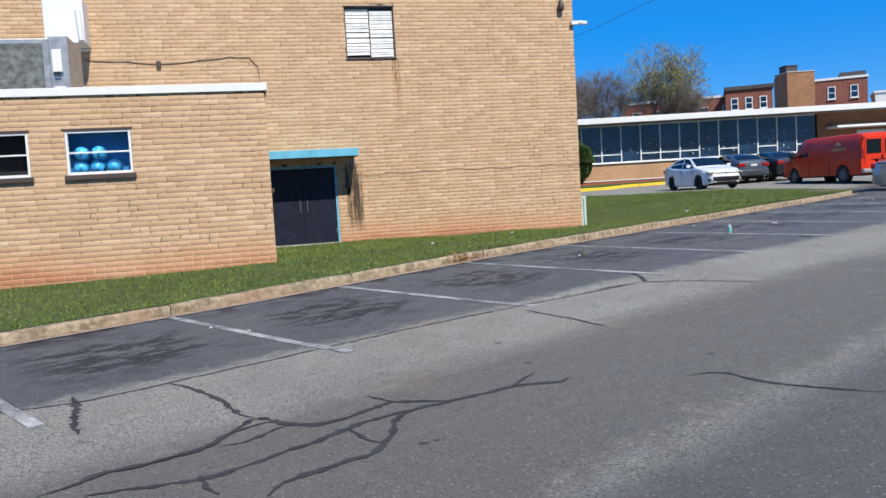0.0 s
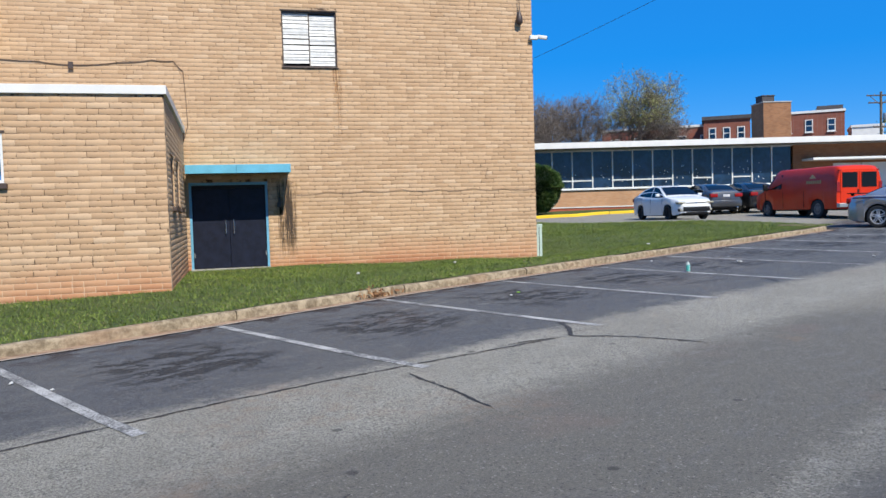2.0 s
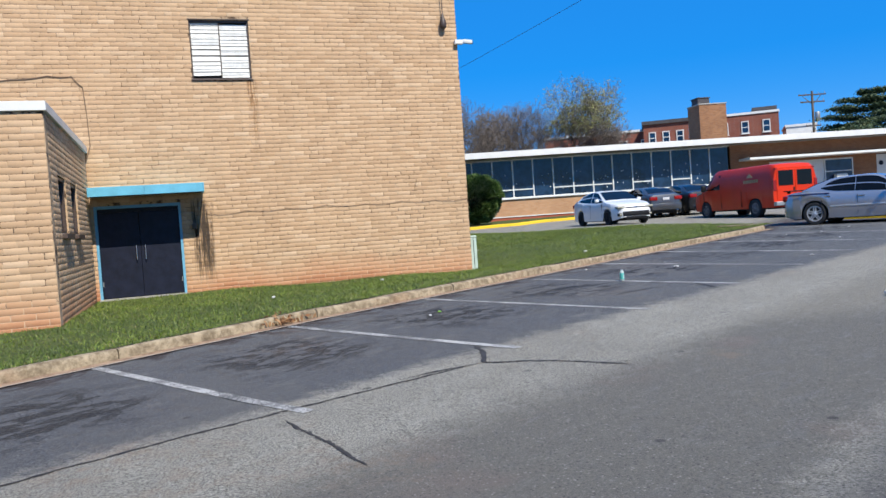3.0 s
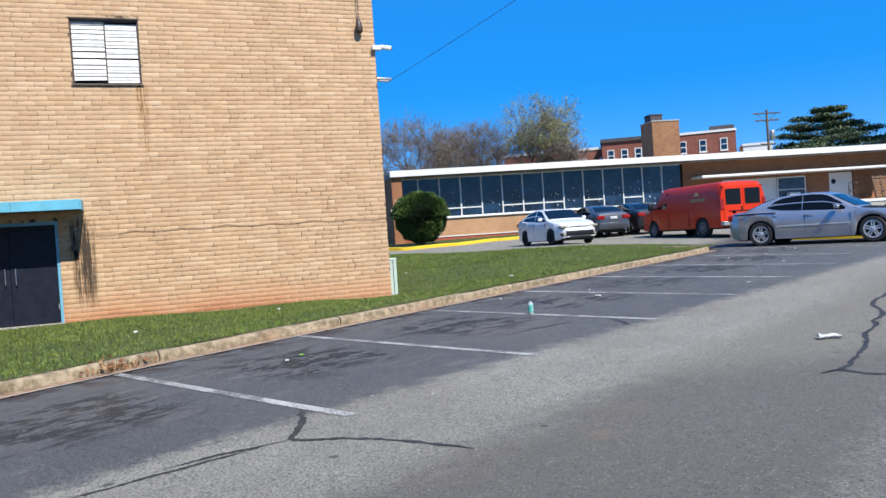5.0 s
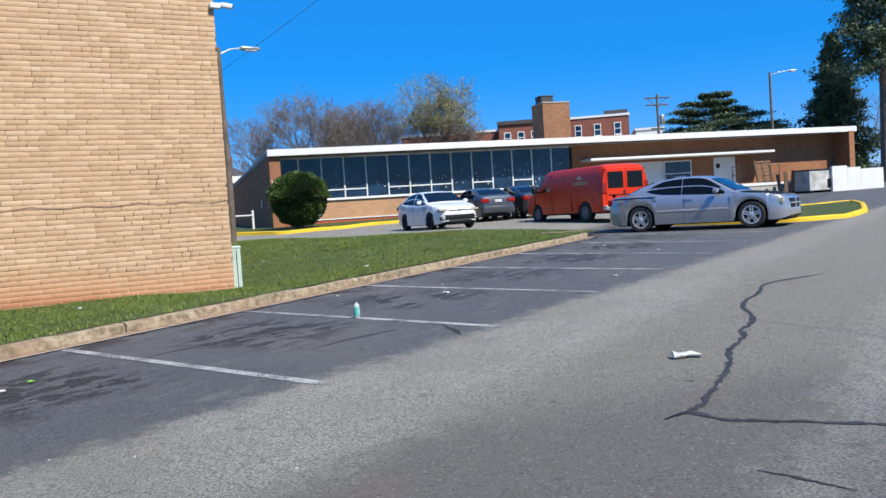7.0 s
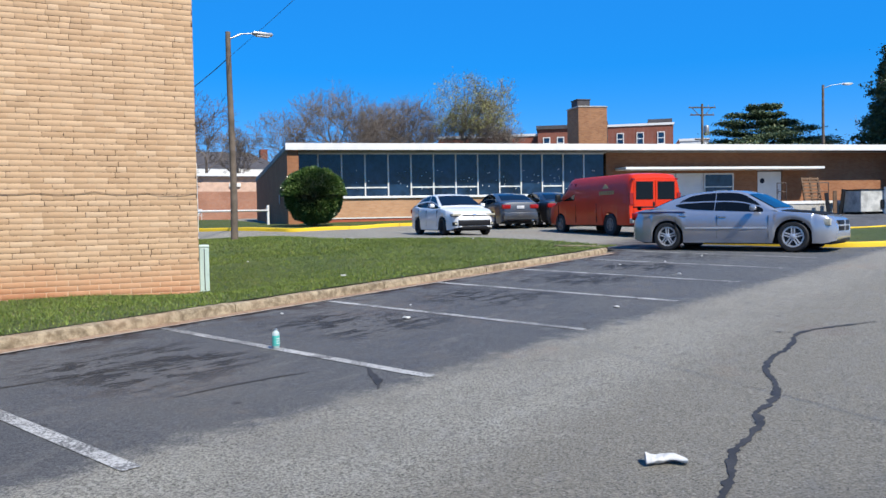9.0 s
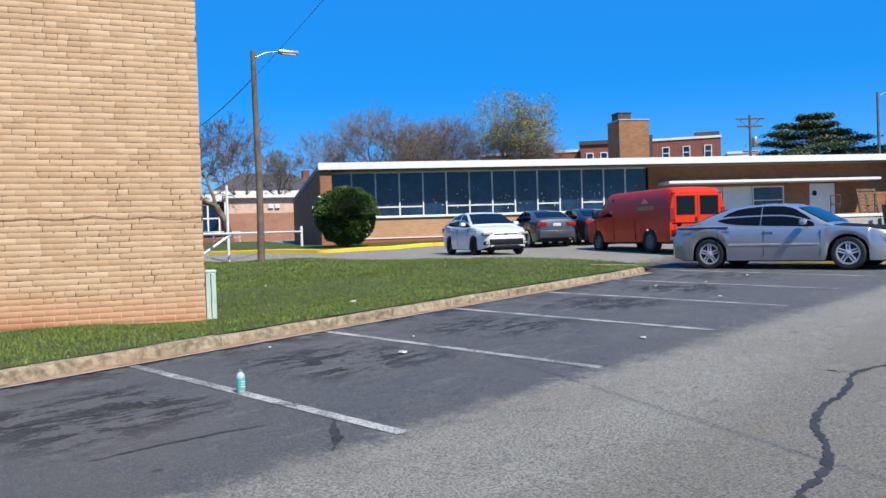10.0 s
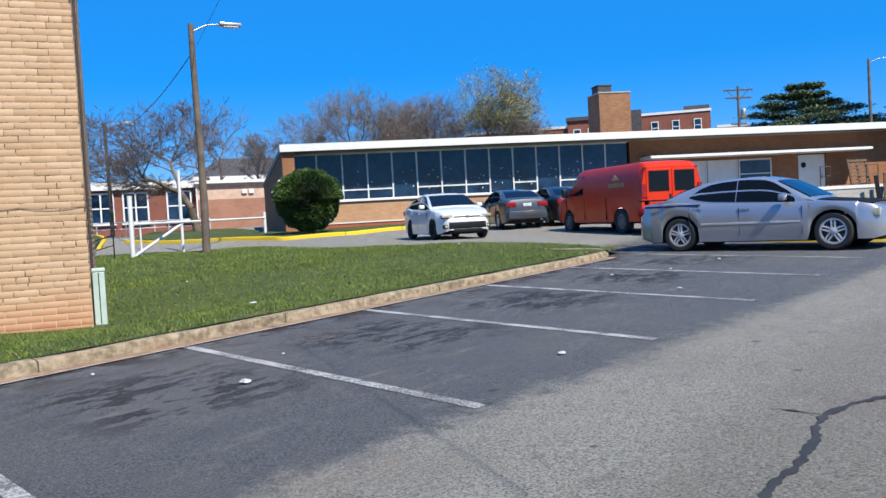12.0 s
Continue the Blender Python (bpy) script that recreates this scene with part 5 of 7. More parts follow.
        if "moulding" in spec:
            a, b, z = spec["moulding"]
            part("side_moulding", boxes((a, b, side * W / 2 * 0.985 - 0.012, side * W / 2 * 0.985 + 0.030, z - 0.022, z + 0.022), bevel=0.008), spec.get("moulding_material", body), car)
    for a in xw:
        for side in (1, -1):
            make_wheel(car, a, side * (W / 2 - spec["tyre"] / 2 - 0.025), wr, spec["tyre"], side, spec.get("spokes", 5), spec.get("rim", 0.70), spec.get("rim_material"))
    for nm, mat_, pts in spec["extras"]:
        for q in pts:
            part(nm, boxes(q, bevel=min(0.02, min(q[1] - q[0], q[3] - q[2], q[5] - q[4]) * 0.3)), mat_, car, smooth=40)
    return car


def both(x0, x1, y0, y1, z0, z1):
    return [(x0, x1, y0, y1, z0, z1), (x0, x1, -y1, -y0, z0, z1)]


CHARGER = dict(hood=(1.22, 2.20), L=5.08, W=1.89, axles=(-1.525, 1.525), wheel=0.355, arch=0.415, tyre=0.235, sill=0.20, rim=0.68,
               deck=[(-2.54, 0.80), (-2.48, 0.98), (-2.2, 1.045), (-1.7, 1.05), (-0.8, 0.985), (0.7, 0.955), (1.25, 0.955), (1.9, 0.90), (2.22, 0.83), (2.34, 0.74), (2.40, 0.60)],
               plan=[(-2.54, 0.70), (-2.45, 0.83), (-2.2, 0.90), (-1.6, 0.94), (0.0, 0.93), (1.6, 0.945), (2.05, 0.90), (2.28, 0.80), (2.40, 0.66)],
               roof=[(-2.02, 1.05), (-1.52, 1.27), (-1.1, 1.41), (-0.65, 1.462), (-0.1, 1.475), (0.2, 1.455), (0.4, 1.40), (1.2, 0.965)],
               front_glass=(0.46, 1.10), rear_glass=(-1.88, -1.2), belt=0.92, roof_width=0.70,
               windows=[[(-1.32, 0.42, 0.50), (-1.16, 0.24, 0.80), (-0.92, 0.16, 0.98), (-0.335, 0.10, 1.02)], [(-0.315, 0.10, 1.02), (0.36, 0.06, 1.0), (0.74, 0.05, 0.90), (0.84, 0.08, 0.34)]],
               mirror=0.66, handles=(-1.12, -0.12), seams=(-1.30, -0.24, 0.98), moulding=(-1.05, 0.95, 0.56), moulding_material=ALLOY, handle_material=CHROME,
               extras=[("headlight", LAMP_CLEAR, both(2.08, 2.31, 0.50, 0.83, 0.60, 0.76)),
                       ("grille", BLACK, [(2.32, 2.42, -0.45, 0.45, 0.48, 0.72)]), ("grille_bar", ALLOY, [(2.39, 2.435, -0.45, 0.45, 0.585, 0.615), (2.39, 2.435, -0.015, 0.015, 0.48, 0.72)]),
                       ("air_dam", BLACK, [(2.24, 2.40, -0.6, 0.6, 0.22, 0.32)]), ("fog_light", LAMP_CLEAR, both(2.24, 2.37, 0.56, 0.70, 0.34, 0.42)),
                       ("tail_light", LAMP_RED, both(-2.53, -2.36, 0.46, 0.83, 0.78, 0.96)), ("spoiler", HOOD_BLACK, [(-2.52, -2.28, -0.78, 0.78, 1.10, 1.135)]),
                       ("spoiler_post", HOOD_BLACK, both(-2.45, -2.35, 0.60, 0.68, 1.035, 1.105)), ("stripe", NAVY, both(-2.3, -1.05, 0.915, 0.93, 0.945, 0.985)),
                       ("bumper_strip", BLACK, [(-2.57, -2.50, -0.6, 0.6, 0.50, 0.56)])])


def place(x, y, heading, z=None):
    return pose(x, y, sheet_z(x, y) if z is None else z, 0, 0, heading)


make_car("sedan_silver", "silver four-door sedan with black hood and rear spoiler on asphalt", place(24.44, 21.38, -64.1, 1.352), CHARGER, SILVER)

COMPACT = dict(L=4.64, W=1.78, axles=(-1.30, 1.40), wheel=0.315, arch=0.37, tyre=0.21, sill=0.19, rim=0.68, rim_material=HOOD_BLACK,
               deck=[(-2.32, 0.78), (-2.24, 1.02), (-1.9, 1.07), (-1.3, 1.03), (0.4, 0.95), (1.15, 0.98), (1.7, 0.90), (2.1, 0.80), (2.26, 0.70), (2.32, 0.55)],
               plan=[(-2.32, 0.66), (-2.2, 0.80), (-1.6, 0.875), (0.0, 0.885), (1.4, 0.885), (1.9, 0.83), (2.2, 0.70), (2.32, 0.55)],
               roof=[(-1.95, 1.07), (-1.3, 1.33), (-0.7, 1.44), (-0.2, 1.465), (0.25, 1.42), (1.2, 0.985)],
               front_glass=(0.32, 1.10), rear_glass=(-1.82, -1.0), belt=0.92, roof_width=0.70,
               windows=[[(-1.45, 0.25, 0.55), (-1.15, 0.06, 0.96), (-0.25, 0.06, 1.02)], [(-0.18, 0.06, 1.02), (0.35, 0.06, 1.0), (0.95, 0.06, 0.80)]],
               mirror=0.72, handles=(-0.95, 0.0), seams=(-1.1, -0.2, 0.95),
               extras=[("headlight", LAMP_CLEAR, both(1.98, 2.27, 0.44, 0.78, 0.67, 0.75)), ("headlight_trim", BLACK, both(2.00, 2.285, 0.40, 0.76, 0.645, 0.672)), ("grille", BLACK, [(2.18, 2.335, -0.58, 0.58, 0.33, 0.53)]), ("grille_chin", BLACK, [(2.15, 2.33, -0.46, 0.46, 0.22, 0.328)]),
                       ("upper_grille", BLACK, [(2.20, 2.30, -0.42, 0.42, 0.66, 0.70)]), ("badge", CHROME, [(2.27, 2.315, -0.06, 0.06, 0.655, 0.72)]), ("fog_light", BLACK, both(2.10, 2.27, 0.58, 0.74, 0.34, 0.46)),
                       ("fog_lamp", LAMP_CLEAR, both(2.25, 2.28, 0.62, 0.70, 0.37, 0.43)), ("tail_light", LAMP_RED, both(-2.30, -2.10, 0.45, 0.80, 0.80, 0.95))])
make_car("sedan_white", "white compact sedan with a black lower grille at the lawn edge", place(21.85, 32.80, -95.0), COMPACT, WHITE_CAR)

MIDSIZE = dict(COMPACT, rim_material=None, moulding=(-0.9, 0.8, 0.5),
               extras=[("tail_light", LAMP_RED, both(-2.345, -2.15, 0.42, 0.78, 0.78, 0.95)), ("number_plate", PLATE, [(-2.345, -2.33, -0.16, 0.16, 0.78, 0.90)]), ("rear_bumper", GREY_CAR, [(-2.40, -2.2, -0.72, 0.72, 0.34, 0.62)]),
                       ("headlight", LAMP_CLEAR, both(2.0, 2.25, 0.4, 0.75, 0.64, 0.78)), ("exhaust", CHROME, [(-2.43, -2.3, -0.55, -0.45, 0.26, 0.32)])])
make_car("sedan_grey", "dark grey sedan parked with its rear to the lawn", place(26.3, 36.9, 79.5), MIDSIZE, GREY_CAR)
make_car("sedan_dark", "black sedan parked half hidden behind the van", place(28.2, 36.5, 79.5), dict(MIDSIZE, extras=MIDSIZE["extras"][:2]), DARK_CAR)


DARK_STEEL = plain("dull_steel_wheel", (0.20, 0.20, 0.20), 0.5, 0.5)


def make_van(m):
    """Panel van: tall box, short nose, two rear doors with windows."""
    v = thing("cargo_van", "red panel cargo van with faded gold lettering shapes on its side", "van", m)
    L, W, wr, rw, xw = 5.70, 2.00, 0.375, 0.43, (-1.72, 1.71)
    top = curve([(-2.85, 1.90), (-2.80, 2.03), (-2.5, 2.08), (0.9, 2.10), (1.15, 2.02), (1.95, 1.28), (2.1, 1.20), (2.6, 1.10), (2.78, 0.98), (2.85, 0.75)])
    plan = curve([(-2.85, 0.96), (-2.7, 0.99), (1.6, 1.0), (2.3, 0.95), (2.7, 0.86), (2.85, 0.74)])
    xs = sorted({round(q, 3) for q in list(np.linspace(-L / 2, L / 2, 45)) + [a + rw * math.cos(t) for a in xw for t in np.linspace(0, math.pi, 13)] + [1.15, 1.95, 2.1]})
    rows = []
    for x in xs:
        zl = 0.36
        for a in xw:
            if abs(x - a) < rw:
                zl = max(zl, wr + math.sqrt(rw * rw - (x - a) ** 2) * 0.98)
        hw, zt = plan(x), top(x)
        f = max(0.0, min(1.0, (zt - 1.15) / 0.9))
        zb = min(1.15, zt - 0.12)
        rt = hw * (0.93 - 0.09 * f)
        rows.append(mirror([(x, hw * 0.97, zl), (x, hw, zl + (zb - zl) * 0.5), (x, hw * 0.995, zb), (x, (hw + rt) / 2 + 0.015, (zb + zt) / 2), (x, rt + 0.01, zt - 0.10), (x, rt * 0.93, zt - 0.025), (x, rt * 0.7, zt), (x, 0.0, zt + 0.015)]))
    body = part("body", loft(rows, True), RED_VAN, v, smooth=38)
    part("underbody", boxes((-2.6, 2.6, -0.75, 0.75, 0.30, 0.7)), UNDER, v)

    def sidepoint(x, z, side, out=0.012):
        hw, zt = plan(x), top(x)
        rt = hw * (0.93 - 0.09 * max(0.0, min(1.0, (zt - 1.15) / 0.9)))
        f = max(0.0, min(1.0, (z - 1.15) / max(0.05, zt - 0.10 - 1.15)))
        return (x, side * (hw * 0.995 + (rt - hw * 0.995) * f + 0.02 * math.sin(math.pi * f) + out), z)

    def side_panel(name, pts, side, material, parent, out=0.012):
        bm = bmesh.new()
        bm.faces.new([bm.verts.new(sidepoint(x, z, side, out)) for x, z in pts])
        r = bmesh.ops.extrude_face_region(bm, geom=bm.faces[:])
        bmesh.ops.translate(bm, verts=[q for q in r["geom"] if isinstance(q, bmesh.types.BMVert)], vec=(0, -side * 0.012, 0))
        return part(name, bm, material, parent)

    gold = plain("faded_gold_print", (0.60, 0.36, 0.12), 0.5)
    for side in (1, -1):
        side_panel("side_window", [(0.62, 1.26), (1.72, 1.26), (1.22, 1.82), (1.05, 1.88), (0.62, 1.88)], side, CARGLASS, v)
        for sx in (0.50, 1.80, -0.9):
            part("door_seam", boxes((sx - 0.005, sx + 0.005, side * 1.0 - 0.02, side * 1.0 + 0.004, 0.45, 1.12)), UNDER, v)
        side_panel("emblem", [(-1.62, 1.62), (-1.20, 1.62), (-1.34, 1.78)], side, gold, v, 0.02)
        for k in range(7):
            x = -1.95 + k * 0.135
            side_panel("print_bar", [(x, 1.40), (x + 0.085, 1.40), (x + 0.10, 1.53), (x + 0.015, 1.53)], side, gold, v, 0.02)
        part("mirror", box(bmesh.new(), 1.45, 1.60, side * 1.16 - 0.10, side * 1.16 + 0.10, 1.22, 1.52, None, 0.04), BLACK, v, smooth=40)
        part("mirror_arm", box(bmesh.new(), 1.50, 1.56, side * 1.03 - 0.06, side * 1.03 + 0.06, 1.27, 1.31), BLACK, v)
        part("tail_light", boxes((-2.875, -2.80, side * 0.89 - 0.07, side * 0.89 + 0.07, 1.02, 1.42), bevel=0.015), LAMP_RED, v)
        part("marker_light", boxes((-2.86, -2.80, side * 0.80 - 0.05, side * 0.80 + 0.05, 1.84, 1.90), bevel=0.01), LAMP_RED, v)
        door = part("rear_door", boxes((-2.868, -2.84, min(side * 0.01, side * 0.80), max(side * 0.01, side * 0.80), 0.62, 1.84), bevel=0.01), RED_VAN, v)
        part("rear_window", boxes((-2.878, -2.8685, min(side * 0.09, side * 0.72), max(side * 0.08, side * 0.73), 1.20, 1.79), bevel=0.0045), CARGLASS, door)
        part("hinge", boxes((-2.89, -2.869, side * 0.79 - 0.03, side * 0.79 + 0.03, 1.05, 1.10), bevel=0.005), RED_VAN, door)
        for a in xw:
            make_wheel(v, a, side * 0.86, wr, 0.24, side, 6, 0.58, DARK_STEEL)
        part("headlight", boxes((2.66, 2.84, side * 0.62 - 0.14, side * 0.62 + 0.14, 0.80, 0.98), bevel=0.02), LAMP_CLEAR, v)
    part("door_handle", boxes((-2.885, -2.869, 0.03, 0.10, 0.98, 1.12), bevel=0.006), BLACK, v)
    part("rear_bumper", boxes((-3.0, -2.83, -0.95, 0.95, 0.42, 0.58), bevel=0.02), STEEL, v)
    part("number_plate", boxes((-2.885, -2.8685, -0.62, -0.30, 0.70, 0.84), bevel=0.002), PLATE, v)
    part("front_bumper", boxes((2.70, 2.95, -0.85, 0.85, 0.42, 0.64), bevel=0.03), BLACK, v)
    part("grille", boxes((2.75, 2.87, -0.45, 0.45, 0.70, 0.95), bevel=0.01), BLACK, v)
    rws = []
    for i in range(7):
        x = 1.24 + 0.66 * i / 6
        rws.append([(x, plan(x) * 0.80 * k / 4, top(x) + 0.012 + 0.015 * (1 - abs(k) / 4)) for k in range(-4, 5)])
    part("windshield", loft(rws), CARGLASS, v, smooth=40)


make_van(place(26.4, 29.5, 83.0, 1.60) @ Matrix.Diagonal((1.06, 0.97, 0.955, 1)))

# ---- bush, gate, poles ----
def leaf_material(name, a, b, rough=0.45, c=None):
    n = Nodes(name)
    r = n.geo.outputs["Random Per Island"]
    col = n.mix(r, a, b)
    if c:
        col = n.mix(n.ramp(r, 0.86, 0.92), col, c)
    return n.done(col, rough)


HOLLY = leaf_material("holly_leaf", (0.024, 0.062, 0.015), (0.105, 0.180, 0.045), 0.30, (0.24, 0.30, 0.12))
TWIG = plain("bare_twig", (0.19, 0.155, 0.130), 0.9, vary=0.3, scale=1.0)
BARK = plain("bark", (0.16, 0.12, 0.09), 0.95, vary=0.35, scale=3, fine=20, depth=0.02)
BUD = leaf_material("young_leaf", (0.24, 0.25, 0.08), (0.38, 0.37, 0.13), 0.6)
NEEDLE = leaf_material("dark_needles", (0.024, 0.052, 0.020), (0.085, 0.130, 0.046), 0.6, (0.14, 0.17, 0.06))


def leaves(centres, size, seed, flat=0.0):
    """Small four-cornered leaves at the given places, turned at random."""
    rnd = np.random.default_rng(seed)
    n = len(centres)
    a = rnd.normal(size=(n, 3))
    b = rnd.normal(size=(n, 3))
    a[:, 2] *= 1 - flat
    b[:, 2] *= 1 - flat
    a /= np.linalg.norm(a, axis=1)[:, None] + 1e-9
    b -= a * (a * b).sum(1)[:, None]
    b /= np.linalg.norm(b, axis=1)[:, None] + 1e-9
    s = rnd.uniform(size[0], size[1], n)[:, None]
    v = np.stack([centres - a * s, centres + b * s * 0.45, centres + a * s, centres - b * s * 0.45], 1).reshape(-1, 3)
    return v, np.arange(4 * n).reshape(-1, 4)


def round_bush(x, y, r, h, seed):
    z = sheet_z(x, y) + 0.08
    b = thing("holly_bush", "large clipped round dark green evergreen bush", "bush", pose(x, y, z))
    rnd = np.random.default_rng(seed)
    # Near-black core paints in the shadow between the leaves.
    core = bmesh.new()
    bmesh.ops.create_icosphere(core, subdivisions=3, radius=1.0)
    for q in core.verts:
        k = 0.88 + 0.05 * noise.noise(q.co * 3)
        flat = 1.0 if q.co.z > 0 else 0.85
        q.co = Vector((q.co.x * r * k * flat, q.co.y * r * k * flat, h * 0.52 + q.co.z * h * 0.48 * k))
    part("shadow_core", core, plain("leaf_shadow", (0.008, 0.018, 0.006), 0.9), b)
    n = 26000
    d = rnd.normal(size=(n, 3))
    d /= np.linalg.norm(d, axis=1)[:, None]
    bump = 0.93 + 0.07 * np.sin(d[:, 0] * 9 + 1) * np.sin(d[:, 1] * 8 + d[:, 2] * 7) + rnd.uniform(-0.06, 0.04, n)
    side = np.where(d[:, 2] > 0, 1.0, 0.88)
    c = np.stack([d[:, 0] * r * bump * side, d[:, 1] * r * bump * side, h * 0.52 + d[:, 2] * h * 0.49 * bump], 1)
    v, f = leaves(c, (0.045, 0.085), seed)
    crown = new("crown", raw_mesh("crown", v, f, HOLLY))
    crown.parent = b
    part("trunk", tubes(((0, 0, -0.2), (0, 0, 0.5), 0.08, 0.06)), BARK, b)


round_bush(19.75, 43.4, 1.57, 2.80, 5)


def street_light(x, y, z0, z1, arm, label, name="street_lamp"):
    p = thing(name, label, "street lamp", pose(x, y, z0))
    h = z1 - z0
    bm = bmesh.new()
    rows = []
    for k in range(9):
        f = k / 8
        r = 0.135 - 0.045 * f
        rows.append([(r * math.cos(a) + 0.03 * math.sin(f * 5), r * math.sin(a), -0.4 + (h + 0.4) * f) for a in (i * math.pi / 6 for i in range(13))])
    part("pole", loft(rows, True), WOODPOLE, p, smooth=50)
    a = Vector(arm)
    part("arm", tubes(((0, 0, h - 0.25), (a.x * 0.35, a.y * 0.35, h - 0.02), 0.03), ((a.x * 0.35, a.y * 0.35, h - 0.02), (a.x * 0.75, a.y * 0.75, h + 0.05), 0.025)), STEEL, p, smooth=40)
    ang = math.degrees(math.atan2(a.y, a.x))
    bm = box(bmesh.new(), -0.38, 0.38, -0.13, 0.13, -0.06, 0.06, None, 0.05)
    for q in bm.verts:
        if q.co.x > 0.1:
            q.co.y *= 0.75
    bmesh.ops.transform(bm, matrix=pose(a.x * 0.95, a.y * 0.95, h + 0.05, 0, 0, ang), verts=bm.verts)
    head = part("lamp_head", bm, STEEL, p, smooth=40)
    bm = box(bmesh.new(), -0.25, 0.25, -0.09, 0.09, -0.10, -0.062, pose(a.x * 0.95, a.y * 0.95, h + 0.05, 0, 0, ang), 0.015)
    part("lens", bm, PLATE, head)
    return p


street_light(14.56, 35.63, lawn_z(14.56, 35.63), 9.02, (1.3, 0.15), "tall weathered wooden street lamp pole on the lawn")
street_light(11.65, 62.0, 2.1, 9.2, (1.5, 0.1), "distant wooden street lamp pole by the drive")
street_light(62.5, 50.6, 1.9, 12.0, (1.7, -0.9), "tall wooden street lamp behind the low building")
WIRE_BLACK = plain("black_wire", (0.02, 0.02, 0.022), 0.6)
wire("overhead_wire", [(14.75, -8.0, 8.35), (14.58, 35.55, 8.15)], 0.0065, WIRE_BLACK, "black overhead wire to the lamp pole", "wire", 0.35, res=40)
wire("overhead_wire", [(14.52, 35.7, 8.1), (11.7, 61.9, 8.7)], 0.016, WIRE_BLACK, "black overhead wire between lamp poles", "wire", 0.7, res=30)


def swing_gate():
    g = thing("swing_gate", "white steel pipe swing gate across the driveway", "gate")
    px, py = 12.4, 40.0
    z0 = lawn_z(px, py)
    ex, ey, ez = 18.6, 48.0, 2.80
    part("post", tubes(((px, py, z0 - 0.3), (px, py, 3.72), 0.085)), WHITE, g, smooth=40)
    part("post_cap", tubes(((px, py, 3.722), (px, py, 3.75), 0.095)), WHITE, g, smooth=40)
    az = 2.70
    part("arm", tubes(((px + 0.1, py + 0.05, az), (ex, ey, ez), 0.05)), WHITE, g, smooth=40)
    mx, my = px + (ex - px) * 0.32, py + (ey - py) * 0.32
    part("brace", tubes(((px + 0.06, py, z0 + 0.15), (mx, my, az - 0.02), 0.055)), WHITE, g, smooth=40)
    part("post", tubes(((ex, ey, sheet_z(ex, ey) - 0.2), (ex, ey, ez + 0.28), 0.07)), WHITE, g, smooth=40)
    part("post", tubes(((mx + 0.05, my + 1.2, sheet_z(mx, my) - 0.2), (mx + 0.05, my + 1.2, 4.9), 0.06)), WHITE, g, smooth=40)
    qx, qy = px + (ex - px) * 0.05, py + (ey - py) * 0.05
    part("support", tubes(((qx, qy, sheet_z(qx, qy) - 0.1), (qx, qy, az - 0.02), 0.035)), WHITE, g, smooth=40)


swing_gate()


def utility_pole(x, y, z0, z1):
    p = thing("utility_pole", "dark wooden utility pole with crossarms", "utility pole", pose(x, y, z0))
    h = z1 - z0
    part("pole", tubes(((0, 0, -0.5), (0, 0, h), 0.16, 0.11)), WOODPOLE, p, smooth=40)
    d = Vector((0.74, -0.67))
    for z, w in ((h - 0.35, 1.25), (h - 1.05, 1.1), (h - 3.4, 0.7)):
        bm = box(bmesh.new(), -w, w, -0.06, 0.06, -0.06, 0.06, pose(0, 0, z, 0, 3, -42))
        arm = part("crossarm", bm, WOODPOLE, p)
        for f in (-0.9, -0.45, 0.45, 0.9):
            part("insulator", tubes(((d.x * w * f, d.y * w * f, z + 0.06), (d.x * w * f, d.y * w * f, z + 0.22), 0.04, 0.025)), STEEL, arm)
    bm = lathe([(0.0, 0.0), (0.22, 0.01), (0.24, 0.05), (0.24, 0.85), (0.20, 0.93), (0.0, 0.95)], 16)
    bmesh.ops.translate(bm, verts=bm.verts, vec=(0.30, -0.27, h - 3.0))
    part("transformer", bm, STEEL, p, "grey transformer can", 40)
    part("brace", tubes(((d.x * 0.9, d.y * 0.9, h - 0.38), (0, 0, h - 1.3), 0.03), n=6), WOODPOLE, p)
    part("brace", tubes(((-d.x * 0.9, -d.y * 0.9, h - 0.38), (0, 0, h - 1.3), 0.03), n=6), WOODPOLE, p)


utility_pole(64.6, 66.0, 1.5, 12.7)

# ---- trees ----
def tube_mesh(segs, sides=4):
    """Tapered prisms for branch segments: rows of start, end, start radius, end radius."""
    a, b = np.array([s[0] for s in segs]), np.array([s[1] for s in segs])
    ra, rb = np.array([s[2] for s in segs]), np.array([s[3] for s in segs])
    d = b - a
    d /= np.linalg.norm(d, axis=1)[:, None] + 1e-9
    ref = np.where(np.abs(d[:, 2:3]) > 0.9, np.array([[1.0, 0, 0]]), np.array([[0, 0, 1.0]]))
    u = np.cross(d, ref)
    u /= np.linalg.norm(u, axis=1)[:, None] + 1e-9
    w = np.cross(d, u)
    v = []
    for base, r in ((a, ra), (b, rb)):
        for k in range(sides):
            t = 2 * np.pi * k / sides
            v.append(base + (u * np.cos(t) + w * np.sin(t)) * r[:, None])
    v = np.stack(v, 1).reshape(-1, 3)
    n = len(segs)
    off = np.arange(n)[:, None] * 2 * sides
    f = np.concatenate([off + np.array([[k, (k + 1) % sides, sides + (k + 1) % sides, sides + k]]) for k in range(sides)])
    return v, f


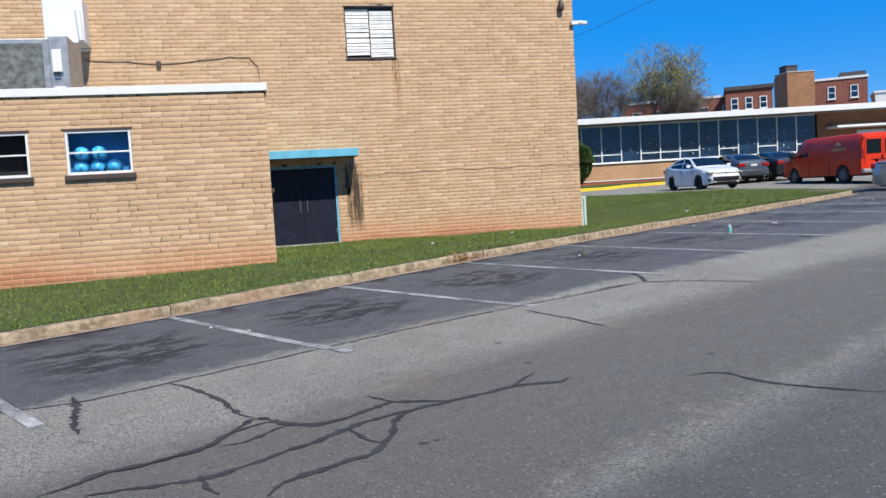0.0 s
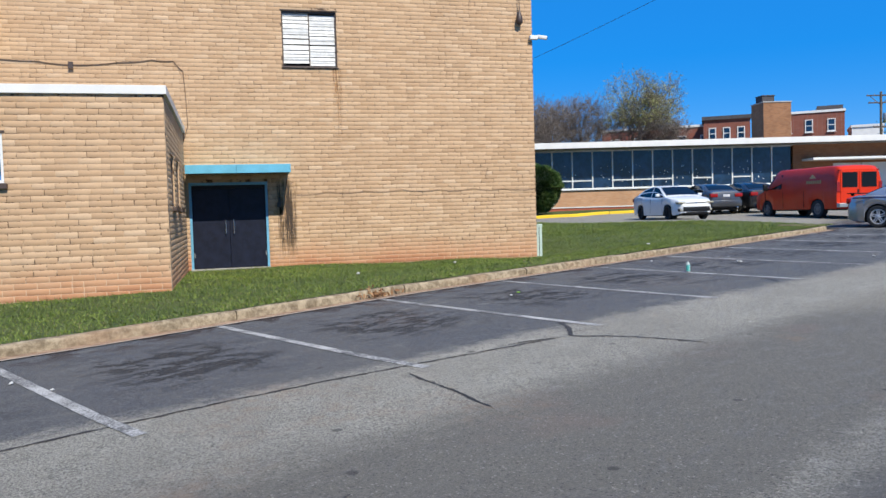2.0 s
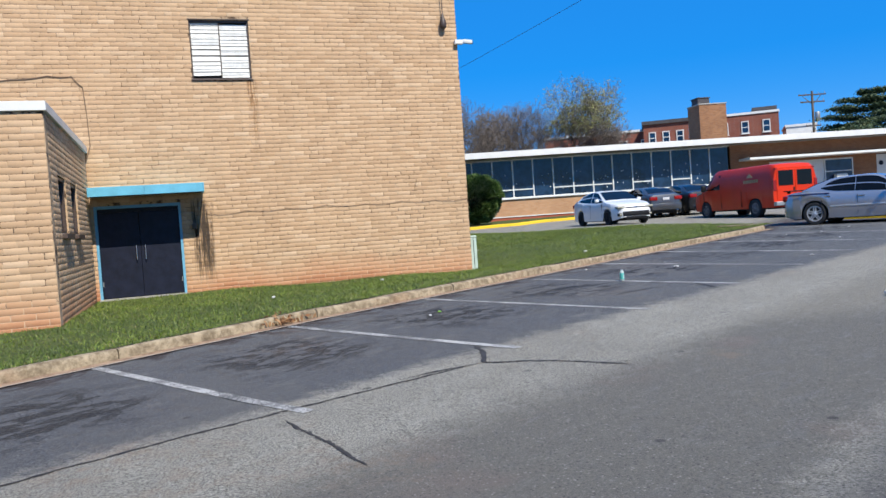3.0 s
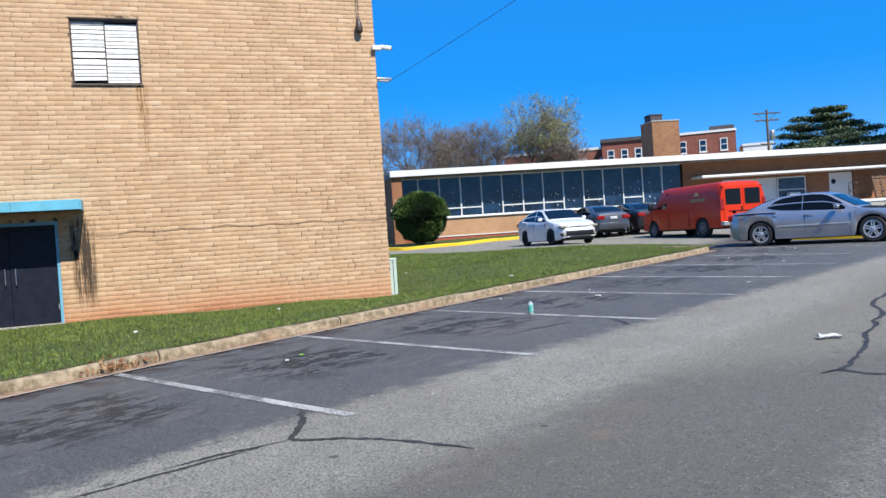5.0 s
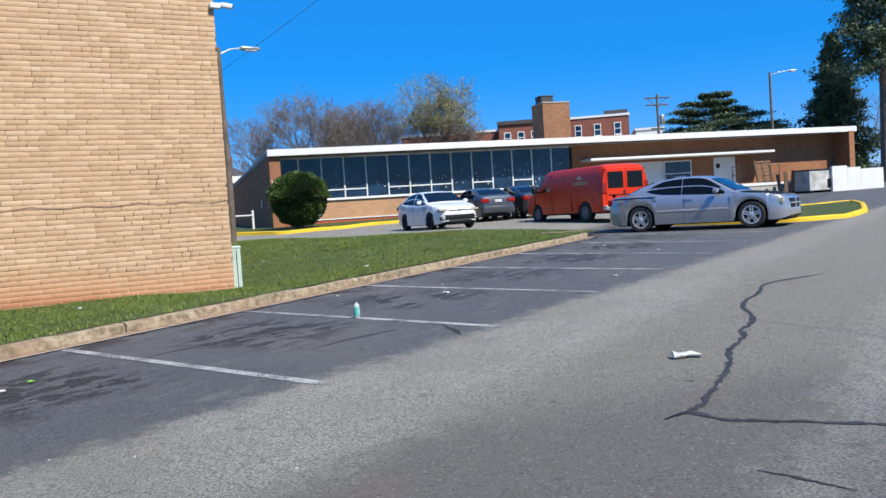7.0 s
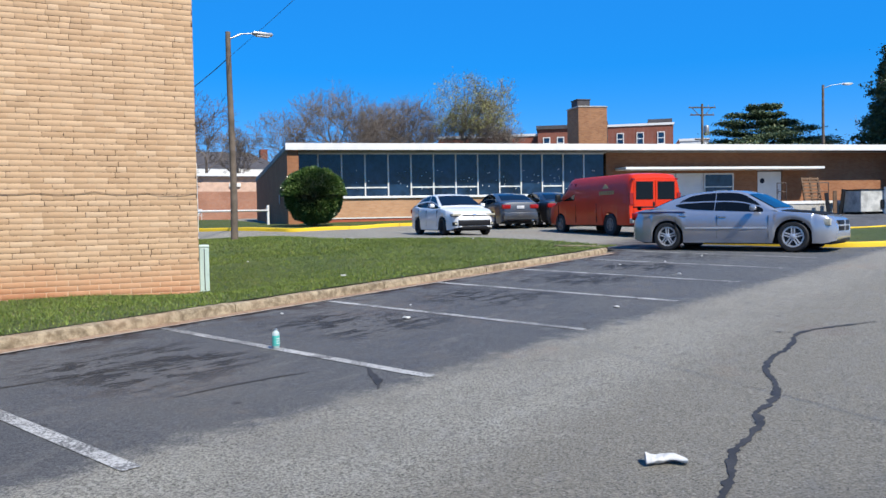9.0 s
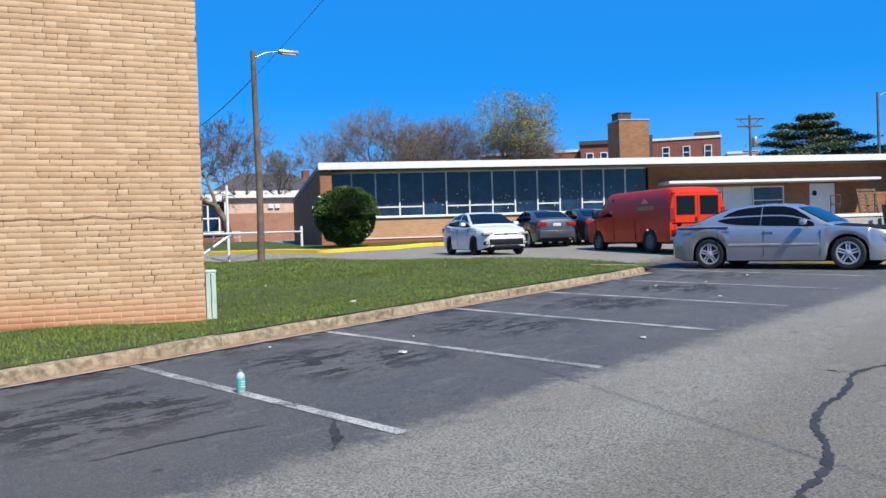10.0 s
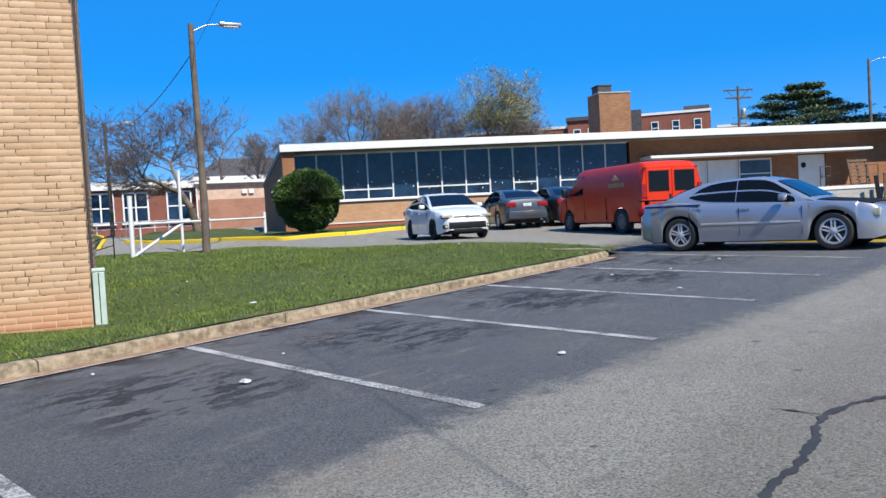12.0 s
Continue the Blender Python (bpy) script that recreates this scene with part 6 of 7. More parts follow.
def bare_tree(x, y, z, height, spread, seed, label, levels=6, leafy=0.0, trunk_share=0.28, up=0.35, name="bare_tree", forks=(2, 4), droop=0.0, twig=0.012, dome=None, bark=None):
    """A leafless broadleaf tree: trunk, limbs and a crown of fine twigs."""
    rnd = random.Random(seed)
    thick, thin, tips = [], [], []
    wide, mid, high = dome or (9.9 * height, 0.5 * height, 9.9 * height)

    def outside(p):
        return (p.x * p.x + p.y * p.y) / wide ** 2 + ((p.z - mid) / high) ** 2 > 1.0

    def grow(p, d, length, r, level):
        n = 3 if level < 3 else 2
        q = p
        for i in range(n):
            d = (d + Vector((rnd.gauss(0, 0.16), rnd.gauss(0, 0.16), rnd.gauss(0, 0.10) + 0.05 * up - droop * 0.05))).normalized()
            e = q + d * (length / n)
            if level > 0 and outside(e):
                tips.append(tuple(q))
                return
            r2 = r * (1 - 0.42 / n * 1.0)
            (thick if level < 2 else thin).append((tuple(q), tuple(e), r, r2))
            q, r = e, r2
            if level >= 1 and i < n - 1 and level < levels:
                side(q, d, length * rnd.uniform(0.5, 0.75), r * 0.5, level + 1)
        if level >= levels:
            tips.append(tuple(q))
            return
        for _ in range(rnd.randint(*forks)):
            side(q, d, length * rnd.uniform(0.58, 0.82), r * 0.72, level + 1)

    def side(p, d, length, r, level):
        ax = Vector((rnd.gauss(0, 1), rnd.gauss(0, 1), rnd.gauss(0, 0.6)))
        ax = (ax - d * ax.dot(d)).normalized()
        ang = rnd.uniform(0.35, 0.85) * (spread if level < 3 else 1.0)
        e = (d * math.cos(ang) + ax * math.sin(ang) + Vector((0, 0, up * 0.25))).normalized()
        grow(p, e, length, max(r, twig), level)

    grow(Vector((0, 0, -0.3)), Vector((0, 0, 1)), height * trunk_share + 0.3, height * 0.022, 0)
    top = max(s[1][2] for s in thin)
    k = height / top
    t = thing(name, label, "tree", pose(x, y, z) @ Matrix.Diagonal((k, k, k, 1)), "trees behind the buildings")
    v, f = tube_mesh(thick, 8)
    new("trunk", raw_mesh("trunk", v, f, BARK, True)).parent = t
    v, f = tube_mesh(thin, 3)
    new("crown", raw_mesh("crown", v, f, bark or TWIG)).parent = t
    if leafy:
        c = np.array([p for p in tips if p[2] > top * 0.62 and rnd.random() < leafy])
        c = np.repeat(c, 5, 0) + np.random.default_rng(seed).normal(0, 0.22, (len(c) * 5, 3))
        v, f = leaves(c, (0.05, 0.11), seed)
        new("young_leaves", raw_mesh("young_leaves", v, f, BUD)).parent = t
    return t


far_label = "tall leafless tree with fine grey twigs behind the low building"
FAR_TREES = [(28.5, 97.0, 11.0), (32.0, 95.0, 13.0), (37.2, 94.0, 16.0), (40.5, 99.0, 14.6), (43.5, 96.0, 14.6), (47.8, 95.0, 16.0), (50.4, 98.0, 15.4), (57.4, 96.0, 14.0), (60.8, 92.0, 13.2)]
for k, (tx, ty, th) in enumerate(FAR_TREES):
    bare_tree(tx, ty, 2.0, th, 1.0, 40 + k, far_label, up=0.45, levels=7, forks=(2, 3), twig=0.011, trunk_share=0.25, dome=(0.38 * th, 0.60 * th, 0.40 * th))
bare_tree(53.2, 95.0, 2.0, 17.2, 1.0, 14, "tall tree just coming into yellow-green leaf behind the low building", up=0.45, levels=7, forks=(2, 3), twig=0.011, trunk_share=0.25, leafy=0.30, dome=(6.4, 10.3, 6.9))
bare_tree(16.6, 60.0, 2.0, 9.0, 1.35, 29, "spreading dark bare tree before the far school building", up=0.14, trunk_share=0.22, forks=(3, 4), twig=0.008, dome=(5.6, 5.2, 4.2), bark=plain("dark_twig", (0.13, 0.105, 0.095), 0.9, vary=0.3, scale=1.0))
bare_tree(112.0, 76.0, 2.0, 14.0, 1.0, 17, "distant leafless tree beyond the white wall", levels=5)
bare_tree(20.5, 84.0, 2.0, 11.5, 1.1, 22, "leafless tree behind the rendered hall", levels=5)


def conifer(x, y, z, height, radius, seed, label, name="conifer", flat=False, clear=0.1, count=22000, leaf=(0.10, 0.22)):
    """An evergreen: a straight trunk, limbs in tiers, and pads of needles along each limb."""
    rnd = random.Random(seed)
    g = np.random.default_rng(seed)
    t = thing(name, label, "tree", pose(x, y, z), "evergreen trees")
    part("trunk", tubes(((0, 0, -0.3), (0, 0, height * 0.96), height * 0.022, 0.03), n=10), BARK, t, smooth=50)
    limbs, pts = [], []
    tiers = 9 if flat else 26
    for k in range(tiers):
        f = clear + (0.97 - clear) * k / (tiers - 1)
        reach = radius * ((1 - f ** 2.6) * 0.9 + 0.12 if flat else (1 - f) ** 0.75 * 1.05 + 0.06) * rnd.uniform(0.85, 1.1)
        n = 6 if flat else 7
        a0 = rnd.uniform(0, 6.28)
        for i in range(n):
            a = a0 + 2 * math.pi * i / n + rnd.uniform(-0.35, 0.35)
            ln = reach * rnd.uniform(0.6, 1.12)
            p = Vector((0, 0, height * f))
            e = Vector((math.cos(a) * ln, math.sin(a) * ln, height * f + (0.06 * ln if flat else -0.25 * ln)))
            limbs.append((tuple(p), tuple(e), 0.02 + 0.012 * ln, 0.012))
            m = max(4, int(count / (tiers * n) * (0.4 + ln / radius)))
            s = g.uniform(0.25 if flat else 0.1, 1.03, m) ** 0.7
            w = (0.30 if flat else 0.22) * ln * (1.15 - s * 0.6)
            c = np.array(p)[None] + (np.array(e) - np.array(p))[None] * s[:, None]
            c[:, 0] += g.normal(0, 1, m) * w * abs(math.sin(a)) + g.normal(0, 0.1, m)
            c[:, 1] += g.normal(0, 1, m) * w * abs(math.cos(a)) + g.normal(0, 0.1, m)
            c[:, 2] += g.normal(0, 0.10 if flat else 0.16, m) - (0.0 if flat else 0.1 * np.abs(g.normal(0, 1, m)))
            pts.append(c)
    v, f = tube_mesh(limbs, 4)
    new("limbs", raw_mesh("limbs", v, f, BARK)).parent = t
    v, f = leaves(np.concatenate(pts), leaf, seed, 0.5 if flat else 0.2)
    new("crown", raw_mesh("crown", v, f, NEEDLE)).parent = t


conifer(66.8, 60.8, 1.8, 10.2, 7.6, 31, "broad dark cedar with flat layered branches behind the roof", "cedar", flat=True, clear=0.35, count=70000, leaf=(0.07, 0.16))
conifer(73.0, 52.5, 2.0, 14.2, 3.9, 32, "tall dark pointed evergreen beyond the low building", count=42000, leaf=(0.08, 0.20))
conifer(70.6, 46.2, 2.2, 24.0, 7.0, 33, "tall dark pine with drooping branches", "pine", clear=0.42, count=42000, leaf=(0.08, 0.20))

# ---- far buildings ----
RED_BRICK = far_brick("red_brick", (0.22, 0.058, 0.036), (0.28, 0.085, 0.050), (0.25, 0.15, 0.12))
CHIMNEY = far_brick("chimney_brick", (0.27, 0.115, 0.050), (0.38, 0.18, 0.08), (0.30, 0.18, 0.11), radians(12.5))
PEACH = plain("peach_render", (0.62, 0.42, 0.32), 0.9)
SHINGLE = plain("dark_shingles", (0.07, 0.065, 0.07), 0.9, vary=0.3)

ch = thing("chimney", "square buff brick chimney with a dark cap on the low roof", "chimney", LOW @ pose(18.5, 6.5, 0))
part("shaft", boxes((-0.98, 0.93, -0.95, 0.95, 5.0, 9.02)), CHIMNEY, ch)
part("coping", boxes((-1.02, 0.97, -0.99, 0.99, 9.022, 9.10), bevel=0.01), CONCRETE, ch)
part("flue", boxes((-0.86, -0.02, -0.5, 0.5, 9.102, 9.52), bevel=0.01), SHINGLE, ch)
part("flue_cap", boxes((-0.90, 0.02, -0.54, 0.54, 9.522, 9.58)), SHINGLE, ch)


def house_window(parent, a, z, w, h, y=-0.14):
    win = part("window", boxes((a - w / 2, a - w / 2 + 0.12, y, y + 0.12, z, z + h), (a + w / 2 - 0.12, a + w / 2, y, y + 0.12, z, z + h), (a - w / 2 + 0.12, a + w / 2 - 0.12, y, y + 0.12, z, z + 0.12),
                               (a - w / 2 + 0.12, a + w / 2 - 0.12, y, y + 0.12, z + h - 0.12, z + h), (a - w / 2 + 0.12, a + w / 2 - 0.12, y, y + 0.1, z + h / 2 - 0.05, z + h / 2 + 0.05)), WHITE, parent)
    part("pane", boxes((a - w / 2 + 0.12, a + w / 2 - 0.12, y + 0.04, y + 0.05, z + 0.12, z + h - 0.12)), PANE, win)
    part("sill", boxes((a - w / 2 - 0.1, a + w / 2 + 0.1, y - 0.1, y - 0.002, z - 0.12, z - 0.002)), WHITE, win)


def brick_block(name, label, origin, angle, length, depth, z0, z1, wins, material=None, parapet=0.5):
    b = thing(name, label, "building", pose(*origin, 0, 0, 0, angle))
    part("wall", boxes((0, length, 0, depth, z0, z1)), material or RED_BRICK, b)
    part("roof", boxes((-0.15, length + 0.15, -0.15, depth + 0.15, z1 + 0.002, z1 + 0.35)), WHITE if parapet else SHINGLE, b)
    for a, z, w, h in wins:
        house_window(b, a, z, w, h)
    return b


hall = brick_block("brick_hall", "three-storey red brick building with white framed windows", (85.6, 109.2), -38, 9.8, 14, 1, 15.8, [(1.9, 12.9, 1.1, 1.9), (4.9, 12.9, 1.1, 1.9), (8.0, 12.9, 1.1, 1.9)])
part("parapet", boxes((6.2, 9.9, 5, 14.1, 16.16, 17.3)), SHINGLE, hall)
part("parapet", boxes((-3.2, -0.02, -0.2, 13, 10.0, 16.8)), SHINGLE, hall, "dark side wing")
wing = brick_block("brick_wing", "long red brick wing with a row of white windows", (60.0, 116.5), -33, 21.0, 12, 1, 14.0, [(2.0 + 3.3 * k, 10.6, 1.3, 2.2) for k in range(6)])
part("side_wing", boxes((15.0, 21.2, -7.0, -0.02, 8.0, 14.2)), RED_BRICK, wing)
part("side_roof", boxes((14.8, 21.4, -7.3, -0.02, 14.202, 14.7)), SHINGLE, wing, "dark roof edge")
for k in range(3):
    house_window(wing, 16.2 + 1.9 * k, 11.4, 1.0, 1.7, -7.14)
part("vent", boxes((3.0, 3.6, 2.0, 2.6, 14.36, 15.3)), STEEL, wing)
annexe = brick_block("white_outbuilding", "small white building behind the brick hall", (94.0, 102.5), -38, 4.2, 8, 1, 13.2, [], WHITE)

school = thing("school_wing", "low red brick school wing with tall white windows", "building", pose(4.0, 75.0, 0))
part("wall", boxes((-24, 13.9, 0, 12, 1.0, 5.75)), RED_BRICK, school)
part("roof", boxes((-24.3, 14.2, -0.45, 12.3, 5.752, 6.35)), WHITE, school, "white roof edge")
for a in (-9.0, -5.0, -1.0, 2.9, 6.9, 9.4, 12.6):
    house_window(school, a, 3.2, 1.9, 2.35)
    part("mullion", boxes((a - 0.06, a + 0.06, -0.17, -0.142, 3.2, 5.55)), WHITE, school)
gym = thing("rendered_hall", "low hall of red brick below and peach render above", "building", pose(17.95, 74.2, 0))
part("wall", boxes((0, 16, 0, 14, 1.0, 4.72)), far_brick("hall_brick", (0.36, 0.15, 0.085), (0.44, 0.20, 0.12), (0.36, 0.25, 0.2)), gym)
part("upper_wall", boxes((0.01, 15.99, 0.01, 13.99, 4.722, 5.9)), PEACH, gym, "peach rendered upper wall")
part("roof", boxes((-0.2, 16.2, -0.3, 14.2, 5.902, 6.22)), WHITE, gym)
part("roof_line", boxes((-0.22, 16.22, -0.32, -0.302, 5.88, 5.98)), SHINGLE, gym)
for a in (3.4, 3.95):
    part("flood_light", boxes((a, a + 0.4, -0.16, -0.01, 5.1, 5.42), bevel=0.03), WHITE, gym)
part("downpipe", boxes((-0.12, -0.02, -0.14, -0.02, 1.6, 6.3)), WHITE, gym)
manor = thing("white_house", "white house with a dark hipped roof behind the trees", "house", pose(30.0, 118.0, -0.9))
part("wall", boxes((-8, 6.5, 0, 10, 1, 9.6)), WHITE, manor)
part("cornice", boxes((-8.5, 7.0, -0.5, 10.5, 9.602, 10.3)), WHITE, manor)
bm = boxes((-8.6, 7.1, -0.6, 10.6, 10.302, 12.9))
for q in bm.verts:
    if q.co.z > 12:
        q.co.x = -0.75 + (q.co.x + 0.75) * 0.45
        q.co.y = 5 + (q.co.y - 5) * 0.1
part("roof", bm, SHINGLE, manor)
part("chimney", boxes((4.6, 5.6, 4.5, 5.5, 10.6, 13.4)), RED_BRICK, manor)
for k in range(4):
    house_window(manor, -6.0 + 3.6 * k, 6.3, 1.5, 2.4)

# ---- by the low building and the right end ----
def at_low(s, n, z=0.0, turn=0.0):
    return LOW @ pose(s, n, z, 0, 0, turn)


ac = thing("window_air_unit", "white window air conditioner in the low facade", "air conditioner", at_low(24.6, 1.16, 3.16))
part("casing", boxes((-0.36, 0.36, -0.26, 0.10, 0, 0.44), bevel=0.02), WHITE_METAL, ac)
part("grille", boxes((-0.30, 0.30, -0.272, -0.262, 0.06, 0.38)), STEEL, ac)
for k in range(5):
    part("fin", boxes((-0.30, 0.30, -0.285, -0.2725, 0.08 + 0.06 * k, 0.10 + 0.06 * k)), WHITE_METAL, ac)
SLATE = plain("brown_wood", (0.14, 0.08, 0.045), 0.85, vary=0.3)


def ground_low(s, n):
    p = LOW @ Vector((s, n, 0))
    return sheet_z(p.x, p.y)


dock = thing("loading_step", "white painted concrete loading step with rails", "step", at_low(29.0, 0.2, 0))
g0 = ground_low(29, 0)
part("platform", boxes((-2.2, 2.6, -0.9, 1.05, g0 - 0.2, g0 + 0.55), bevel=0.02), CONCRETE, dock)
part("edge", boxes((-2.2, 2.6, -0.95, -0.902, g0 + 0.38, g0 + 0.55)), WHITE, dock)
for a, b in ((-1.8, -1.2), (0.9, 1.6)):
    part("handrail", tubes(((a, -0.8, g0 + 0.55), (a, -0.8, g0 + 1.6), 0.025), ((b, -0.8, g0 + 0.55), (b, -0.8, g0 + 1.6), 0.025), ((a, -0.8, g0 + 1.6), (b, -0.8, g0 + 1.6), 0.025), ((a, -0.8, g0 + 1.1), (b, -0.8, g0 + 1.1), 0.02), n=8), BROWN_METAL, dock, smooth=40)
pal = thing("pallet", "brown wooden pallet leaning on the wall", "pallet", at_low(29.9, -0.2, g0 + 0.56) @ pose(0, 0, 0, -14, 0, 0))
for k in range(7):
    part("board", boxes((-0.6, 0.6, -0.02, 0.0, 0.02 + 0.21 * k, 0.15 + 0.21 * k), bevel=0.004), SLATE, pal)
for a in (-0.58, -0.05, 0.48):
    part("bearer", boxes((a, a + 0.1, 0.002, 0.10, 0.0, 1.45), bevel=0.004), SLATE, pal)
dump = thing("dumpster", "worn pale metal dumpster with a dark lid", "dumpster", at_low(32.3, -1.6, ground_low(32.3, -1.6)))
part("bin", boxes((-1.0, 0.75, -0.8, 0.7, 0.12, 1.35), bevel=0.03), plain("dirty_white_metal", (0.50, 0.49, 0.45), 0.6, vary=0.35, scale=2), dump)
part("lid", boxes((-1.05, 0.8, -0.85, 0.75, 1.352, 1.42), bevel=0.02), BLACK, dump)
part("pocket", boxes((0.3, 0.7, -0.87, -0.802, 0.3, 0.8), bevel=0.01), BLACK, dump)
part("leg", boxes((-0.9, -0.7, -0.7, 0.6, 0.0, 0.118)), BLACK, dump)
part("leg", boxes((0.45, 0.65, -0.7, 0.6, 0.0, 0.118)), BLACK, dump)
for k in range(3):
    fence = thing("fence_board", "dark upright board leaning by the dumpster", "board", at_low(30.0 + 0.40 * k, -1.4, ground_low(30.4, -1.4)) @ pose(0, 0, 0, 0, 8 * (k - 1), 0), "boards by the dumpster")
    part("board", boxes((-0.12, 0.12, -0.03, 0.03, 0, 1.25 + 0.1 * k), bevel=0.008), BLACK if k != 1 else SLATE, fence)
ww = thing("wall_white", "white painted low screen wall with a stepped top", "wall", at_low(34.3, -2.6, ground_low(34.3, -2.6)), kind="structure")
part("panel", boxes((-1.5, -0.4, 0, 0.2, -0.3, 1.52), bevel=0.01), WHITE, ww)
part("panel", boxes((-0.398, 0.6, 0, 0.2, -0.3, 1.40), bevel=0.01), WHITE, ww)
part("panel", boxes((0.602, 2.3, 0, 0.2, -0.3, 1.28), bevel=0.01), WHITE, ww)
sg = thing("wall_sign", "plain white sign board on the side wall", "sign", at_low(-0.92, 3.0, 3.2))
part("board", boxes((-0.05, -0.02, 0.0, 1.8, 0.0, 0.45), bevel=0.005), WHITE, sg)
part("print_bar", boxes((-0.056, -0.0505, 0.2, 1.6, 0.18, 0.26)), STEEL, sg)

# steps and rail going down by the gate
rail = thing("stair_rail", "black iron handrail down a short flight of steps", "handrail", pose(11.75, 43.2, lawn_z(11.75, 43.2)))
part("post", tubes(((0, 0, -0.1), (0, 0, 0.95), 0.025)), BLACK, rail, smooth=40)
part("post", tubes(((-1.3, -2.2, -0.1), (-1.3, -2.2, 0.6), 0.025)), BLACK, rail, smooth=40)
part("rail", tubes(((0, 0, 0.95), (-1.3, -2.2, 0.6), 0.025)), BLACK, rail, smooth=40)
part("rail", tubes(((0, 0, 0.55), (-1.3, -2.2, 0.25), 0.02)), BLACK, rail, smooth=40)
rail_far = thing("drive_railing", "low white railing across the far drive", "railing", pose(8.0, 66.0, sheet_z(12, 66)))
for k in range(12):
    part("post", tubes(((k * 0.9, 0, -0.1), (k * 0.9, 0, 0.95), 0.03), n=6), WHITE, rail_far)
part("rail", tubes(((0, 0, 0.93), (9.9, 0, 0.93), 0.035), n=6), WHITE, rail_far)
part("rail", tubes(((0, 0, 0.5), (9.9, 0, 0.5), 0.03), n=6), WHITE, rail_far)

# ---- litter ----
MINT = plain("mint_green_label", (0.10, 0.50, 0.42), 0.35, vary=0.15, scale=30)
CAN_WHITE = plain("white_print", (0.75, 0.78, 0.76), 0.4)


def drink_bottle(x, y):
    b = thing("drink_bottle", "clear bottle with a mint green label standing on a parking line", "bottle", pose(x, y, sheet_z(x, y) + 0.008, 0, 0, 20) @ Matrix.Diagonal((1.0, 1.0, 0.95, 1)))
    part("bottle", lathe([(0.0, 0.0), (0.032, 0.001), (0.036, 0.01), (0.036, 0.155), (0.031, 0.170), (0.020, 0.178), (0.016, 0.188), (0.0, 0.189)], 24), plain("bottle_plastic", (0.45, 0.52, 0.50), 0.15), b, smooth=40)
    part("label", lathe([(0.0355, 0.03), (0.0375, 0.031), (0.0375, 0.135), (0.0355, 0.136)], 24), MINT, b, "mint green label", 40)
    part("cap", lathe([(0.0, 0.189), (0.017, 0.1895), (0.017, 0.205), (0.0, 0.206)], 18), STEEL, b, "grey cap", 40)
    for k in range(3):
        part("print_bar", boxes((-0.018, 0.018, -0.0395, -0.0375, 0.055 + 0.022 * k, 0.063 + 0.022 * k)), CAN_WHITE, b)


drink_bottle(10.945, 13.99)
PAPER = plain("litter_paper", (0.58, 0.57, 0.54), 0.8, vary=0.1, scale=20)


def scrap(x, y, size, seed, label, material=None, tall=0.25, on=None, name="paper_scrap"):
    """A crumpled piece of paper or rubbish."""
    rnd = random.Random(seed)
    bm = bmesh.new()
    bmesh.ops.create_icosphere(bm, subdivisions=2, radius=1.0)
    k = Vector((rnd.uniform(0.6, 1.2), rnd.uniform(0.4, 0.9), tall))
    for q in bm.verts:
        f = 1 + 0.45 * noise.noise(q.co * 1.7 + Vector((seed, 0, 0)))
        q.co = Vector((q.co.x * k.x, q.co.y * k.y, (q.co.z + 1) * k.z)) * f * size * 0.62
    z = (on or sheet_z)(x, y) + 0.004
    ob = part(name, bm, material or PAPER)
    ob.matrix_world = pose(x, y, z, 0, 0, rnd.uniform(0, 360))
    return tagged(ob, label, "litter", "litter")


white_l = "crumpled white paper scrap on the asphalt"
for k, (x, y, s) in enumerate([(12.79, 15.11, 0.095), (15.39, 14.45, 0.11), (11.6, 16.43, 0.06), (13.32, 16.25, 0.035), (18.89, 17.28, 0.07), (19.36, 19.58, 0.06), (20.52, 19.56, 0.05), (22.11, 20.2, 0.06),
                               (1.02, 9.5, 0.06), (1.46, 9.02, 0.05), (7.12, 12.68, 0.06), (7.4, 10.12, 0.022), (7.85, 9.81, 0.025), (8.57, 8.94, 0.02)]):
    scrap(x, y, s, 40 + k, white_l, tall=0.16 if s > 0.1 else 0.3)
for k, (x, y, s) in enumerate([(14.54, 19.0, 0.06), (14.87, 19.22, 0.07), (18.92, 21.6, 0.09)]):
    scrap(x, y, s, 60 + k, "white scrap lying in the gutter", name="gutter_scrap")
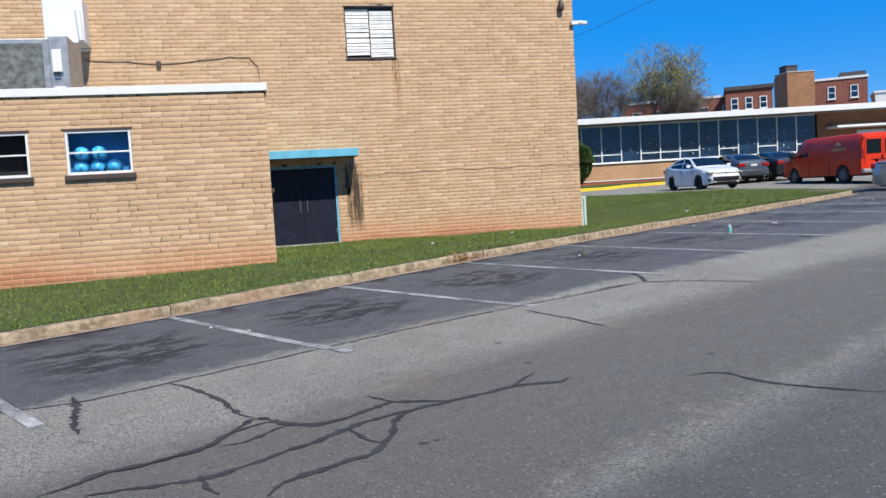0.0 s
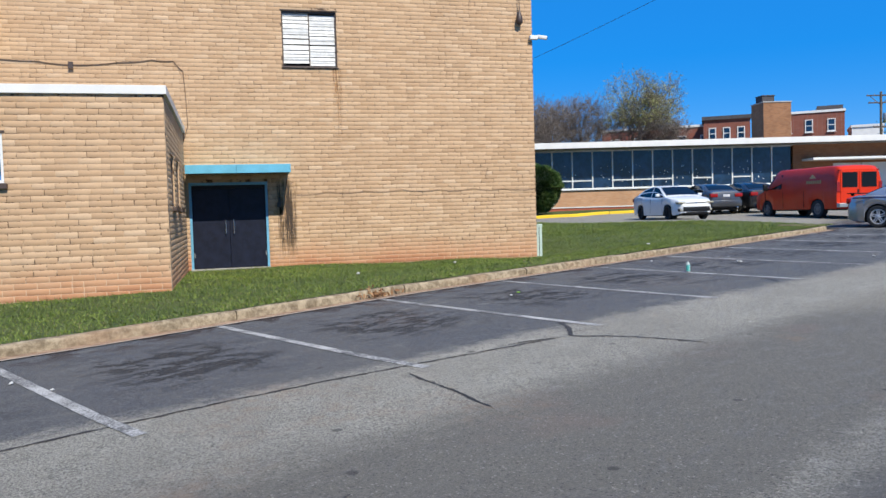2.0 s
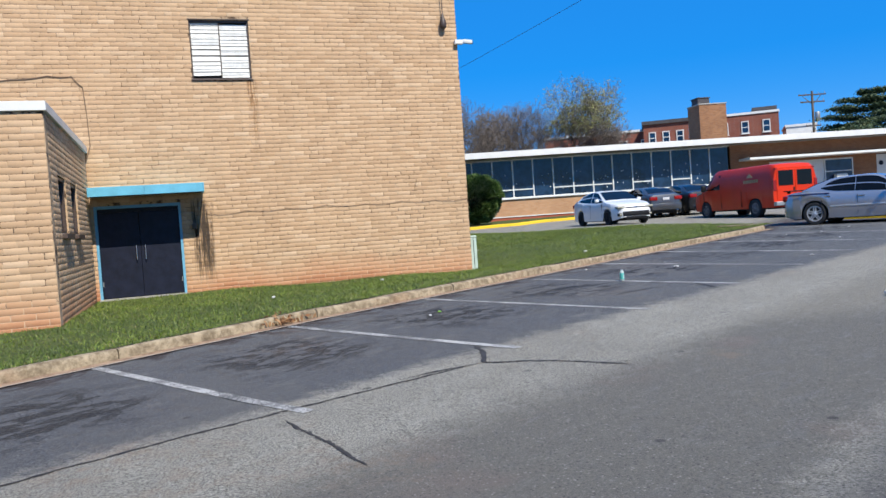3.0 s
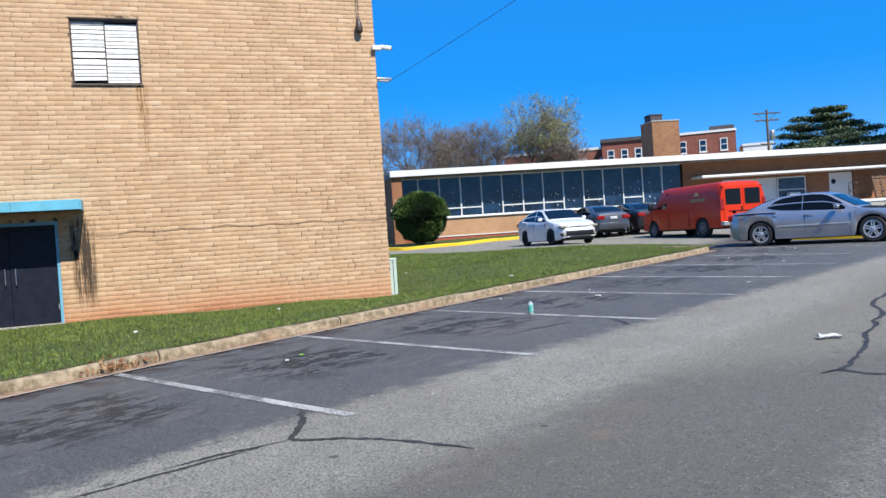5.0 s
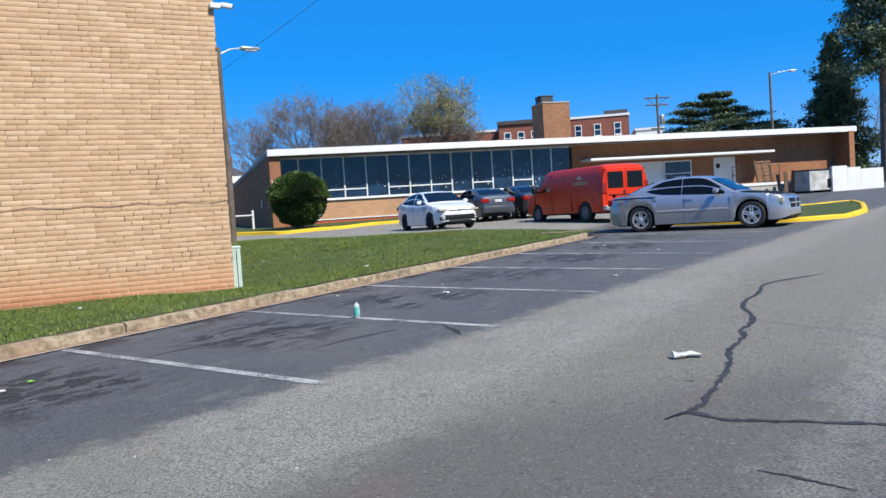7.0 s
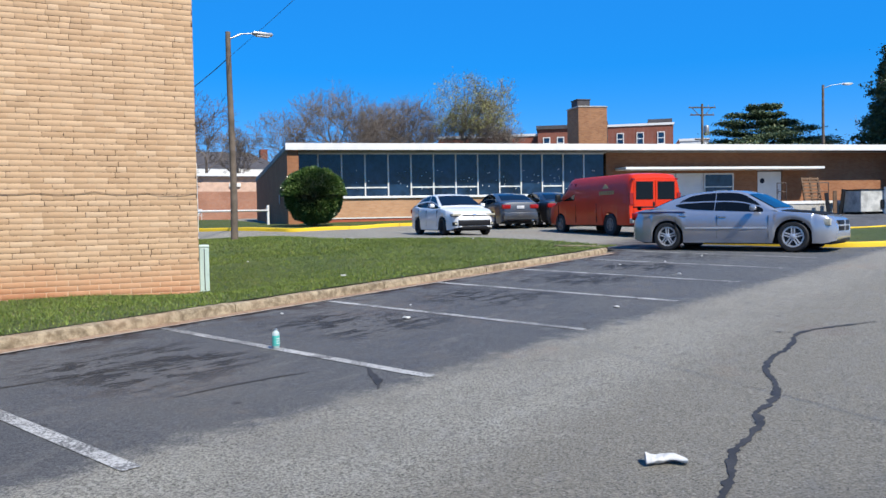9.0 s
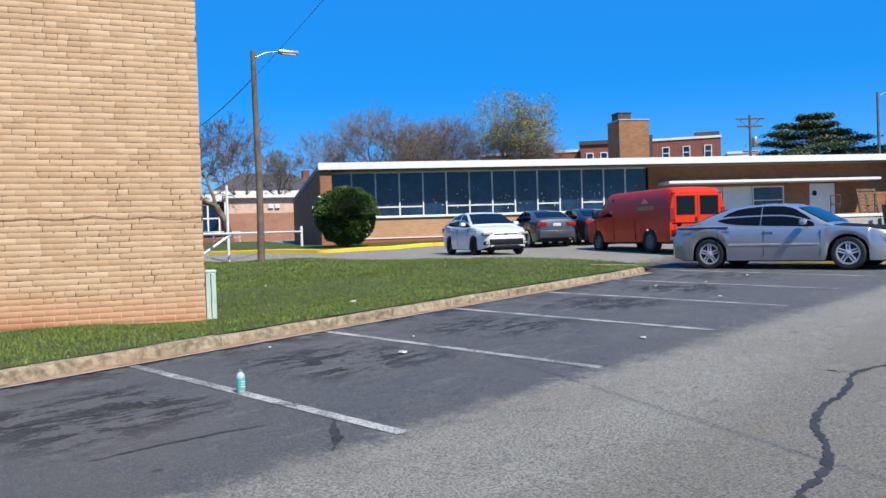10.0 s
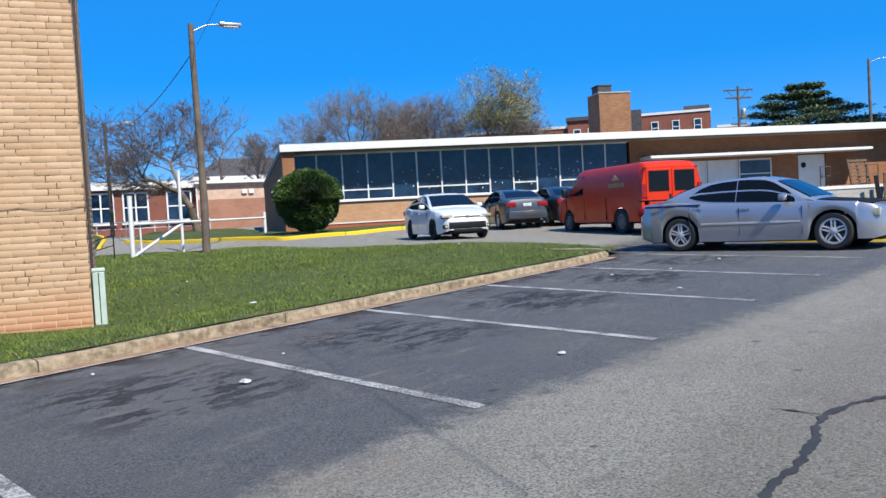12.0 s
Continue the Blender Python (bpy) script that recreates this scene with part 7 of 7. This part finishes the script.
for k, (x, y, s) in enumerate([(13.65, 20.2, 0.075), (8.15, 19.4, 0.08), (5.5, 17.1, 0.09), (13.24, 26.7, 0.06), (20.0, 27.4, 0.06)]):
    scrap(x, y, s, 70 + k, "white paper scrap on the grass", on=lambda a, b: lawn_z(a, b) + 0.03, tall=0.4)
bm = bmesh.new()
bmesh.ops.create_cone(bm, cap_ends=True, segments=20, radius1=0.042, radius2=0.030, depth=0.21)
bmesh.ops.subdivide_edges(bm, edges=[e for e in bm.edges if abs(e.verts[0].co.z - e.verts[1].co.z) > 0.1], cuts=6)
for q in bm.verts:
    x, y, z = q.co.z, q.co.x, q.co.y
    y += 0.012 * math.sin(x * 31 + 1)
    q.co = Vector((x, y * 1.3, (z + 0.045) * 0.5 + 0.012 * math.sin(x * 43) * math.cos(y * 50)))
ob = part("flattened_cup", bm, PAPER)
ob.matrix_world = pose(11.93, 9.47, sheet_z(11.93, 9.47) + 0.006, 0, 0, -32)
tagged(ob, "flattened white paper cup on the asphalt", "litter", "litter")
scrap(7.34, 12.95, 0.06, 81, "bright green wrapper on the asphalt", plain("green_wrapper", (0.25, 0.55, 0.05), 0.5), 0.25, name="wrapper")
DEAD = leaf_material("dead_leaf", (0.22, 0.10, 0.04), (0.42, 0.24, 0.11), 0.8)
rn = np.random.default_rng(3)
c = np.stack([rn.normal(0, 0.16, 130), rn.normal(0, 0.08, 130), np.abs(rn.normal(0, 0.05, 130)) + 0.01], 1)
v, f = leaves(c, (0.03, 0.06), 4)
heap = new("leaf_heap", raw_mesh("leaf_heap", v, f, DEAD))
heap.matrix_world = pose(5.23, 13.72, sheet_z(5.23, 13.72) + 0.02, 0, 0, 29)
tagged(heap, "small heap of brown dead leaves against the kerb", "leaves", kind="stuff")

# ---- single bricks nearest the walk ----
SHARED = {}


def lay_bricks(wall, spots, at):
    for a, length, z, proud in spots:
        key = (round(length, 2), round(proud, 3))
        if key not in SHARED:
            SHARED[key] = brick_mesh([(0.0, key[0] - 0.004, 0.0, key[1])], "y", 0.0, TAN, "brick")
        b = new("brick", SHARED[key])
        b.location = (a, at, z)
        b.parent = wall


lay_bricks(MAIN, MAIN_NEAR, WALL_Y)
lay_bricks(ANNEX, ANNEX_NEAR, ANNEX_Y)
